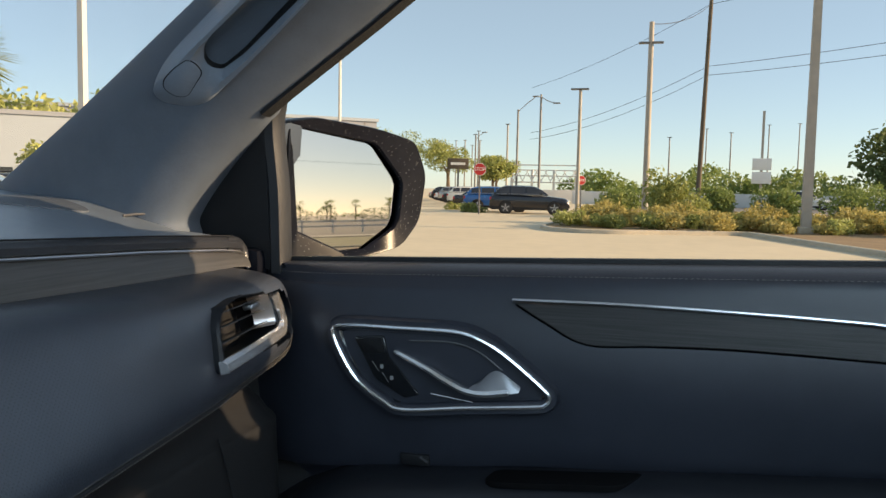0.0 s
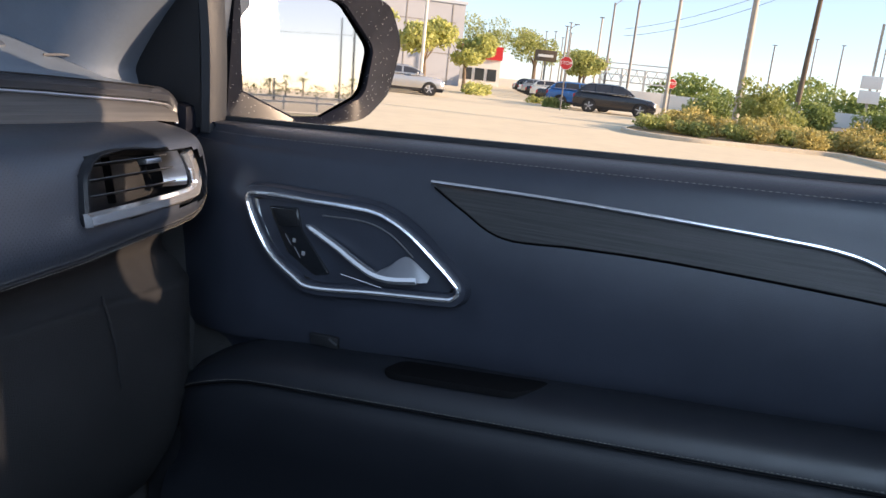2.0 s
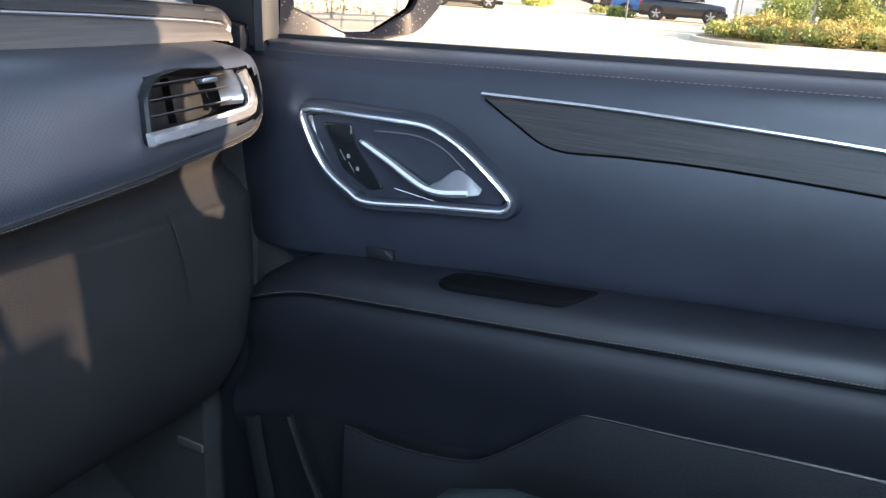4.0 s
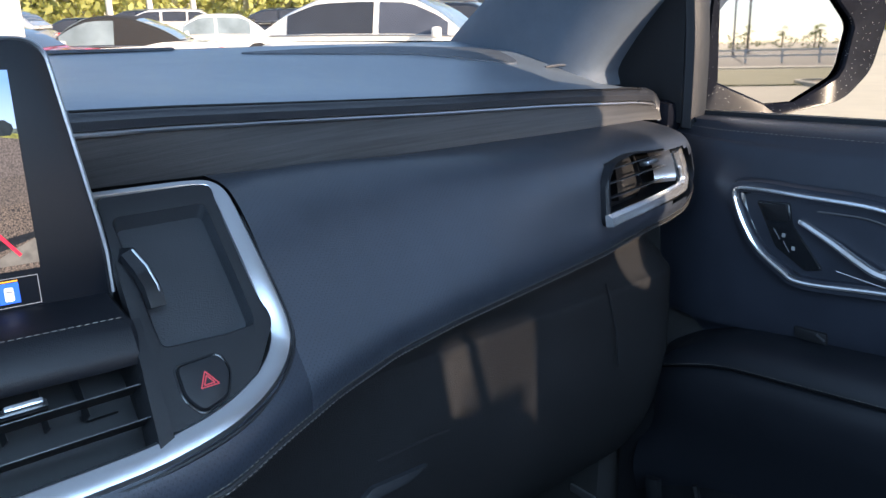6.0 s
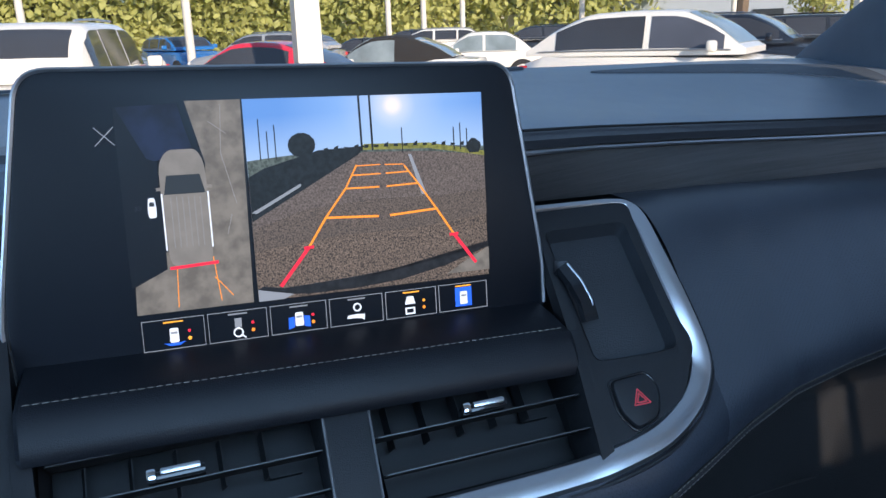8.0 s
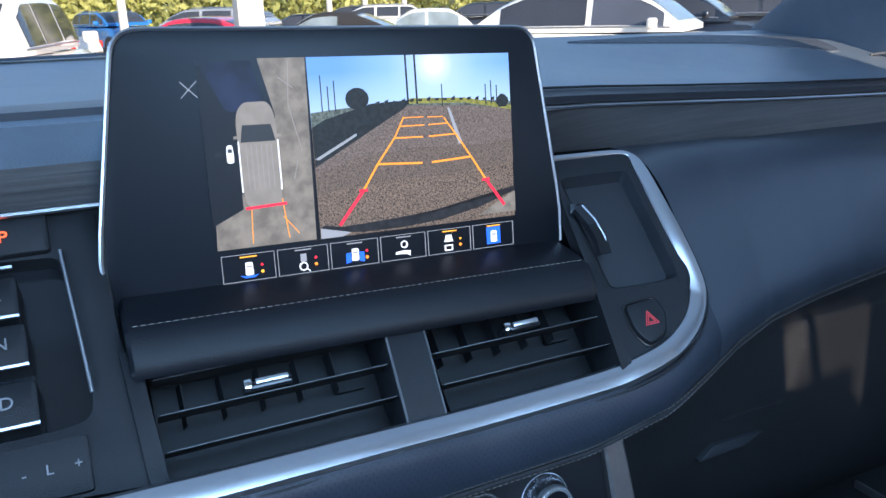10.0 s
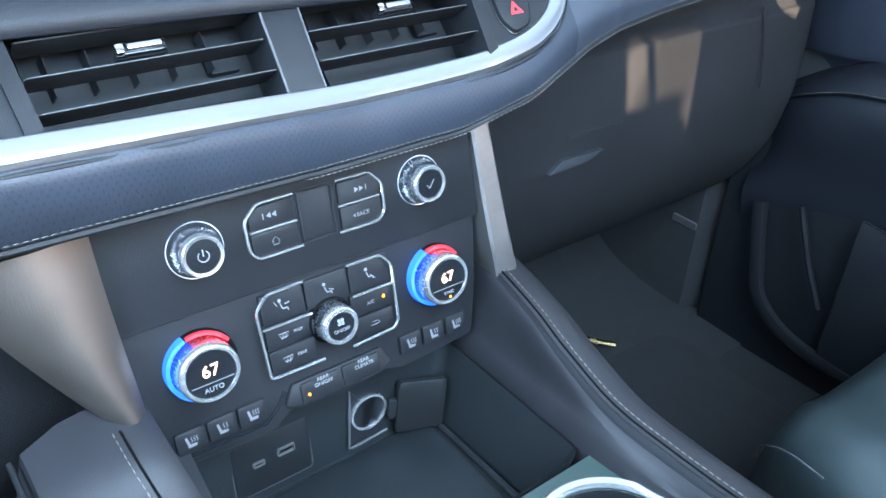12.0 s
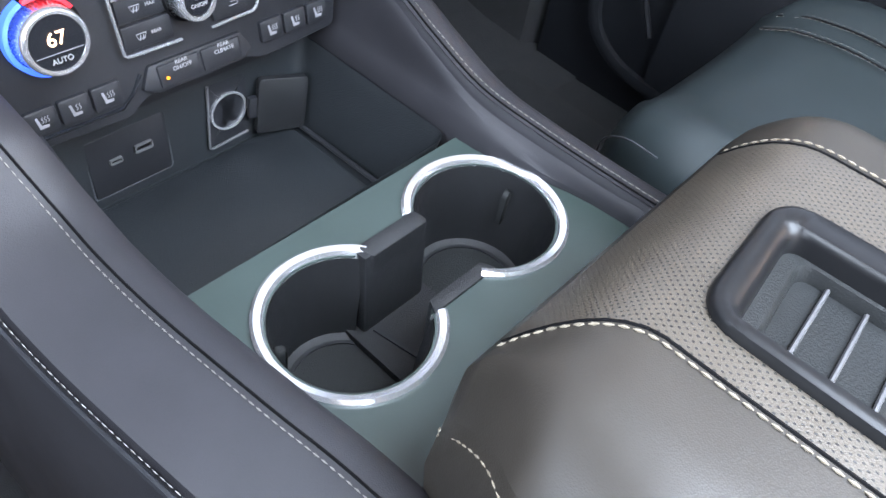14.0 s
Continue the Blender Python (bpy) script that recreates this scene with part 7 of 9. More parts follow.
cap_pts = round_poly([(-0.0408, 0.0300), (-0.0511, 0.0223), (-0.0526, 0.0053), (-0.0420, -0.0050), (0.0030, 0.0060), (0.0080, 0.0200), (0.0060, 0.0300), (-0.0155, 0.0325)], 0.008, 3)
part("handle_cap", prism(cap_pts, GRAB, 0.004, 0.0192, 0.0012), M["grab_plastic"], grab, "flush plastic handle cap")
part("cap_groove", tube([GRAB.at(*p, 0.0176) for p in scale_poly(cap_pts, 1.015)], 0.0009, 5, up=GRAB.n, closed=True), M["vent_dark"], grab)

# ---------------------------------------------------------------- the car's own shell
shell_white = M["white_paint_car"]
def wall(name, rows, thick, push, mat, label, cat):
    return solo(name, shell([[Vector(p) for p in r] for r in rows], thick, push), mat, label, cat, kind="structure")


floor_bm = box(1.9, 3.9, 0.06, pose(0, -0.75, 0.60), 0.01)
solo("car_floor", floor_bm, M["carpet"], "black carpeted car floor", "car floor", kind="structure")
bm = loft([smooth_path([(x, 1.28, 1.45), (x, 1.2, 1.1), (x, 1.05, 0.8), (x, 0.9, 0.66), (x, 0.6, 0.635)], 4) for x in (-0.95, 0.0, 0.95)])
solo("firewall", bm, M["carpet"], "black carpeted firewall under the dash", "firewall", kind="structure")
def roof_z(x, y):
    return 1.955 - 0.05 * max(0.0, (y + 0.2) / 0.56) ** 2 - 0.055 * abs(x / 0.86) ** 4 - 0.06 * max(0.0, (-2.2 - y) / 0.5) ** 2


for name, xa, xb, ya, yb in (("roof_front", -0.86, 0.86, 0.02, 0.36), ("roof_rear", -0.80, 0.80, -2.75, -1.15), ("roof_left", -0.86, -0.42, -1.15, 0.02), ("roof_right", 0.42, 0.86, -1.15, 0.02)):
    rows = [[(xa + (xb - xa) * i / 8, ya + (yb - ya) * j / 6, roof_z(xa + (xb - xa) * i / 8, ya + (yb - ya) * j / 6)) for i in range(9)] for j in range(7)]
    solo(name, shell(rows, 0.03, (0, 0, 1)), M["headliner"], "cloth headliner under the roof", "roof", kind="structure")
# Unseen roof glass, added to close the opening above the fill lamp.
M["roof_glass"] = pane_glass("dark roof glass", (0.05, 0.055, 0.06))
rows = [[(-0.43 + 0.86 * i / 4, 0.03 - 1.19 * j / 4, 1.975) for i in range(5)] for j in range(5)]
solo("added_glass_roof", shell(rows, 0.006, (0, 0, 1)), M["roof_glass"], "added dark glass panel over the roof fill lamp", "glass roof", kind="structure")
for s, name in ((-1, "driver_side_wall"), (1, "rear_door_wall")):
    y0 = 0.74 if s < 0 else -0.98
    rows = [[(s * 0.93, y, 0.62), (s * 0.93, y, 1.2), (s * 0.94, y, 1.44 - 0.036 * (y - 0.3) if y > -1.2 else 1.47)] for y in (y0, -1.2, -2.0, -2.75)]
    solo(name, shell(rows, 0.08, (s, 0, 0)), M["soft_plastic"], "dark inner side of the car body", "car wall", kind="structure")
for s in (-1, 1):
    for y, w, nm, xi in ((-1.83, 0.12, "c_pillar", 0.91), (-2.62, 0.25, "d_pillar", 0.87)):
        rows = [[(s * (x + 0.012), y - w / 2, z), (s * x, y, z), (s * (x + 0.012), y + w / 2, z)] for x, z in ((xi, 1.36), (xi, 1.57), (xi - 0.02, 1.93))]
        solo(nm, shell(rows, 0.985 - xi, (s, 0, 0)), M["pillar_cloth"], "grey-black inner pillar trim", "pillar", kind="structure")
    # Unseen pillar; its outer edge leans out to trim the sun patches.
    secs = []
    for z, xi, xo in ((0.66, 0.83, 0.97), (1.10, 0.80, 0.97), (1.30, 0.778, 0.97), (1.36, 0.772, 0.97), (1.488, 0.768, 0.965), (1.505, 0.768, 0.925), (1.60, 0.766, 0.94), (1.74, 0.762, 0.975), (1.93, 0.75, 0.98)):
        secs.append([(s * (xi + 0.01), -0.35, z), (s * xi, -0.33, z), (s * xi, -0.23, z), (s * (xi + 0.012), -0.20, z), (s * xo, -0.20, z), (s * xo, -0.35, z)])
    solo("b_pillar_blocker", loft(secs, True, True), M["soft_plastic"], "unseen black pillar shaped to block the sun", "pillar", kind="structure")
    rows = [[(s * 0.915, y, 1.44), (s * 0.905, y, 1.68), (s * 0.875, y, 1.92)] for y in (-0.36, -0.95, -1.78)]
    solo("rear_door_glass", shell(rows, 0.004, (s, 0, 0)), M["privacy_glass"], "dark tinted rear door glass", "window", kind="structure")
    solo("kick_panel", shell([[(s * x, y, 0.60), (s * x, y, 1.1), (s * (x + 0.01), y, 1.40)] for x, y in ((0.965, 0.48), (0.96, 0.68), (0.90, 0.74), (0.90, 1.0), (0.90, 1.3))], 0.05, (s, 0, 0)), M["carpet"], "black footwell side panel", "car wall", kind="structure")
rows = [[(-0.905, 1.12, 1.505), (-0.905, 0.80, 1.47)], [(-0.80, 0.689, 1.756), (-0.905, 0.51, 1.742)], [(-0.72, 0.38, 1.915), (-0.86, 0.20, 1.90)]]
solo("driver_pillar", shell(rows, 0.06, (-1, 0.3, 0)), M["pillar_cloth"], "grey-black driver side pillar trim", "pillar", kind="structure")
solo("tailgate", shell([[(-0.9, -2.76, 0.62), (-0.9, -2.78, 1.42)], [(0.9, -2.76, 0.62), (0.9, -2.78, 1.42)]], 0.08, (0, -1, 0)), M["soft_plastic"], "dark inner side of the tailgate", "car wall", kind="structure")
# unseen cloth-covered header over the rear side windows, shaped to limit the sun patch
for s in (-1, 1):
    rows = [[(s * x, y, z), (s * (x + 0.012), y, z + 0.02), (s * (x + 0.03), y, z + 0.15)] for x, y, z in ((0.90, -0.37, 1.765), (0.90, -0.80, 1.768), (0.888, -1.00, 1.775), (0.876, -1.12, 1.80), (0.855, -1.31, 1.86), (0.818, -1.45, 1.905), (0.80, -1.60, 1.935))]
    solo("header_blocker", shell(rows, 0.012, (s, 0, 0)), M["headliner"], "unseen pale cloth header that limits the sunlight", "trim", kind="structure")
# painted outside of the car: flanks, bonnet, front end, roof skin and wheels
for sd in (-1, 1):
    rows = [[(sd * 1.03, y, 0.45), (sd * 1.06, y, 0.9), (sd * 1.055, y, 1.25), (sd * 1.03, y, 1.44 - 0.036 * (max(y, -1.2) - 0.3))] for y in (1.2, 0.5, -0.5, -1.5, -2.5, -2.8)]
    solo("body_flank", shell(rows, 0.02, (-sd, 0, 0)), shell_white, "white painted flank of the car", "car body", kind="structure")
    rows = [[(sd * 1.03, y, zb), (sd * 1.06, y, 0.95), (sd * (1.04 - 0.05 * k), y, 1.22 - 0.05 * k), (sd * 0.95, y, zt)] for y, zb, zt, k in ((1.2, 0.45, 1.43, 0), (1.35, 0.62, 1.44, 0), (1.6, 0.86, 1.425, 0), (1.9, 0.86, 1.385, 0.3), (2.2, 0.6, 1.33, 0.6), (2.5, 0.5, 1.22, 1), (2.62, 0.5, 1.05, 1.6))]
    solo("front_wing", shell(rows, 0.02, (-sd, 0, 0)), shell_white, "white painted front wing of the car", "car body", kind="structure")
rows = [[(x, 1.34 - 0.10 * x * x, 1.45), (x, 1.6, 1.43), (x, 2.1, 1.36), (x, 2.55, 1.22), (x, 2.62, 1.05)] for x in (-0.95, -0.5, 0.0, 0.5, 0.95)]
solo("bonnet", shell(rows, 0.02, (0, 0, -1)), shell_white, "white painted bonnet ahead of the windscreen", "car body", kind="structure")
rows = [[(x, 2.60, 1.06), (x, 2.66 - 0.05 * x * x, 0.9), (x, 2.68 - 0.05 * x * x, 0.6), (x, 2.6, 0.42)] for x in (-1.0, -0.5, 0.0, 0.5, 1.0)]
solo("front_end", shell(rows, 0.03, (0, -1, 0)), M["soft_plastic"], "dark front end of the car", "car body", kind="structure")
rows = [[(-0.9, -2.88, z), (0.9, -2.88, z)] for z in (0.45, 0.9, 1.43)]
solo("tailgate_skin", shell(rows, 0.02, (0, 1, 0)), shell_white, "white painted tailgate of the car", "car body", kind="structure")
# windscreen and side glass
rows = []
for k in range(7):
    t = k / 6
    rows.append([(x * (1 - 0.16 * t), 1.275 - 0.19 * (x / 0.95) ** 2 - t * (0.90 - 0.08 * (x / 0.95) ** 2), 1.50 + 0.43 * t - 0.02 * abs(x / 0.95) ** 2) for x in (-0.92, -0.6, -0.3, 0.0, 0.3, 0.6, 0.92)])
ws = solo("windscreen", shell(rows, 0.004, (0, 0.3, 1)), M["window_glass"], "clear laminated windscreen", "windscreen", kind="structure")
ws.visible_shadow = False

# ---------------------------------------------------------------- seats
def seat(name, x0, x1, label):
    ob = thing(name, label, "car seat", "front seats")
    cx, hw = (x0 + x1) / 2, (x1 - x0) / 2
    secs = []
    for y, z, k in ((0.288, 0.955, 0.70), (0.280, 1.005, 0.80), (0.250, 1.038, 0.93), (0.19, 1.052, 0.99), (0.10, 1.055, 1.0), (-0.05, 1.04, 1.0), (-0.22, 1.02, 1.0), (-0.32, 1.02, 1.0)):
        w = hw * k
        secs.append(smooth_path([(cx - w, y, z - 0.20), (cx - w - 0.004, y, z - 0.06), (cx - w + 0.012, y, z - 0.012), (cx - w + 0.05, y, z + 0.004), (cx - w * 0.52, y, z - 0.008), (cx, y, z - 0.012), (cx + w * 0.52, y, z - 0.008), (cx + w - 0.05, y, z + 0.004), (cx + w - 0.012, y, z - 0.012), (cx + w + 0.004, y, z - 0.06), (cx + w, y, z - 0.20)], 3))
    part("cushion", loft(secs), M["seat_leather"], ob, "black leather cushion")
    part("cushion_front", shell([[(cx - hw * 0.7, 0.286, 0.957), (cx + hw * 0.7, 0.286, 0.957)], [(cx - hw * 0.7, 0.22, 0.62), (cx + hw * 0.7, 0.22, 0.62)]], 0.2, (0, -1, 0)), M["seat_leather"], ob)
    for s in (-1, 1):
        k = 0.55 if s * cx > 0 else -0.35
        q = smooth_path([(cx + s * hw * k, 0.262, 1.0235), (cx + s * hw * k, 0.21, 1.0425), (cx + s * hw * k * 0.96, 0.10, 1.0485), (cx + s * hw * k * 0.96, -0.2, 1.0165)], 6)
        part("seam", tube(q, 0.0014, 5), M["vent_dark"], ob)
        part("stitching", stitches([(x + s * 0.005, y, z + 0.001) for x, y, z in q], 0.0048, 0.0026, 0.00045), M["thread"], ob, "pale thread stitching")
        part("stitching", stitches([(x - s * 0.006, y, z + 0.001) for x, y, z in q], 0.0048, 0.0026, 0.00045), M["thread"], ob, "pale thread stitching")
    q = smooth_path([(cx - hw + 0.045, 0.283, 0.97), (cx - hw + 0.028, 0.272, 1.005), (cx - hw + 0.014, 0.245, 1.028), (cx - hw + 0.006, 0.21, 1.034)], 6)
    part("piping", tube(q, 0.0010, 6), M["slat_edge"], ob, "pale piping")
    bx = 0.51 if cx > 0 else -0.53
    secs = []
    for z, y, k in ((1.0, -0.30, 1.15), (1.1, -0.33, 1.28), (1.3, -0.385, 1.30), (1.37, -0.405, 1.28), (1.405, -0.415, 1.12), (1.445, -0.426, 1.10), (1.462, -0.431, 1.06), (1.488, -0.440, 0.76), (1.500, -0.444, 0.60), (1.60, -0.475, 0.57), (1.64, -0.485, 0.5)):
        w = hw * k
        secs.append([(bx - w, y - 0.06, z), (bx - w, y + 0.02, z), (bx - w * 0.7, y + 0.035, z), (bx, y + 0.015, z), (bx + w * 0.7, y + 0.035, z), (bx + w, y + 0.02, z), (bx + w, y - 0.06, z), (bx, y - 0.11, z)])
    part("backrest", loft(secs, True, True), M["seat_leather"], ob, "black leather backrest")
    part("headrest", box(0.22, 0.10, 0.18, pose(bx, -0.50, 1.76, -10, 0, 0), 0.04, 4), M["seat_leather"], ob)
    return ob


seat("passenger_seat", 0.295, 0.785, "black leather passenger seat with pale stitching and piping")
seat("driver_seat", -0.76, -0.30, "black leather driver seat beside the console")
# floor rail and trim in the passenger footwell; gold colour stands for sunlit glints
M["glint_gold"] = material("glint gold metal", (0.75, 0.56, 0.28), 0.25, 1.0, 0.1, 60)
bm = tube(smooth_path([(0.666, 0.898, 0.672), (0.648, 0.84, 0.664), (0.6415, 0.798, 0.660), (0.66, 0.75, 0.658), (0.690, 0.715, 0.656)], 5), 0.005, 6)
solo("floor_rail", bm, M["glint_gold"], "metal footwell rail coloured for sunlit glints", "rail")
solo("trim_plate", prism(rect(-0.026, -0.007, 0.026, 0.007, 0.003), Plane((0.899, 0.767, 0.815), (0, -1, 0), (0, 0, 1)), -0.002, 0.003, 0.001), M["rib_plastic"], "small grey plate on the footwell side panel", "trim")
mat_pts = round_poly([(0.27, 0.25), (0.80, 0.25), (0.82, 0.70), (0.27, 0.72)], 0.05)
solo("floor_mat", prism(mat_pts, Plane((0, 0, 0.632), (1, 0, 0), (0, 1, 0)), 0.0, 0.012, 0.004), M["carpet"], "black ribbed footwell floor mat", "floor mat")
# unseen belt strap from pillar to passenger's shoulder, placed across the sun's path
bm = sweep(smooth_path([(0.768, -0.30, 1.82), (0.70, -0.34, 1.74), (0.672, -0.36, 1.62), (0.678, -0.36, 1.55), (0.695, -0.36, 1.478), (0.72, -0.37, 1.40)], 4), [(-0.007, -0.001), (0.007, -0.001), (0.007, 0.001), (-0.007, 0.001)], up=(0, 1, 0))
solo("belt_blocker", bm, M["carpet"], "unseen black belt strap across the sun's path", "seat belt")

# ---------------------------------------------------------------- outside: ground
def speckled(name, a, b, scale, rough=0.9, bump=0.4):
    return material(name, b, rough, 0, 0.1, scale, bump, scale * 20, second=a)


M["paving"] = material("pale worn concrete paving", (0.58, 0.50, 0.36), 0.88, 0, 0.10, 1.5, 0.3, 60)
M["asphalt"] = speckled("grey road asphalt", (0.12, 0.115, 0.105), (0.19, 0.18, 0.165), 3.0)
M["kerb"] = material("pale concrete kerb", (0.5, 0.44, 0.35), 0.85, 0, 0.15, 6, 0.4, 80)
M["grass"] = speckled("dry green grass", (0.10, 0.12, 0.03), (0.22, 0.20, 0.06), 6.0)
M["soil"] = speckled("dry mulch", (0.16, 0.10, 0.05), (0.30, 0.21, 0.11), 8.0)
bm = bmesh.new()
bmesh.ops.create_grid(bm, x_segments=4, y_segments=4, size=1800)
solo("ground", bm, M["paving"], "pale sunlit concrete car park paving", "ground", kind="structure", smooth=False)
Z0 = Plane((0, 0, 0), (1, 0, 0), (0, 1, 0))
solo("road", prism([(62, -70), (90, -70), (330, 20), (330, 36), (150, 14), (72, 7)], Z0, -0.02, 0.006), M["asphalt"], "grey road beyond the planted island", "road", kind="structure", smooth=False)
solo("rear_road", prism([(-160, -150), (220, -150), (220, -50), (-160, -50)], Z0, -0.02, 0.006), M["asphalt"], "grey asphalt behind the car", "road", kind="structure", smooth=False)
solo("grass_strip", prism([(-120, -46), (160, -46), (160, -28), (-120, -28)], Z0, -0.02, 0.05), M["grass"], "yellow-green grass strip behind the car", "grass", kind="structure", smooth=False)
solo("rear_kerb", prism([(-120, -49.2), (160, -49.2), (160, -46.4), (-120, -46.4)], Z0, -0.02, 0.10), M["kerb"], "pale concrete kerb along the rear road", "kerb", kind="structure", smooth=False)
solo("grass_verge", prism([(-150, -192), (220, -192), (220, -150), (-150, -150)], Z0, -0.02, 0.05), M["grass"], "dry grass verge beyond the asphalt", "grass", kind="structure", smooth=False)
isle = [(30.4, 5.3, 1.2), (28.7, 4.3, 1.0), (28.4, 2.6, 1.5), (29.6, 0.2, 1.5), (30.6, -2.4, 0.8), (22.4, -4.9, 1.5), (9.0, -8.6, 1.0), (9.0, -30, 1), (60, -30, 1), (62, 3.0, 3.0), (46, 5.6, 2)]
isle_out = round_poly(isle, 1.0, 5)
bm = prism(scale_poly(isle_out, 0.985), Z0, 0.0, 0.11)
solo("planting_bed", bm, M["soil"], "mulched planting bed inside the kerb", "planting bed", kind="structure", smooth=False)
kp = [Vector((p[0], p[1], 0)) for p in isle_out]
solo("kerb", sweep(kp, [(-0.11, -0.02), (0.11, -0.02), (0.10, 0.13), (0.06, 0.155), (-0.08, 0.155), (-0.11, 0.14)], closed=True), M["kerb"], "pale concrete kerb round the island", "kerb", kind="structure")

# ---------------------------------------------------------------- plants
def leaf_mat(name, a, b):
    """Leaf blades: half of the light passes through them."""
    m = material(name, b, 0.65, 0, 0.1, 1.2, second=a)
    nt = m.node_tree
    p = nt.nodes["Principled BSDF"]
    t, mx = nt.nodes.new("ShaderNodeBsdfTranslucent"), nt.nodes.new("ShaderNodeMixShader")
    nt.links.new(p.inputs["Base Color"].links[0].from_socket, t.inputs["Color"])
    mx.inputs[0].default_value = 0.4
    nt.links.new(p.outputs[0], mx.inputs[1])
    nt.links.new(t.outputs[0], mx.inputs[2])
    nt.links.new(mx.outputs[0], nt.nodes["Material Output"].inputs[0])
    return m


M["leaf_green"] = leaf_mat("mid green leaves", (0.14, 0.19, 0.055), (0.32, 0.40, 0.13))
M["leaf_dark"] = leaf_mat("dark green leaves", (0.06, 0.09, 0.03), (0.15, 0.19, 0.065))
M["leaf_olive"] = leaf_mat("olive leaves", (0.20, 0.23, 0.065), (0.42, 0.45, 0.16))
M["leaf_gold"] = leaf_mat("golden dry leaves", (0.33, 0.28, 0.09), (0.60, 0.52, 0.21))
M["leaf_yellow"] = leaf_mat("yellow-green leaves", (0.33, 0.36, 0.11), (0.60, 0.60, 0.22))
M["bark"] = material("grey bark", (0.16, 0.12, 0.085), 0.9, 0, 0.3, 12, 0.6, 60)
rng = np.random.default_rng(7)


def leaves(lobes, count, size, flat_k=1.0):
    """Leaf blades spread through ellipsoid lobes (x, y, z, rx, ry, rz), densest near their skins."""
    L = np.array(lobes, float)
    vol = L[:, 3] * L[:, 4] * L[:, 5]
    pick = rng.choice(len(L), count, p=vol ** 0.7 / (vol ** 0.7).sum())
    d = rng.normal(size=(count, 3))
    d /= np.linalg.norm(d, axis=1)[:, None]
    r = rng.uniform(0.25, 1.0, count) ** 0.45 * rng.uniform(0.85, 1.12, count)
    c = L[pick, :3] + d * r[:, None] * L[pick, 3:]
    a = rng.normal(size=(count, 3))
    a /= np.linalg.norm(a, axis=1)[:, None]
    b = np.cross(a, rng.normal(size=(count, 3)))
    b /= np.linalg.norm(b, axis=1)[:, None]
    s = size * rng.uniform(0.6, 1.4, count)[:, None]
    v = np.stack([c - a * s, c + b * s * 0.55, c + a * s, c - b * s * 0.55], axis=1).reshape(-1, 3)
    v[:, 2] = np.maximum(v[:, 2], 0.0)
    f = np.arange(count * 4).reshape(-1, 4)
    me = bpy.data.meshes.new("leaves")
    me.from_pydata(v.tolist(), [], f.tolist())
    return me


def crown(name, lobes, count, size, mat, parent=None, label=""):
    me = leaves(lobes, count, size)
    me.materials.append(mat)
    ob = new(name, me)
    if parent is not None:
        ob.parent = parent
    return tagged(ob, label=label)


def lobes_round(x, y, z, r, h, n):
    out = []
    for i in range(n):
        a = rng.uniform(0, 2 * math.pi)
        q = r * rng.uniform(0.1, 0.75)
        k = rng.uniform(0.35, 0.6)
        out.append((x + q * math.cos(a), y + q * math.sin(a), z + h * rng.uniform(-0.4, 0.45), r * k, r * k, h * k * 0.8))
    return out


def tree(x, y, h, r, leaf, count=1400, size=0.22, label="leafy roadside tree with an uneven crown", group="roadside trees"):
    ob = thing("tree", label, "tree", group, at=(0, 0, 0))
    bm = tube(smooth_path([(x, y, -0.05), (x + 0.1, y, h * 0.25), (x - 0.05, y + 0.1, h * 0.6)], 4), h * 0.03, 8, up=(0, 1, 0), scale=[1.3 - 0.09 * i for i in range(9)])
    for i in range(5):
        a = i * 1.3 + x
        tube(smooth_path([(x, y, h * (0.3 + 0.05 * i)), (x + r * 0.3 * math.cos(a), y + r * 0.3 * math.sin(a), h * 0.55), (x + r * 0.6 * math.cos(a), y + r * 0.6 * math.sin(a), h * 0.75)], 3), h * 0.012, 6, up=(0, 0.3, 1), bm=bm, scale=[1 - 0.1 * i for i in range(7)])
    part("trunk", bm, M["bark"], ob, "grey bark")
    crown("crown", lobes_round(x, y, h * 0.66, r, h * 0.36, 9), count, size, leaf, ob, "crown of small leaves")
    return ob


def bush(x, y, z0, rx, ry, h, leaf, count, size, label, square=False):
    n = 7
    lobes = []
    for i in range(n):
        if square:
            lobes.append((x + rx * rng.uniform(-0.55, 0.55), y + ry * rng.uniform(-0.55, 0.55), z0 + h * rng.uniform(0.3, 0.62), rx * 0.5, ry * 0.5, h * 0.38))
        else:
            lobes.append((x + rx * rng.uniform(-0.6, 0.6), y + ry * rng.uniform(-0.6, 0.6), z0 + h * rng.uniform(0.22, 0.6), rx * rng.uniform(0.35, 0.55), ry * rng.uniform(0.35, 0.55), h * rng.uniform(0.25, 0.42)))
    ob = crown("bush", lobes, count, size, leaf)
    return tagged(ob, label, "bush", "bushes on the island")


# low golden planting along the kerb, taller bushes behind it
for i in range(24):
    t = i / 23
    x, y = 30.6 + 1.4 * math.sin(i * 1.7) + 0.8, 4.4 - 13.0 * t
    bush(x + 0.8, y, 0.1, 1.0, 0.75, 0.75 + 0.25 * math.sin(i * 2.1), M["leaf_gold"] if i % 3 else M["leaf_olive"], 1000, 0.065, "low golden shrub behind the kerb")
for i in range(20):
    x, y = 33.8 + 0.9 * math.sin(i * 2.3), 4.0 - 0.68 * i
    bush(x, y, 0.1, 1.0, 0.8, 0.95 + 0.3 * math.sin(i * 1.3), M["leaf_gold"], 900, 0.075, "dry golden grass-like shrub")
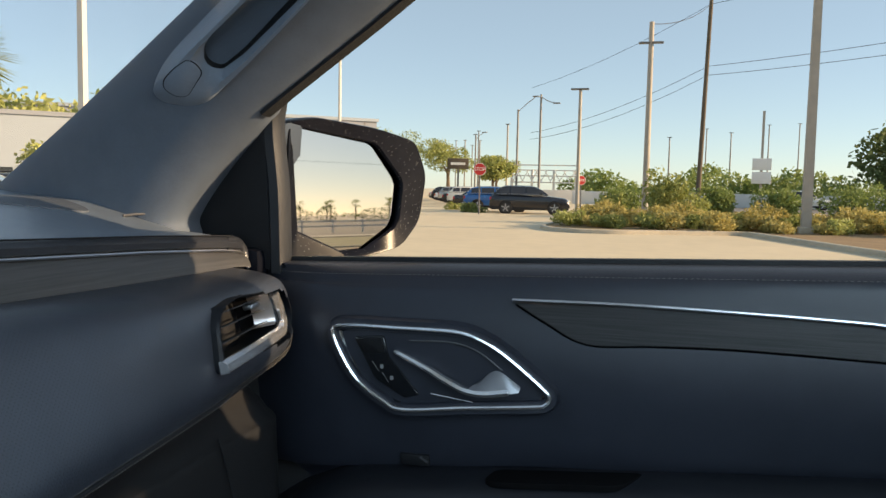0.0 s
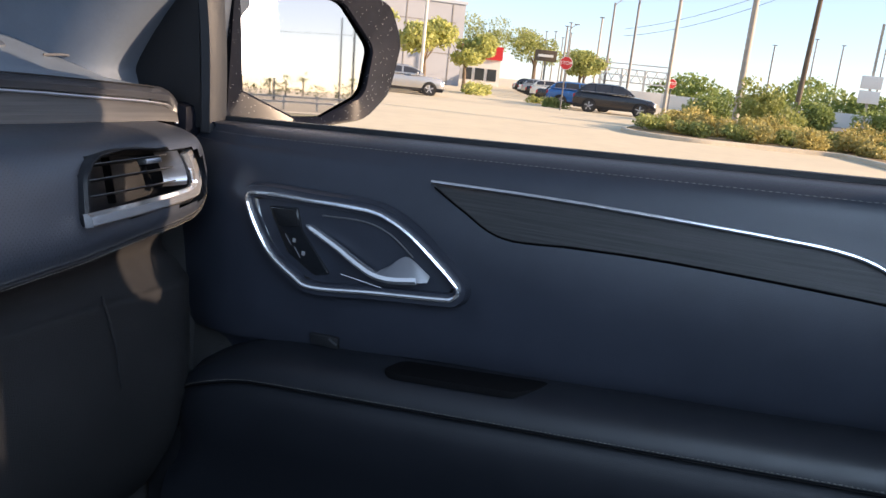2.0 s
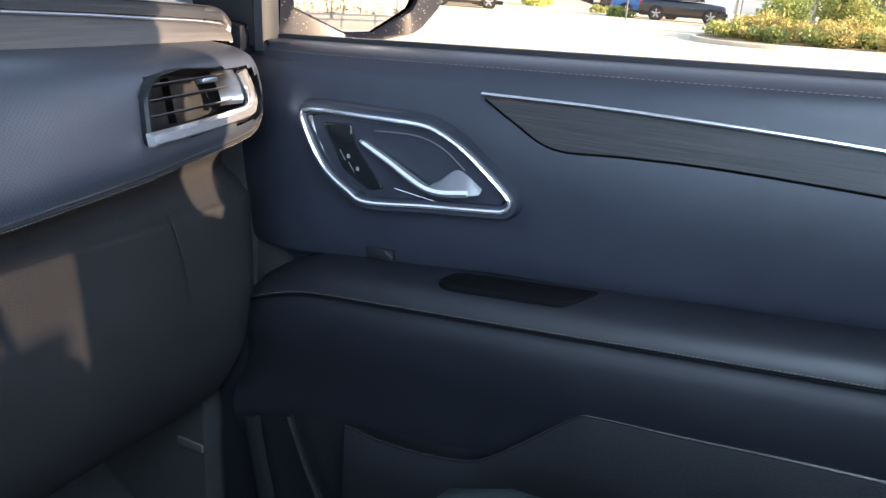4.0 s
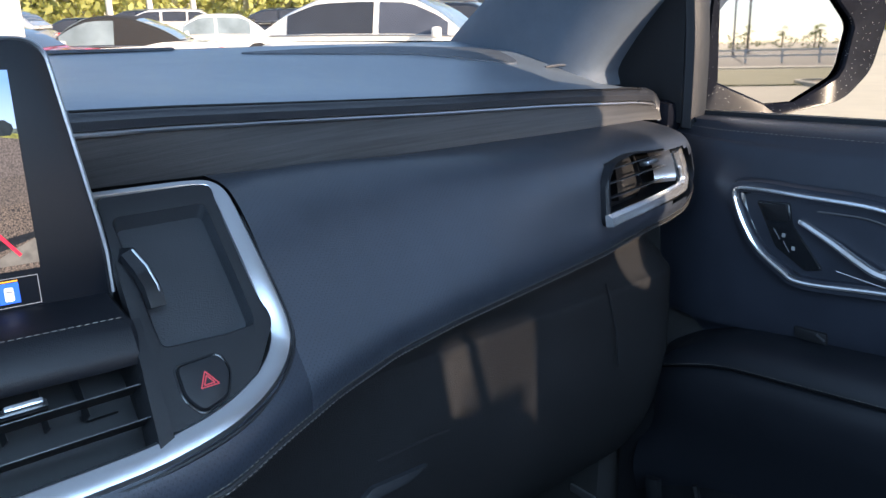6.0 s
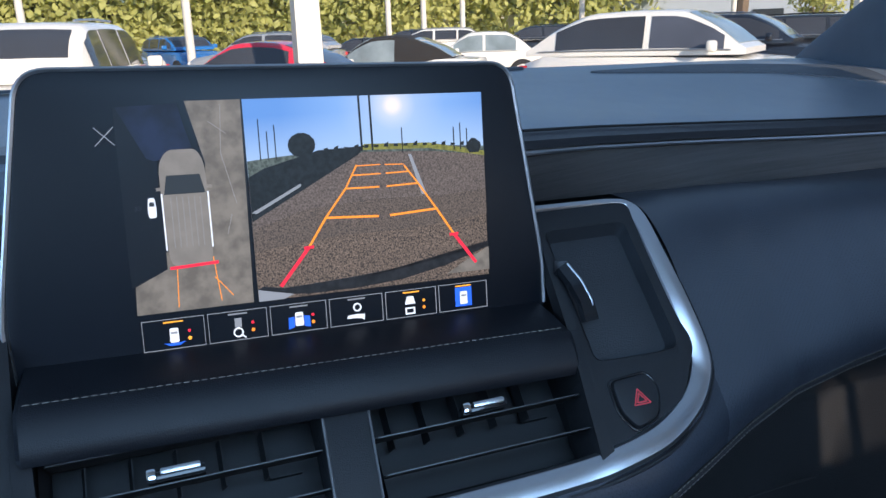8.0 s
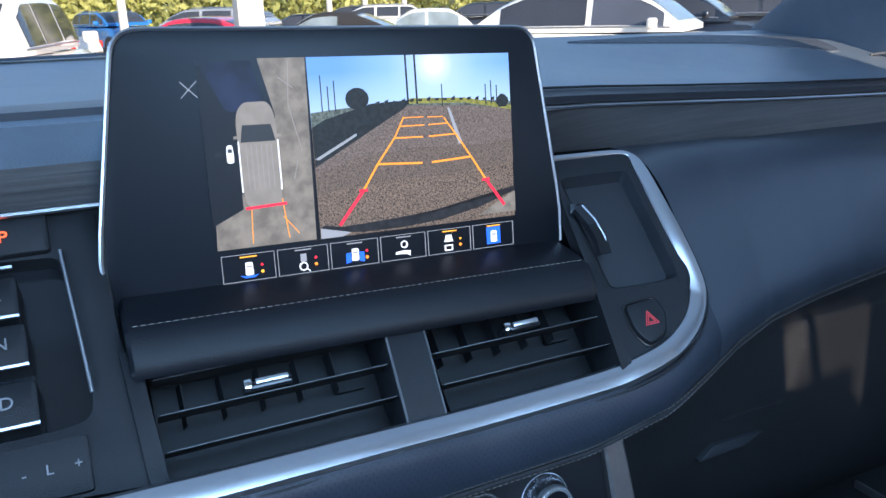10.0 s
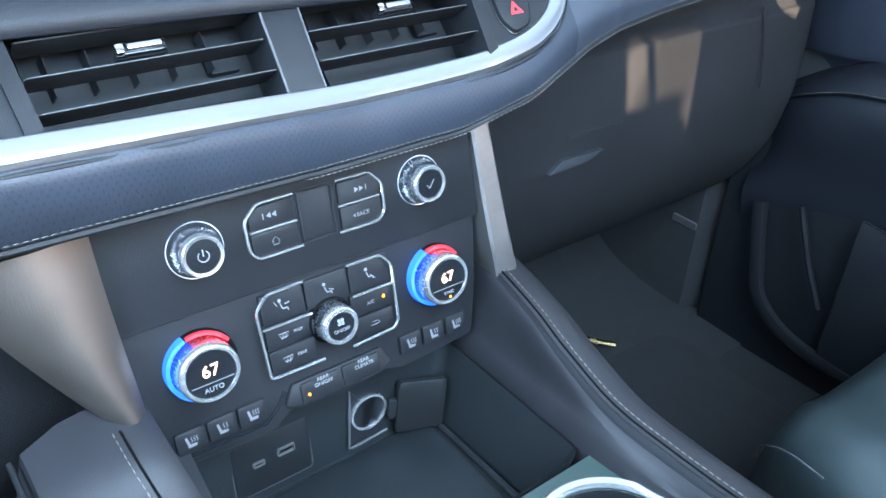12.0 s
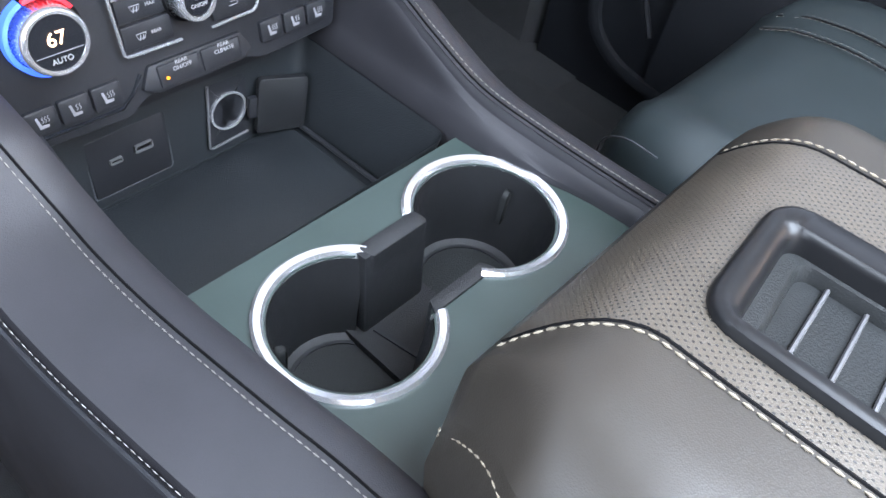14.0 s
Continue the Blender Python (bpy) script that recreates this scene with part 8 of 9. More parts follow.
for x, y, rx, h, m, c in ((37.6, 0.55, 1.3, 2.75, "leaf_olive", 1700), (38.4, -0.5, 0.9, 2.0, "leaf_olive", 900), (36.4, 3.2, 0.8, 1.6, "leaf_olive", 700)):
    bush(x, y, 0.1, rx, rx, h, M[m], c, 0.10, "tall loose olive bush")
for x, y, rx, h in ((45, -1.8, 1.15, 2.0), (45, -5.0, 1.3, 2.1), (44.3, -8.6, 1.9, 2.35), (44.5, -11.5, 1.6, 2.3), (46, 3.0, 1.5, 1.9), (50, 1.0, 1.5, 2.2), (44, -14.5, 2.0, 2.5)):
    bush(x, y, 0.1, rx, rx * 1.1, h, M["leaf_green"], 2800, 0.085, "clipped square green bush", square=True)

# trees in the distance
for x, y, h, r, m in ((92, 21.7, 6.4, 2.9, "leaf_olive"), (113, 33.6, 10.0, 4.6, "leaf_olive"), (138, 51.0, 13.0, 5.0, "leaf_olive"), (60.5, 27.5, 6.3, 2.6, "leaf_yellow"), (66, 26.0, 5.4, 2.2, "leaf_yellow"),
                      (55.5, 31, 6.5, 2.6, "leaf_yellow"), (130, 30, 8, 4, "leaf_olive")):
    tree(x, y, h, r, M[m], 3200, 0.19)
lob = []
for i in range(46):
    y = 14 - 1.7 * i
    d = 118 + 6 * math.sin(i * 1.9)
    hh = 3.4 + 1.3 * math.sin(i * 0.8) + (1.2 if 9 < i < 17 else 0) + (3.6 if i > 21 else 0)
    lob.append((d, y * 1.1, hh * 0.55, 2.6, 2.6, hh * 0.5))
far = crown("tree_belt", lob, 24000, 0.30, M["leaf_green"])
tagged(far, "distant belt of mixed green trees along the road", "trees", kind="stuff")
lob = [(97 + 3 * math.sin(i), -21.5 - 2.4 * i, 5.6 + 1.4 * math.sin(i * 2.2), 3.2, 3.2, 3.6) for i in range(10)]
tagged(crown("tree_belt", lob, 6000, 0.36, M["leaf_dark"]), "darker taller trees beyond the bushes", "trees", kind="stuff")
# wood edge beyond the parked cars ahead
lob = [(-30 + 1.2 * i + 2 * math.sin(i * 3.1), 62 - 0.17 * i + 3 * math.sin(i * 1.3), 3.9 + 1.0 * math.sin(i * 0.9), 2.6, 2.6, 4.4) for i in range(82)]
tagged(crown("wood_edge", lob, 90000, 0.30, M["leaf_yellow"]), "sunlit yellow-green wood edge beyond the car park", "trees", kind="stuff")
lob = [(-28 + 5.0 * i, 64 - 0.6 * i, 3.6, 2.5, 2.5, 3.4) for i in range(19)]
tagged(crown("wood_edge", lob, 16000, 0.2, M["leaf_green"]), "deeper green undergrowth of the wood edge", "trees", kind="stuff")
for i in range(9):
    x = -20 + 8.3 * i + 2 * math.sin(i * 2.0)
    solo("bare_tree", tube([(x, 58 - 0.3 * i, -0.1), (x + 0.2, 58 - 0.3 * i, 4), (x + 0.1, 58 - 0.3 * i, 9)], 0.22, 7, up=(0, 1, 0)), M["bark"], "bare grey trunk of a leafless tree at the wood edge", "tree", "trunks at the wood edge")


def palm(x, y, h, k=1.0, n=16):
    ob = thing("palm_tree", "fan palm with a grey trunk", "palm", "palms")
    part("trunk", tube(smooth_path([(x, y, -0.05), (x + 0.1, y, h * 0.5), (x, y, h)], 4), 0.17 * k, 7, up=(0, 1, 0)), M["bark"], ob)
    bm = bmesh.new()
    for i in range(n):
        a, e = i * 2.4, rng.uniform(-0.7, 1.1)
        L = 1.5 * k * rng.uniform(0.8, 1.1)
        d = Vector((math.cos(a) * math.cos(e), math.sin(a) * math.cos(e), math.sin(e)))
        s = d.cross(Vector((0, 0, 1))).normalized()
        u = s.cross(d)
        for j in range(-4, 5):
            q = (d * math.cos(j * 0.16) + s * math.sin(j * 0.16)).normalized()
            o = Vector((x, y, h))
            p0, p1 = o + d * L * 0.35, o + q * L - Vector((0, 0, 0.25 * L * abs(j) / 4))
            w = s * 0.06 * k
            f = [bm.verts.new(v) for v in (p0 - w * 0.4, (p0 + p1) / 2 - w, p1, (p0 + p1) / 2 + w)]
            bm.faces.new(f)
    part("fronds", bm, M["leaf_olive"], ob, "stiff fan fronds", smooth=False)


for x, y, h in ((-6.0, -118, 7.0), (-1.5, -112, 6.2), (0.5, -120, 7.4), (5.0, -115, 6.6), (7.0, -112, 7.6), (12.5, -118, 7.0), (14, -110, 6.2), (17, -114, 7.8), (-12, -116, 7), (24, -112, 7.2), (30, -118, 6.8), (33, -113, 6.4), (34.5, -116, 7.4), (38, -114, 7.0), (43, -112, 7.6), (44.6, -115, 6.6)):
    palm(x * 1.8, y * 1.85, h * 0.62, 1.35)
palm(26.8, 30.4, 7.0, 1.6, 30)
lob = [(-75 + 6.0 * i, -200 + 3 * math.sin(i * 1.7), 1.3, 3.4, 2.0, 1.7 + 1.1 * math.sin(i * 2.1)) for i in range(40)]
tagged(crown("hedge_row", lob, 6000, 0.30, M["leaf_dark"]), "dark far hedge behind the grass verge", "hedge", kind="stuff")
tree(25.2, 24.6, 3.4, 1.1, M["leaf_yellow"], 700, 0.12)
for x, y in ((61, 23.2), (62.8, 23.6), (60, 22.0), (57.5, 21.5)):
    bush(x, y, -0.12, 1.0, 1.0, 1.2, M["leaf_yellow"], 500, 0.12, "low yellow shrub by the building")
for x, y in ((49.5, 13.2), (50.6, 14.0), (48.9, 12.6), (54, 15.6)):
    bush(x, y, -0.12, 0.8, 0.8, 0.9, M["leaf_olive"], 400, 0.09, "low olive shrub among the parked cars")

# ---------------------------------------------------------------- outside: poles, wires, signs
M["pole_pale"] = material("pale concrete pole", (0.42, 0.38, 0.33), 0.8, 0, 0.12, 4, 0.2, 60)
M["pole_white"] = material("white painted pole", (0.60, 0.575, 0.53), 0.6, 0, 0.05, 4)
M["pole_wood"] = material("weathered wooden pole", (0.12, 0.095, 0.07), 0.9, 0, 0.25, 8, 0.5, 60)
M["pole_metal"] = material("dull metal pole", (0.22, 0.21, 0.2), 0.55, 0.3, 0.15, 6)
M["cable"] = material("black cable", (0.03, 0.03, 0.032), 0.7)
M["sign_red"] = material("red sign face", (0.55, 0.03, 0.03), 0.5, 0, 0.06, 5)
M["sign_white"] = material("white sign face", (0.8, 0.79, 0.76), 0.5, 0, 0.04, 5)
M["store_red"] = material("red shop fascia", (0.55, 0.025, 0.03), 0.5, 0, 0.06, 2)
M["wall_grey"] = material("grey rendered wall", (0.30, 0.32, 0.36), 0.85, 0, 0.05, 0.6, 0.2, 20)
M["wall_white"] = material("white rendered wall", (0.72, 0.70, 0.66), 0.85, 0, 0.05, 0.6)
M["window_dark"] = material("dark shop glass", (0.03, 0.035, 0.04), 0.12, 0, 0.2, 2, rough_vary=0.03)


def lamp_post(x, y, h, r, mat, heads=(), arm=None, square=False, label="tall car park lamp post", lean=(0, 0)):
    ob = thing("lamp_post", label, "lamp post", "car park poles")
    prof = [(-r, -r), (r, -r), (r, r), (-r, r)] if square else circle(r, 10)
    part("pole", sweep([(x, y, -0.05), (x + lean[0] * 0.5, y + lean[1] * 0.5, h * 0.5), (x + lean[0], y + lean[1], h)], prof, up=(0, 1, 0), scale=[1.0, 0.85, 0.7]), mat, ob)
    part("base", box(r * 3, r * 3, 0.35, pose(x, y, 0.17), 0.03), M["kerb"], ob)
    for dx, dy, dz in heads:
        part("lamp_head", box(0.32, 0.62, 0.09, pose(x + lean[0] + dx, y + lean[1] + dy, h + dz), 0.02), M["pole_metal"], ob)
    if arm:
        part("lamp_arm", tube([(x, y, h - 0.3), (x + arm[0] * 0.5, y + arm[1] * 0.5, h + arm[2] * 0.7 - 0.3), (x + arm[0], y + arm[1], h + arm[2] - 0.3)], 0.05, 6), M["pole_metal"], ob)
        part("lamp_head", box(0.5, 0.8, 0.12, pose(x + arm[0], y + arm[1], h + arm[2] - 0.3), 0.03), M["pole_metal"], ob)
    return ob


lamp_post(31.7, -4.5, 11.5, 0.175, M["pole_pale"], square=True, label="square pale concrete pole on the kerb corner")
lamp_post(44.0, 1.85, 10.7, 0.19, M["pole_pale"], heads=((0, 0.35, -1.1), (0, -0.35, -1.1)), label="pale pole with two lamp heads")
lamp_post(75, -1.6, 21, 0.24, M["pole_wood"], label="weathered wooden utility pole", lean=(0, -0.5))
lamp_post(47.6, 6.0, 7.6, 0.13, M["pole_pale"], heads=((0, 0.25, 0.05), (0, -0.2, 0.05)))
lamp_post(88.7, 15.5, 12.4, 0.16, M["pole_metal"], arm=(0, -1.8, -0.7))
lamp_post(107.8, 22.0, 12.7, 0.18, M["pole_metal"], arm=(-14, -5.0, 0.4))
lamp_post(102.6, 22.3, 10.2, 0.15, M["pole_pale"], heads=((0, 0, 0.05),))
for x, y, h in ((125, 32, 11), (118, 30, 9), (133, 36.5, 10), (140, 37, 9.5), (150, 43, 11), (98, 25.5, 8.5), (111, 1.5, 9), (135, -4, 12), (140, -14, 13), (130, -7.5, 11), (150, -20, 14)):
    lamp_post(x, y, h, 0.13, M["pole_metal"], heads=((0, 0, 0.05),))
lamp_post(127, 33, 10, 0.14, M["pole_metal"], arm=(-4, -2.5, 1.0))
lamp_post(9.8, 8.85, 9.0, 0.055, M["pole_white"], square=True, label="white painted square pole")
lamp_post(2.42, 12.2, 8.0, 0.20, M["pole_white"], square=True, label="white painted square pole among parked cars")
lamp_post(1.9, 30, 8.0, 0.16, M["pole_white"], label="white pole in the far rows")
for x, y in ((12.5, 40), (14.8, 41), (17.5, 42), (-4, 36), (24, 40), (33, 38)):
    lamp_post(x, y, 8.0, 0.17, M["pole_white"], label="white pole in the far rows")
lamp_post(26.0, -122, 12.5, 0.2, M["pole_wood"], label="wooden utility pole behind the car")
lamp_post(11.0, -95, 9, 0.12, M["pole_metal"])
lamp_post(18.0, -90, 10, 0.12, M["pole_metal"])
lamp_post(-4.5, -92, 9, 0.12, M["pole_metal"])
# wires between the wooden poles
def wire(a, b, sag, label="thin sagging overhead cable"):
    a, b = Vector(a), Vector(b)
    pts = [a.lerp(b, i / 16) - Vector((0, 0, sag * 4 * (i / 16) * (1 - i / 16))) for i in range(17)]
    solo("overhead_cable", tube(pts, 0.022, 4), M["cable"], label, "cable", "overhead cables")


for z, s in ((13.0, 0.8), (12.2, 0.9), (18.5, 0.6)):
    wire((75, -2.0, z), (96, 15.0 + 3, z - 4.4), s)
    wire((75, -2.0, z), (40, -40, z + 1.2), s)
wire((44, 1.85, 10.6), (75, -2.0, 18.5), 0.5)
wire((26.0, -122, 10.5), (130, -132, 10.5), 1.0)
wire((26.0, -122, 10.5), (-80, -122, 10.5), 1.0)


def stop_sign(x, y, z, r, yaw, post):
    ob = thing("stop_sign", "red octagonal stop sign with white border on a thin post", "road sign", "stop signs")
    pl = Plane((x, y, z), (math.cos(yaw), math.sin(yaw), 0), (0, 0, 1))
    oct_pts = [(r * math.cos(math.pi / 8 + i * math.pi / 4), r * math.sin(math.pi / 8 + i * math.pi / 4)) for i in range(8)]
    part("sign_plate", prism(oct_pts, pl, -0.02, 0.0), M["sign_white"], ob, "white edged plate", smooth=False)
    part("sign_face", prism(scale_poly(oct_pts, 0.93), pl, 0.0, 0.006), M["sign_red"], ob, smooth=False)
    lettering("sign_word", "STOP", r * 0.72, pl, 0, 0, 0.014, M["sign_white"], ob, depth=0.002)
    part("post", box(0.07, 0.07, z + 0.05, pose(x + pl.n.x * -0.06, y + pl.n.y * -0.06, z / 2 - 0.025)), post, ob)


stop_sign(45.6, 11.65, 2.72, 0.40, radians(-76), M["pole_metal"])
stop_sign(49.7, 6.03, 2.2, 0.31, radians(-64), M["pole_metal"])
ob = thing("direction_sign", "boxy white sign panels on a pole seen from behind", "road sign")
part("post", box(0.2, 0.2, 9.0, pose(75, -6.95, 4.45)), M["pole_pale"], ob)
for dz in (3.0, 4.2):
    part("panel", box(0.2, 1.6, 1.05, pose(74.8, -6.95, dz), 0.02), M["sign_white"], ob)
# brown sign by the trees
ob = thing("shop_sign", "dark sign board with unreadable pale lettering on a post", "sign board")
part("board", box(0.2, 2.6, 1.3, pose(93, 26.4, 4.6, 0, 0, 15), 0.02), M["pole_wood"], ob)
part("lettering_bar", box(0.02, 1.8, 0.3, pose(92.85, 26.36, 4.6, 0, 0, 15)), M["sign_white"], ob, "pale unreadable lettering")
part("post", box(0.2, 0.2, 4.2, pose(93.1, 26.4, 2.05)), M["pole_metal"], ob)

# flag
fl = thing("flag", "large striped flag flying from a tall white pole", "flag")
part("flagpole", tube([(54.6, 25.0, -0.05), (54.6, 25.0, 9), (54.6, 25.0, 18)], 0.12, 8, up=(0, 1, 0), scale=[1.2, 1, 0.7]), M["pole_white"], fl)
M["flag_blue"] = material("blue flag cloth", (0.03, 0.05, 0.2), 0.8)
FD = Vector((-0.42, 0.907, 0))
def flag_pt(s, t):
    w = 0.16 * math.sin(s * 5.5 + t * 1.5) * s
    return Vector((54.6, 25.0, 17.6)) + FD * (3.7 * s) + Vector((-0.9, -0.42, 0)) * w + Vector((0, 0, -2.5 * t - 0.75 * s * s))


for k in range(13):
    secs = [[flag_pt(s / 12, (k + q) / 13) for q in (0, 0.5, 1)] for s in range(13)]
    part("stripe", shell(secs, 0.02, (-0.9, -0.42, 0)), M["sign_red"] if k % 2 == 0 else M["sign_white"], fl)
secs = [[flag_pt(s / 12, q / 13) + Vector((-0.03, -0.015, 0)) for q in range(8)] for s in range(6)]
part("canton", shell(secs, 0.02, (-0.9, -0.42, 0)), M["flag_blue"], fl, "blue canton")

# ---------------------------------------------------------------- outside: buildings
bd = thing("grey_building", "large pale grey flat-roofed building with panel joints", "building")
BP = Plane((88.2, 35.4, 0), (0.62, -0.785, 0), (0, 0, 1))
part("wall", box(60, 30, 9.4, BP.matrix(-30, 4.7, -15) @ pose(0, 0, 0, -90, 0, 0)), M["wall_grey"], bd, smooth=False)
part("parapet", box(60.4, 30.4, 0.35, BP.matrix(-30, 9.55, -15) @ pose(0, 0, 0, -90, 0, 0)), M["wall_pale"], bd, smooth=False)
for i in range(11):
    part("panel_joint", box(0.12, 9.3, 0.06, BP.matrix(-1.5 - 5.5 * i, 4.65, 0.02)), M["pole_metal"], bd, smooth=False)
for v in (3.6, 7.2):
    part("panel_joint", box(58, 0.1, 0.06, BP.matrix(-30, v, 0.02)), M["pole_metal"], bd, smooth=False)
st = thing("red_fronted_store", "low store with a red fascia over white walls", "building")
SP = Plane((122.5, 43.5, 0), (0.34, -0.94, 0), (0, 0, 1))
part("wall", box(9, 14, 5.0, SP.matrix(-3.2, 2.5, -7) @ pose(0, 0, 0, -90, 0, 0)), M["wall_white"], st, smooth=False)
part("fascia", box(9.4, 2.1, 0.5, SP.matrix(-3.2, 5.2, 0.2)), M["store_red"], st, smooth=False)
part("lettering_bar", box(4.0, 0.6, 0.1, SP.matrix(-3.6, 5.4, 0.5)), M["sign_white"], st, "white unreadable lettering")
for i in range(4):
    part("shop_window", box(1.5, 1.9, 0.1, SP.matrix(-2.0 * i, 1.7, 0.04)), M["window_dark"], st, smooth=False)
sb = thing("white_building", "low white building beyond the lot", "building")
WP = Plane((44.6, 40.3, 0), (0.71, -0.704, 0), (0, 0, 1))
part("wall", box(22, 16, 6.0, WP.matrix(-11, 3.0, -8) @ pose(0, 0, 0, -90, 0, 0)), M["wall_pale"], sb, smooth=False)
part("roof_edge", box(22.3, 16.3, 0.3, WP.matrix(-11, 6.1, -8) @ pose(0, 0, 0, -90, 0, 0)), M["wall_grey"], sb, smooth=False)
part("doorway", box(2.0, 2.4, 0.1, WP.matrix(-5, 1.2, 0.04)), M["window_dark"], sb, smooth=False)
# low white walls and gantry far to the side
ga = thing("steel_gantry", "pale lattice steel gantry on posts beyond the road", "gantry")
for z in (2.6, 3.5, 4.3, 5.0):
    part("chord", box(0.22, 9.6, 0.18, pose(108.5, 18.2, z, 0, 0, 9)), M["sign_white"], ga)
for i in range(15):
    y = 13.7 + 0.64 * i
    part("lattice", box(0.12, 0.12, 1.9, pose(108.6 - 0.1 * i, y, 3.4, 28 if i % 2 else -28, 0, 0)), M["sign_white"], ga)
for y in (13.8, 16.8, 19.8, 22.6):
    part("post", box(0.3, 0.3, 4.4, pose(108.8 - (y - 14) * 0.15, y, 2.15)), M["wall_white"], ga)
solo("low_wall", box(0.4, 44, 1.5, pose(92, -10, 0.75, 0, 0, 2), 0.02), M["wall_white"], "long low white wall beyond the road", "wall")
solo("low_wall", box(0.4, 12, 1.6, pose(104, 18, 0.8, 0, 0, 8), 0.02), M["wall_white"], "long low white wall beyond the road", "wall")
solo("far_shed", box(9, 40, 2.6, pose(32, 57, 1.3, 0, 0, 82), 0.05), M["wall_white"], "low pale building seen through trees", "building")
for i in range(26):
    x = -30 + 2.6 * i
    solo("fence_post", box(0.12, 0.12, 1.1, pose(x + 20, -60.5, 0.55), 0.01), M["sign_white"], "short white fence post on the verge", "fence post", "fence posts on the verge")
for z in (0.55, 0.95):
    solo("fence_rail", box(70, 0.08, 0.12, pose(20, -60.5, z), 0.01), M["sign_white"], "white fence rail along the verge", "fence rail")

# ---------------------------------------------------------------- outside: parked cars
M["car_glass"] = material("dark car glass", (0.040, 0.044, 0.055), 0.06, 0, 0.2, 2, rough_vary=0.02)
# Opaque too; the sky's light on the pane is in its base colour.
M["car_glass_skylit"] = material("sky-lit car glass", (0.075, 0.085, 0.115), 0.05, 0, 0.3, 1.5, rough_vary=0.02)
M["tyre"] = material("black tyre", (0.02, 0.02, 0.021), 0.85, 0, 0.2, 30)
M["rim_alloy"] = material("alloy rim", (0.6, 0.6, 0.62), 0.35, 0.5, 0.1, 20)
M["rim_dark"] = material("shaded rim well", (0.06, 0.06, 0.065), 0.5, 0.5, 0.1, 20)
M["lamp_red"] = material("red tail lamp", (0.45, 0.02, 0.02), 0.2)
M["lamp_clear"] = material("clear headlamp", (0.7, 0.72, 0.75), 0.1, 0.3)


def paint(name, c, metal=0.0):
    return material(name, c, 0.26, metal, 0.05, 2, coat=0.7, rough_vary=0.04)


# Opaque panes over a solid cabin; light showing through is painted pale.
M["car_glass_pale"] = material("pale opaque car glass", (0.20, 0.25, 0.28), 0.06, 0, 0.45, 2.5, rough_vary=0.02)

P = {"white": M["white_paint_car"], "red": paint("red car paint", (0.62, 0.02, 0.05)), "navy": paint("dark navy paint", (0.009, 0.011, 0.020), 0.1), "blue": paint("bright blue paint", (0.02, 0.14, 0.42)),
     "silver": paint("silver paint", (0.45, 0.46, 0.47), 0.5), "black": paint("black paint", (0.012, 0.012, 0.014)), "cloth": material("black soft top cloth", (0.02, 0.019, 0.019), 0.95, 0, 0.2, 60)}
# side shapes: (station from the nose 0..1, height of the lower body), belt and roof stations
SHAPES = {
    "suv": dict(body=[(0, 0.62), (0.015, 0.86), (0.06, 1.0), (0.2, 1.10), (0.3, 1.13), (0.6, 1.15), (0.92, 1.17), (0.985, 1.10), (1, 0.8)], belt=(0.27, 0.955), roof=(0.44, 0.83), h=1.70),
    "crossover": dict(body=[(0, 0.62), (0.015, 0.84), (0.06, 0.98), (0.2, 1.08), (0.3, 1.12), (0.6, 1.16), (0.90, 1.18), (0.98, 1.06), (1, 0.8)], belt=(0.28, 0.97), roof=(0.46, 0.76), h=1.66),
    "sedan": dict(body=[(0, 0.55), (0.015, 0.7), (0.08, 0.80), (0.25, 0.92), (0.34, 0.95), (0.6, 0.97), (0.82, 1.0), (0.97, 0.98), (1, 0.7)], belt=(0.30, 0.865), roof=(0.46, 0.70), h=1.45),
    "coupe": dict(body=[(0, 0.5), (0.015, 0.65), (0.08, 0.76), (0.28, 0.9), (0.36, 0.94), (0.6, 0.97), (0.85, 1.03), (0.97, 1.0), (1, 0.7)], belt=(0.32, 0.90), roof=(0.49, 0.66), h=1.40),
}


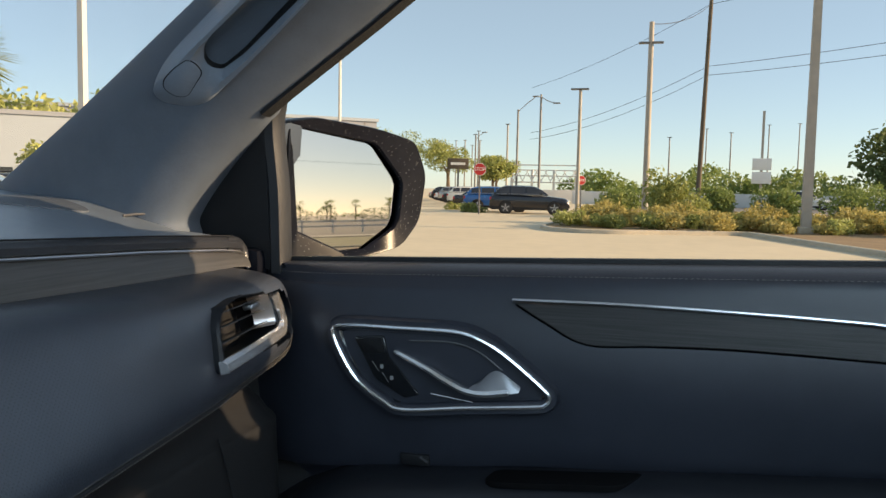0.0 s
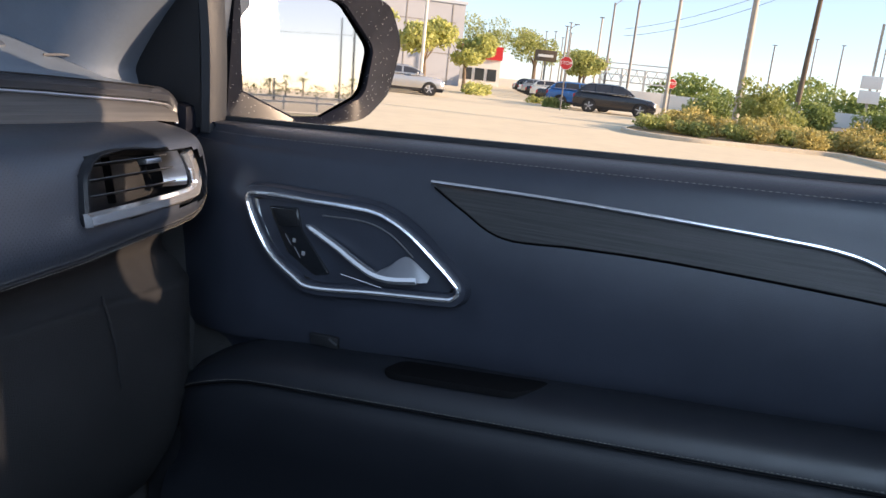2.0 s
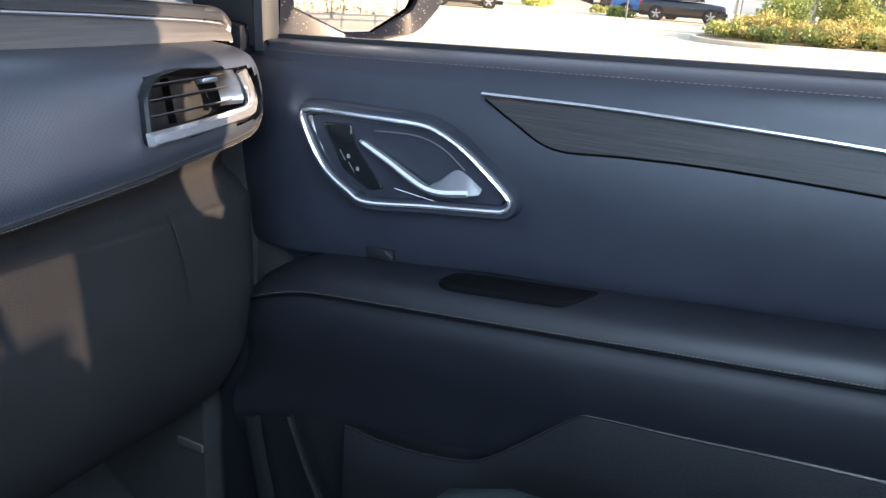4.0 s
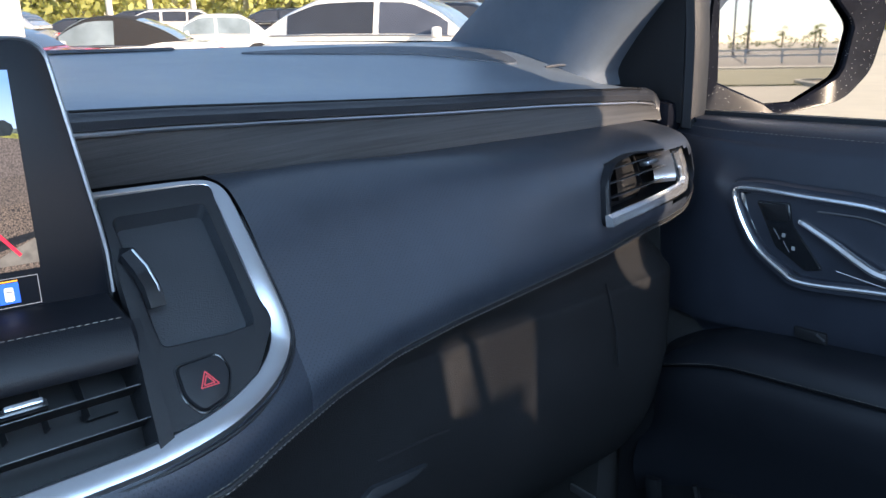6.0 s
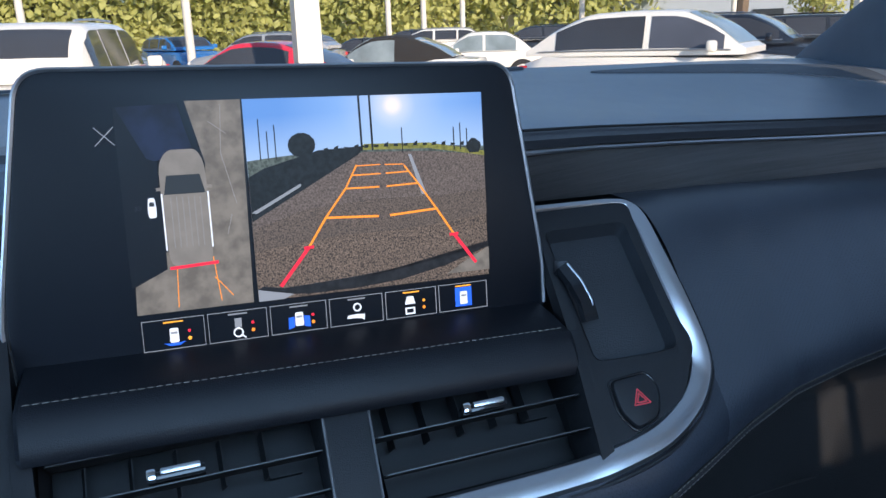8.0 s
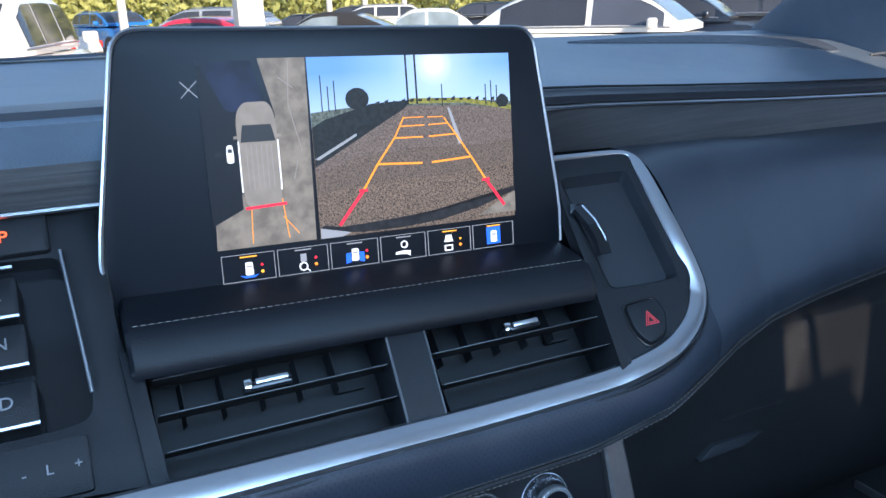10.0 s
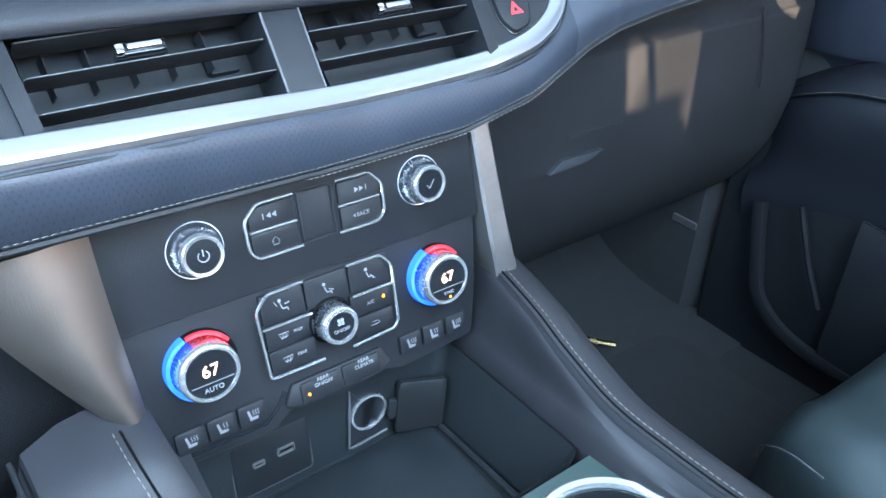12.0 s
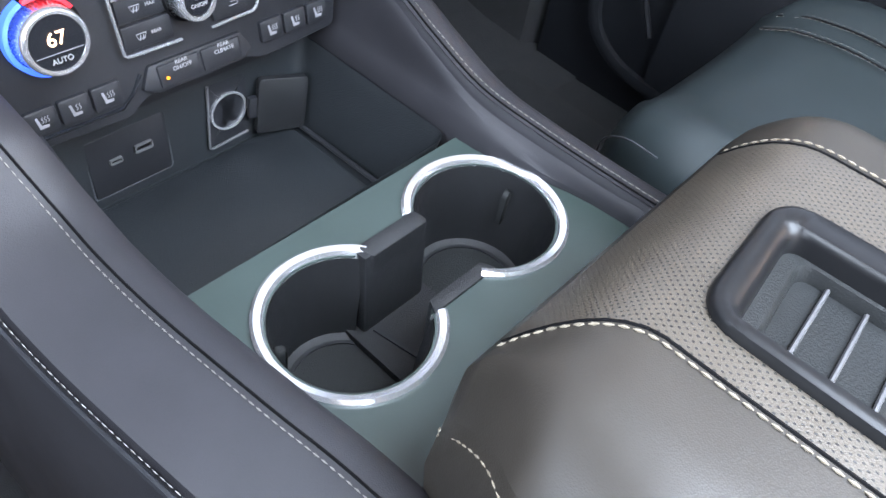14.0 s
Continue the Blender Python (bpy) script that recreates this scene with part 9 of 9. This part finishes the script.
def car(name, shape, x, y, heading, colour, label, L=4.8, W=1.9, H=None, group="parked cars", roof_mat=None, glass="car_glass"):
    """A parked car; heading in degrees, 0 faces +y. Built along local y with the nose at +y."""
    S = SHAPES[shape]
    H = H or S["h"]
    ob = thing(name, label, "car", group)
    pm = P[colour]
    hw = W / 2
    secs = []
    for s, z in S["body"]:
        yy = L / 2 - s * L
        k = 0.82 + 0.18 * min(1, s / 0.12, (1 - s) / 0.10) if 0 < s < 1 else 0.78
        w = hw * k
        b = 0.32 if 0.02 < s < 0.98 else 0.42
        secs.append([(-w * 0.9, yy, b), (-w, yy, b + 0.14), (-w, yy, z - 0.24), (-w * 0.975, yy, z - 0.08), (-w * 0.88, yy, z), (0, yy, z + 0.03), (w * 0.88, yy, z), (w * 0.975, yy, z - 0.08), (w, yy, z - 0.24), (w, yy, b + 0.14), (w * 0.9, yy, b)])
    part("body", loft(secs, True, True), pm, ob)
    zb = [z for s, z in S["body"]][4] - 0.02
    (b0, b1), (r0, r1) = S["belt"], S["roof"]
    zl = zb + (0.13 if shape in ("suv", "crossover") else 0.02)
    rm = P[roof_mat] if roof_mat else pm
    keys_q = [b0, b0 + 0.5 * (r0 - b0), r0, (r0 + r1) / 2, r1, r1 + 0.55 * (b1 - r1), b1]
    keys_h = [0.0, 0.60, 0.965, 1.0, 0.955, 0.62 if shape == "suv" else 0.55, 0.0]

    def height(q):
        """Cabin height above the belt at a station, softened at the roof's ends."""
        k = sum(float(np.interp(q + d, keys_q, keys_h)) for d in (-0.02, -0.01, 0.0, 0.01, 0.02)) / 5
        return max(0.004, k * (H - zl))

    def half(q):
        k = min(1.0, (q - b0) / (r0 - b0) * 1.3 + 0.05, (b1 - q) / (b1 - r1) * 1.3 + 0.05)
        return hw * 0.93 * (0.90 + 0.10 * max(0.0, k))

    def side(q, v, sx, out=0.0):
        h = height(q)
        return Vector((sx * (half(q) - 0.27 * h * v + out), L / 2 - q * L, zl + h * v))

    def top(q, k, out=0.0):
        h = height(q)
        e = half(q) - 0.27 * h * 0.88
        return Vector((k * e * 0.97, L / 2 - q * L, zl + h * (0.93 + 0.07 * (1 - k * k) ** 0.6) + out))

    qs = [b0 + (b1 - b0) * i / 30 for i in range(31)]
    cross = [[side(q, 0, -1) - Vector((0, 0, 0.06))] + [side(q, v, -1) for v in (0, 0.3, 0.6, 0.86)] + [top(q, k) for k in (-0.96, -0.8, -0.45, 0, 0.45, 0.8, 0.96)] + [side(q, v, 1) for v in (0.86, 0.6, 0.3, 0)] + [side(q, 0, 1) - Vector((0, 0, 0.06))] for q in qs]
    part("cabin", loft(cross, True, True), rm, ob)
    side_glass = M["car_glass"] if glass == "car_glass_skylit" else M[glass]
    screen = M["car_glass_pale"] if glass != "car_glass" else M["car_glass"]

    def pane(name, rows, mat, sx, label):
        part(name, shell(rows, 0.012, (-sx, 0, 0) if sx else (0, 0, -1)), mat, ob, label)

    def span(a, b, m):
        return [a + (b - a) * i / m for i in range(m + 1)]

    soft = roof_mat == "cloth"
    splits = ((b0 + 0.055, 0.535), (0.555, 0.735), (0.75, r1 + 0.055)) if shape == "suv" else ((b0 + 0.06, 0.555), (0.575, r1 + 0.10)) if shape == "crossover" else ((b0 + 0.06, 0.60 if soft else r1 + 0.05),) if shape == "coupe" else ((b0 + 0.06, 0.545), (0.562, r1 + 0.055))
    for sx in (-1, 1):
        for n_pane, (qa, qb) in enumerate(splits):
            tint = M["car_glass_skylit"] if shape == "crossover" and n_pane == 0 else side_glass
            pane("side_window", [[side(q, v, sx, 0.009) for v in (0.07, 0.3, 0.6, 0.83)] for q in span(qa, qb, 6)], tint, sx, "dark side window")
        part("belt_line", tube([side(q, 0.03, sx, 0.012) for q in span(b0 + 0.04, b1 - 0.05, 12)], 0.011, 6), M["satin"], ob)
        part("door_mirror", box(0.20, 0.12, 0.15, pose(sx * (hw + 0.07), L / 2 - (b0 + 0.085) * L, zl + 0.06), 0.045, 3), pm, ob)
        part("door_handle", box(0.03, 0.20, 0.03, pose(sx * (hw * 0.985), L / 2 - 0.52 * L, zb - 0.10), 0.01), pm, ob)
        part("tail_lamp", box(0.10, 0.16, 0.20, pose(sx * hw * 0.80, -L / 2 + 0.09, zb - 0.16), 0.03), M["lamp_red"], ob)
        part("headlamp", box(0.30, 0.22, 0.11, pose(sx * hw * 0.68, L / 2 - 0.13, S["body"][1][1] - 0.02, 0, 0, -sx * 25), 0.03), M["lamp_clear"], ob)
        if shape == "suv":
            part("roof_rail", tube([top(q, sx * 0.86, 0.035) for q in span(r0 + 0.03, r1 - 0.01, 8)], 0.016, 6), M["satin"] if colour != "black" else M["black_gloss"], ob)
        for yy in (L * 0.31, -L * 0.295):
            R = 0.39 if shape in ("suv", "crossover") else 0.34
            wp = Plane((sx * (hw - 0.16), yy, R), (0, -sx, 0), (0, 0, 1))
            wp.n = Vector((sx, 0, 0))
            part("wheel_arch", lathe_on(wp, [(R * 1.16, 0.1), (R * 1.16, 0.166), (R * 0.9, 0.168), (R * 0.9, 0.1)], 24), M["tyre"], ob)
            wh = part("wheel", lathe_on(wp, [(R * 0.72, 0.15), (R * 0.75, 0.19), (R * 0.93, 0.19), (R, 0.15), (R, 0.0)], 22), M["tyre"], ob)
            part("rim", lathe_on(wp, [(R * 0.74, 0.17), (R * 0.70, 0.155), (R * 0.3, 0.15), (0.001, 0.16)], 22), M["rim_dark"], wh)
            for q in range(5):
                part("spoke", box(0.05, R * 0.6, 0.03, wp.matrix(0, 0, 0.165) @ Matrix.Rotation(q * 1.2566, 4, "Z") @ pose(0, R * 0.38, 0), 0.006), M["rim_alloy"], wh)
    pane("windscreen", [[top(q, k, 0.012) for k in (-0.93, -0.6, -0.2, 0.2, 0.6, 0.93)] for q in span(b0 + 0.022, r0 - 0.012, 7)], screen, 0, "windscreen")
    pane("rear_window", [[top(q, k, 0.012) for k in (-0.86, -0.5, 0.0, 0.5, 0.86)] for q in span(r1 + 0.028, b1 - (0.030 if shape == "suv" else 0.04), 6)], M["car_glass_pale"] if soft else M["car_glass"], 0, "rear window")
    part("lower_trim", box(W * 0.97, L * 0.97, 0.22, pose(0, 0, 0.36), 0.05), M["tyre"], ob)
    ob.matrix_world = pose(x, y, 0, 0, 0, heading)
    return ob


def lathe_on(pl, profile, n):
    secs = []
    for i in range(n):
        a = 2 * math.pi * i / n
        secs.append([pl.o + (pl.u * math.cos(a) + pl.v * math.sin(a)) * r + pl.n * w for r, w in profile])
    return loft(secs, False, False, None, True)


for sx in (-1, 1):
    for yy in (1.72, -1.75):
        wp = Plane((sx * 0.86, yy, 0.40), (0, -sx, 0), (0, 0, 1))
        wp.n = Vector((sx, 0, 0))
        ow = thing("car_wheel", "black tyre on a dull alloy rim under the car", "wheel", "wheels of the car")
        part("tyre", lathe_on(wp, [(0.27, 0.15), (0.29, 0.19), (0.37, 0.19), (0.40, 0.15), (0.40, 0.0)], 24), M["tyre"], ow)
        part("rim", lathe_on(wp, [(0.28, 0.17), (0.26, 0.155), (0.1, 0.15), (0.001, 0.16)], 24), M["rim_alloy"], ow)
car("suv", "suv", 49.6, 9.3, 190, "navy", "dark navy SUV parked beside the lane", L=5.1, W=2.0, H=1.78)
car("suv", "suv", 52.3, 12.0, 192, "blue", "blue-grey SUV parked behind a navy one", L=4.7, W=1.9)
for i, (c, s) in enumerate((("black", "sedan"), ("white", "suv"), ("navy", "sedan"), ("silver", "suv"), ("white", "sedan"), ("black", "suv"), ("silver", "sedan"))):
    car("suv" if s == "suv" else "sedan", s, 62 + 6.2 * i, 15.6 + 2.35 * i, 196, c, "parked car in the far row", L=4.7)
for x, y, c, s in ((44.4, 21.3, "silver", "suv"), (47.3, 23.0, "white", "sedan"), (50.2, 24.8, "silver", "suv")):
    car("suv" if s == "suv" else "sedan", s, x, y, 205, c, "parked car by the building")
car("pickup", "suv", 88.5, -12.5, 180, "white", "white truck passing behind the bushes", L=5.5, W=2.0, H=2.0)
# the row straight ahead
car("estate_car", "suv", -0.95, 11.7, -12, "white", "white estate car seen from behind", L=4.8, W=1.95, H=1.84, glass="car_glass_skylit")
car("red_coupe", "coupe", 2.0, 15.1, 58, "red", "bright red coupe parked askew", L=4.8, W=1.9, H=1.52, glass="car_glass_skylit")
car("convertible", "coupe", 5.1, 17.1, 58, "white", "white convertible with a black soft top", L=4.7, W=1.85, H=1.54, roof_mat="cloth", glass="car_glass_pale")
car("white_sedan", "sedan", 9.8, 22.6, 64, "white", "white sedan in the second row", L=4.7, H=1.55, glass="car_glass_pale")
car("white_suv", "crossover", 7.45, 9.75, -142, "white", "white SUV with dark side glass", L=4.6, W=1.9, H=1.80, glass="car_glass_skylit")
car("dark_suv", "suv", 11.3, 12.9, -142, "navy", "dark blue SUV behind a white one", L=4.7, W=1.9, H=1.76, glass="car_glass_skylit")
car("dark_suv", "suv", 15.5, 14.6, -128, "black", "black SUV further along the row", L=4.7, W=1.9, H=1.72, glass="car_glass_skylit")
for x, y, c, s, h in ((1.8, 33, "blue", "suv", 200), (3.9, 25.5, "silver", "suv", 60), (-1.5, 26.5, "white", "sedan", 60), (8.2, 30, "black", "sedan", 60), (11.5, 31, "white", "suv", 60), (6.2, 36, "silver", "sedan", 60), (14.5, 27.5, "black", "suv", 62), (18, 28, "white", "sedan", 62),
                      (-3.8, 20.5, "silver", "suv", 30), (21.5, 24, "silver", "suv", 62), (13, 38, "navy", "suv", 60), (19, 36, "white", "suv", 60), (24.5, 31, "black", "sedan", 62), (26.5, 25.2, "navy", "sedan", 62), (17.8, 19.4, "silver", "sedan", -128)):
    car("suv" if s == "suv" else "sedan", s, x, y, h, c, "parked car in the rows ahead")
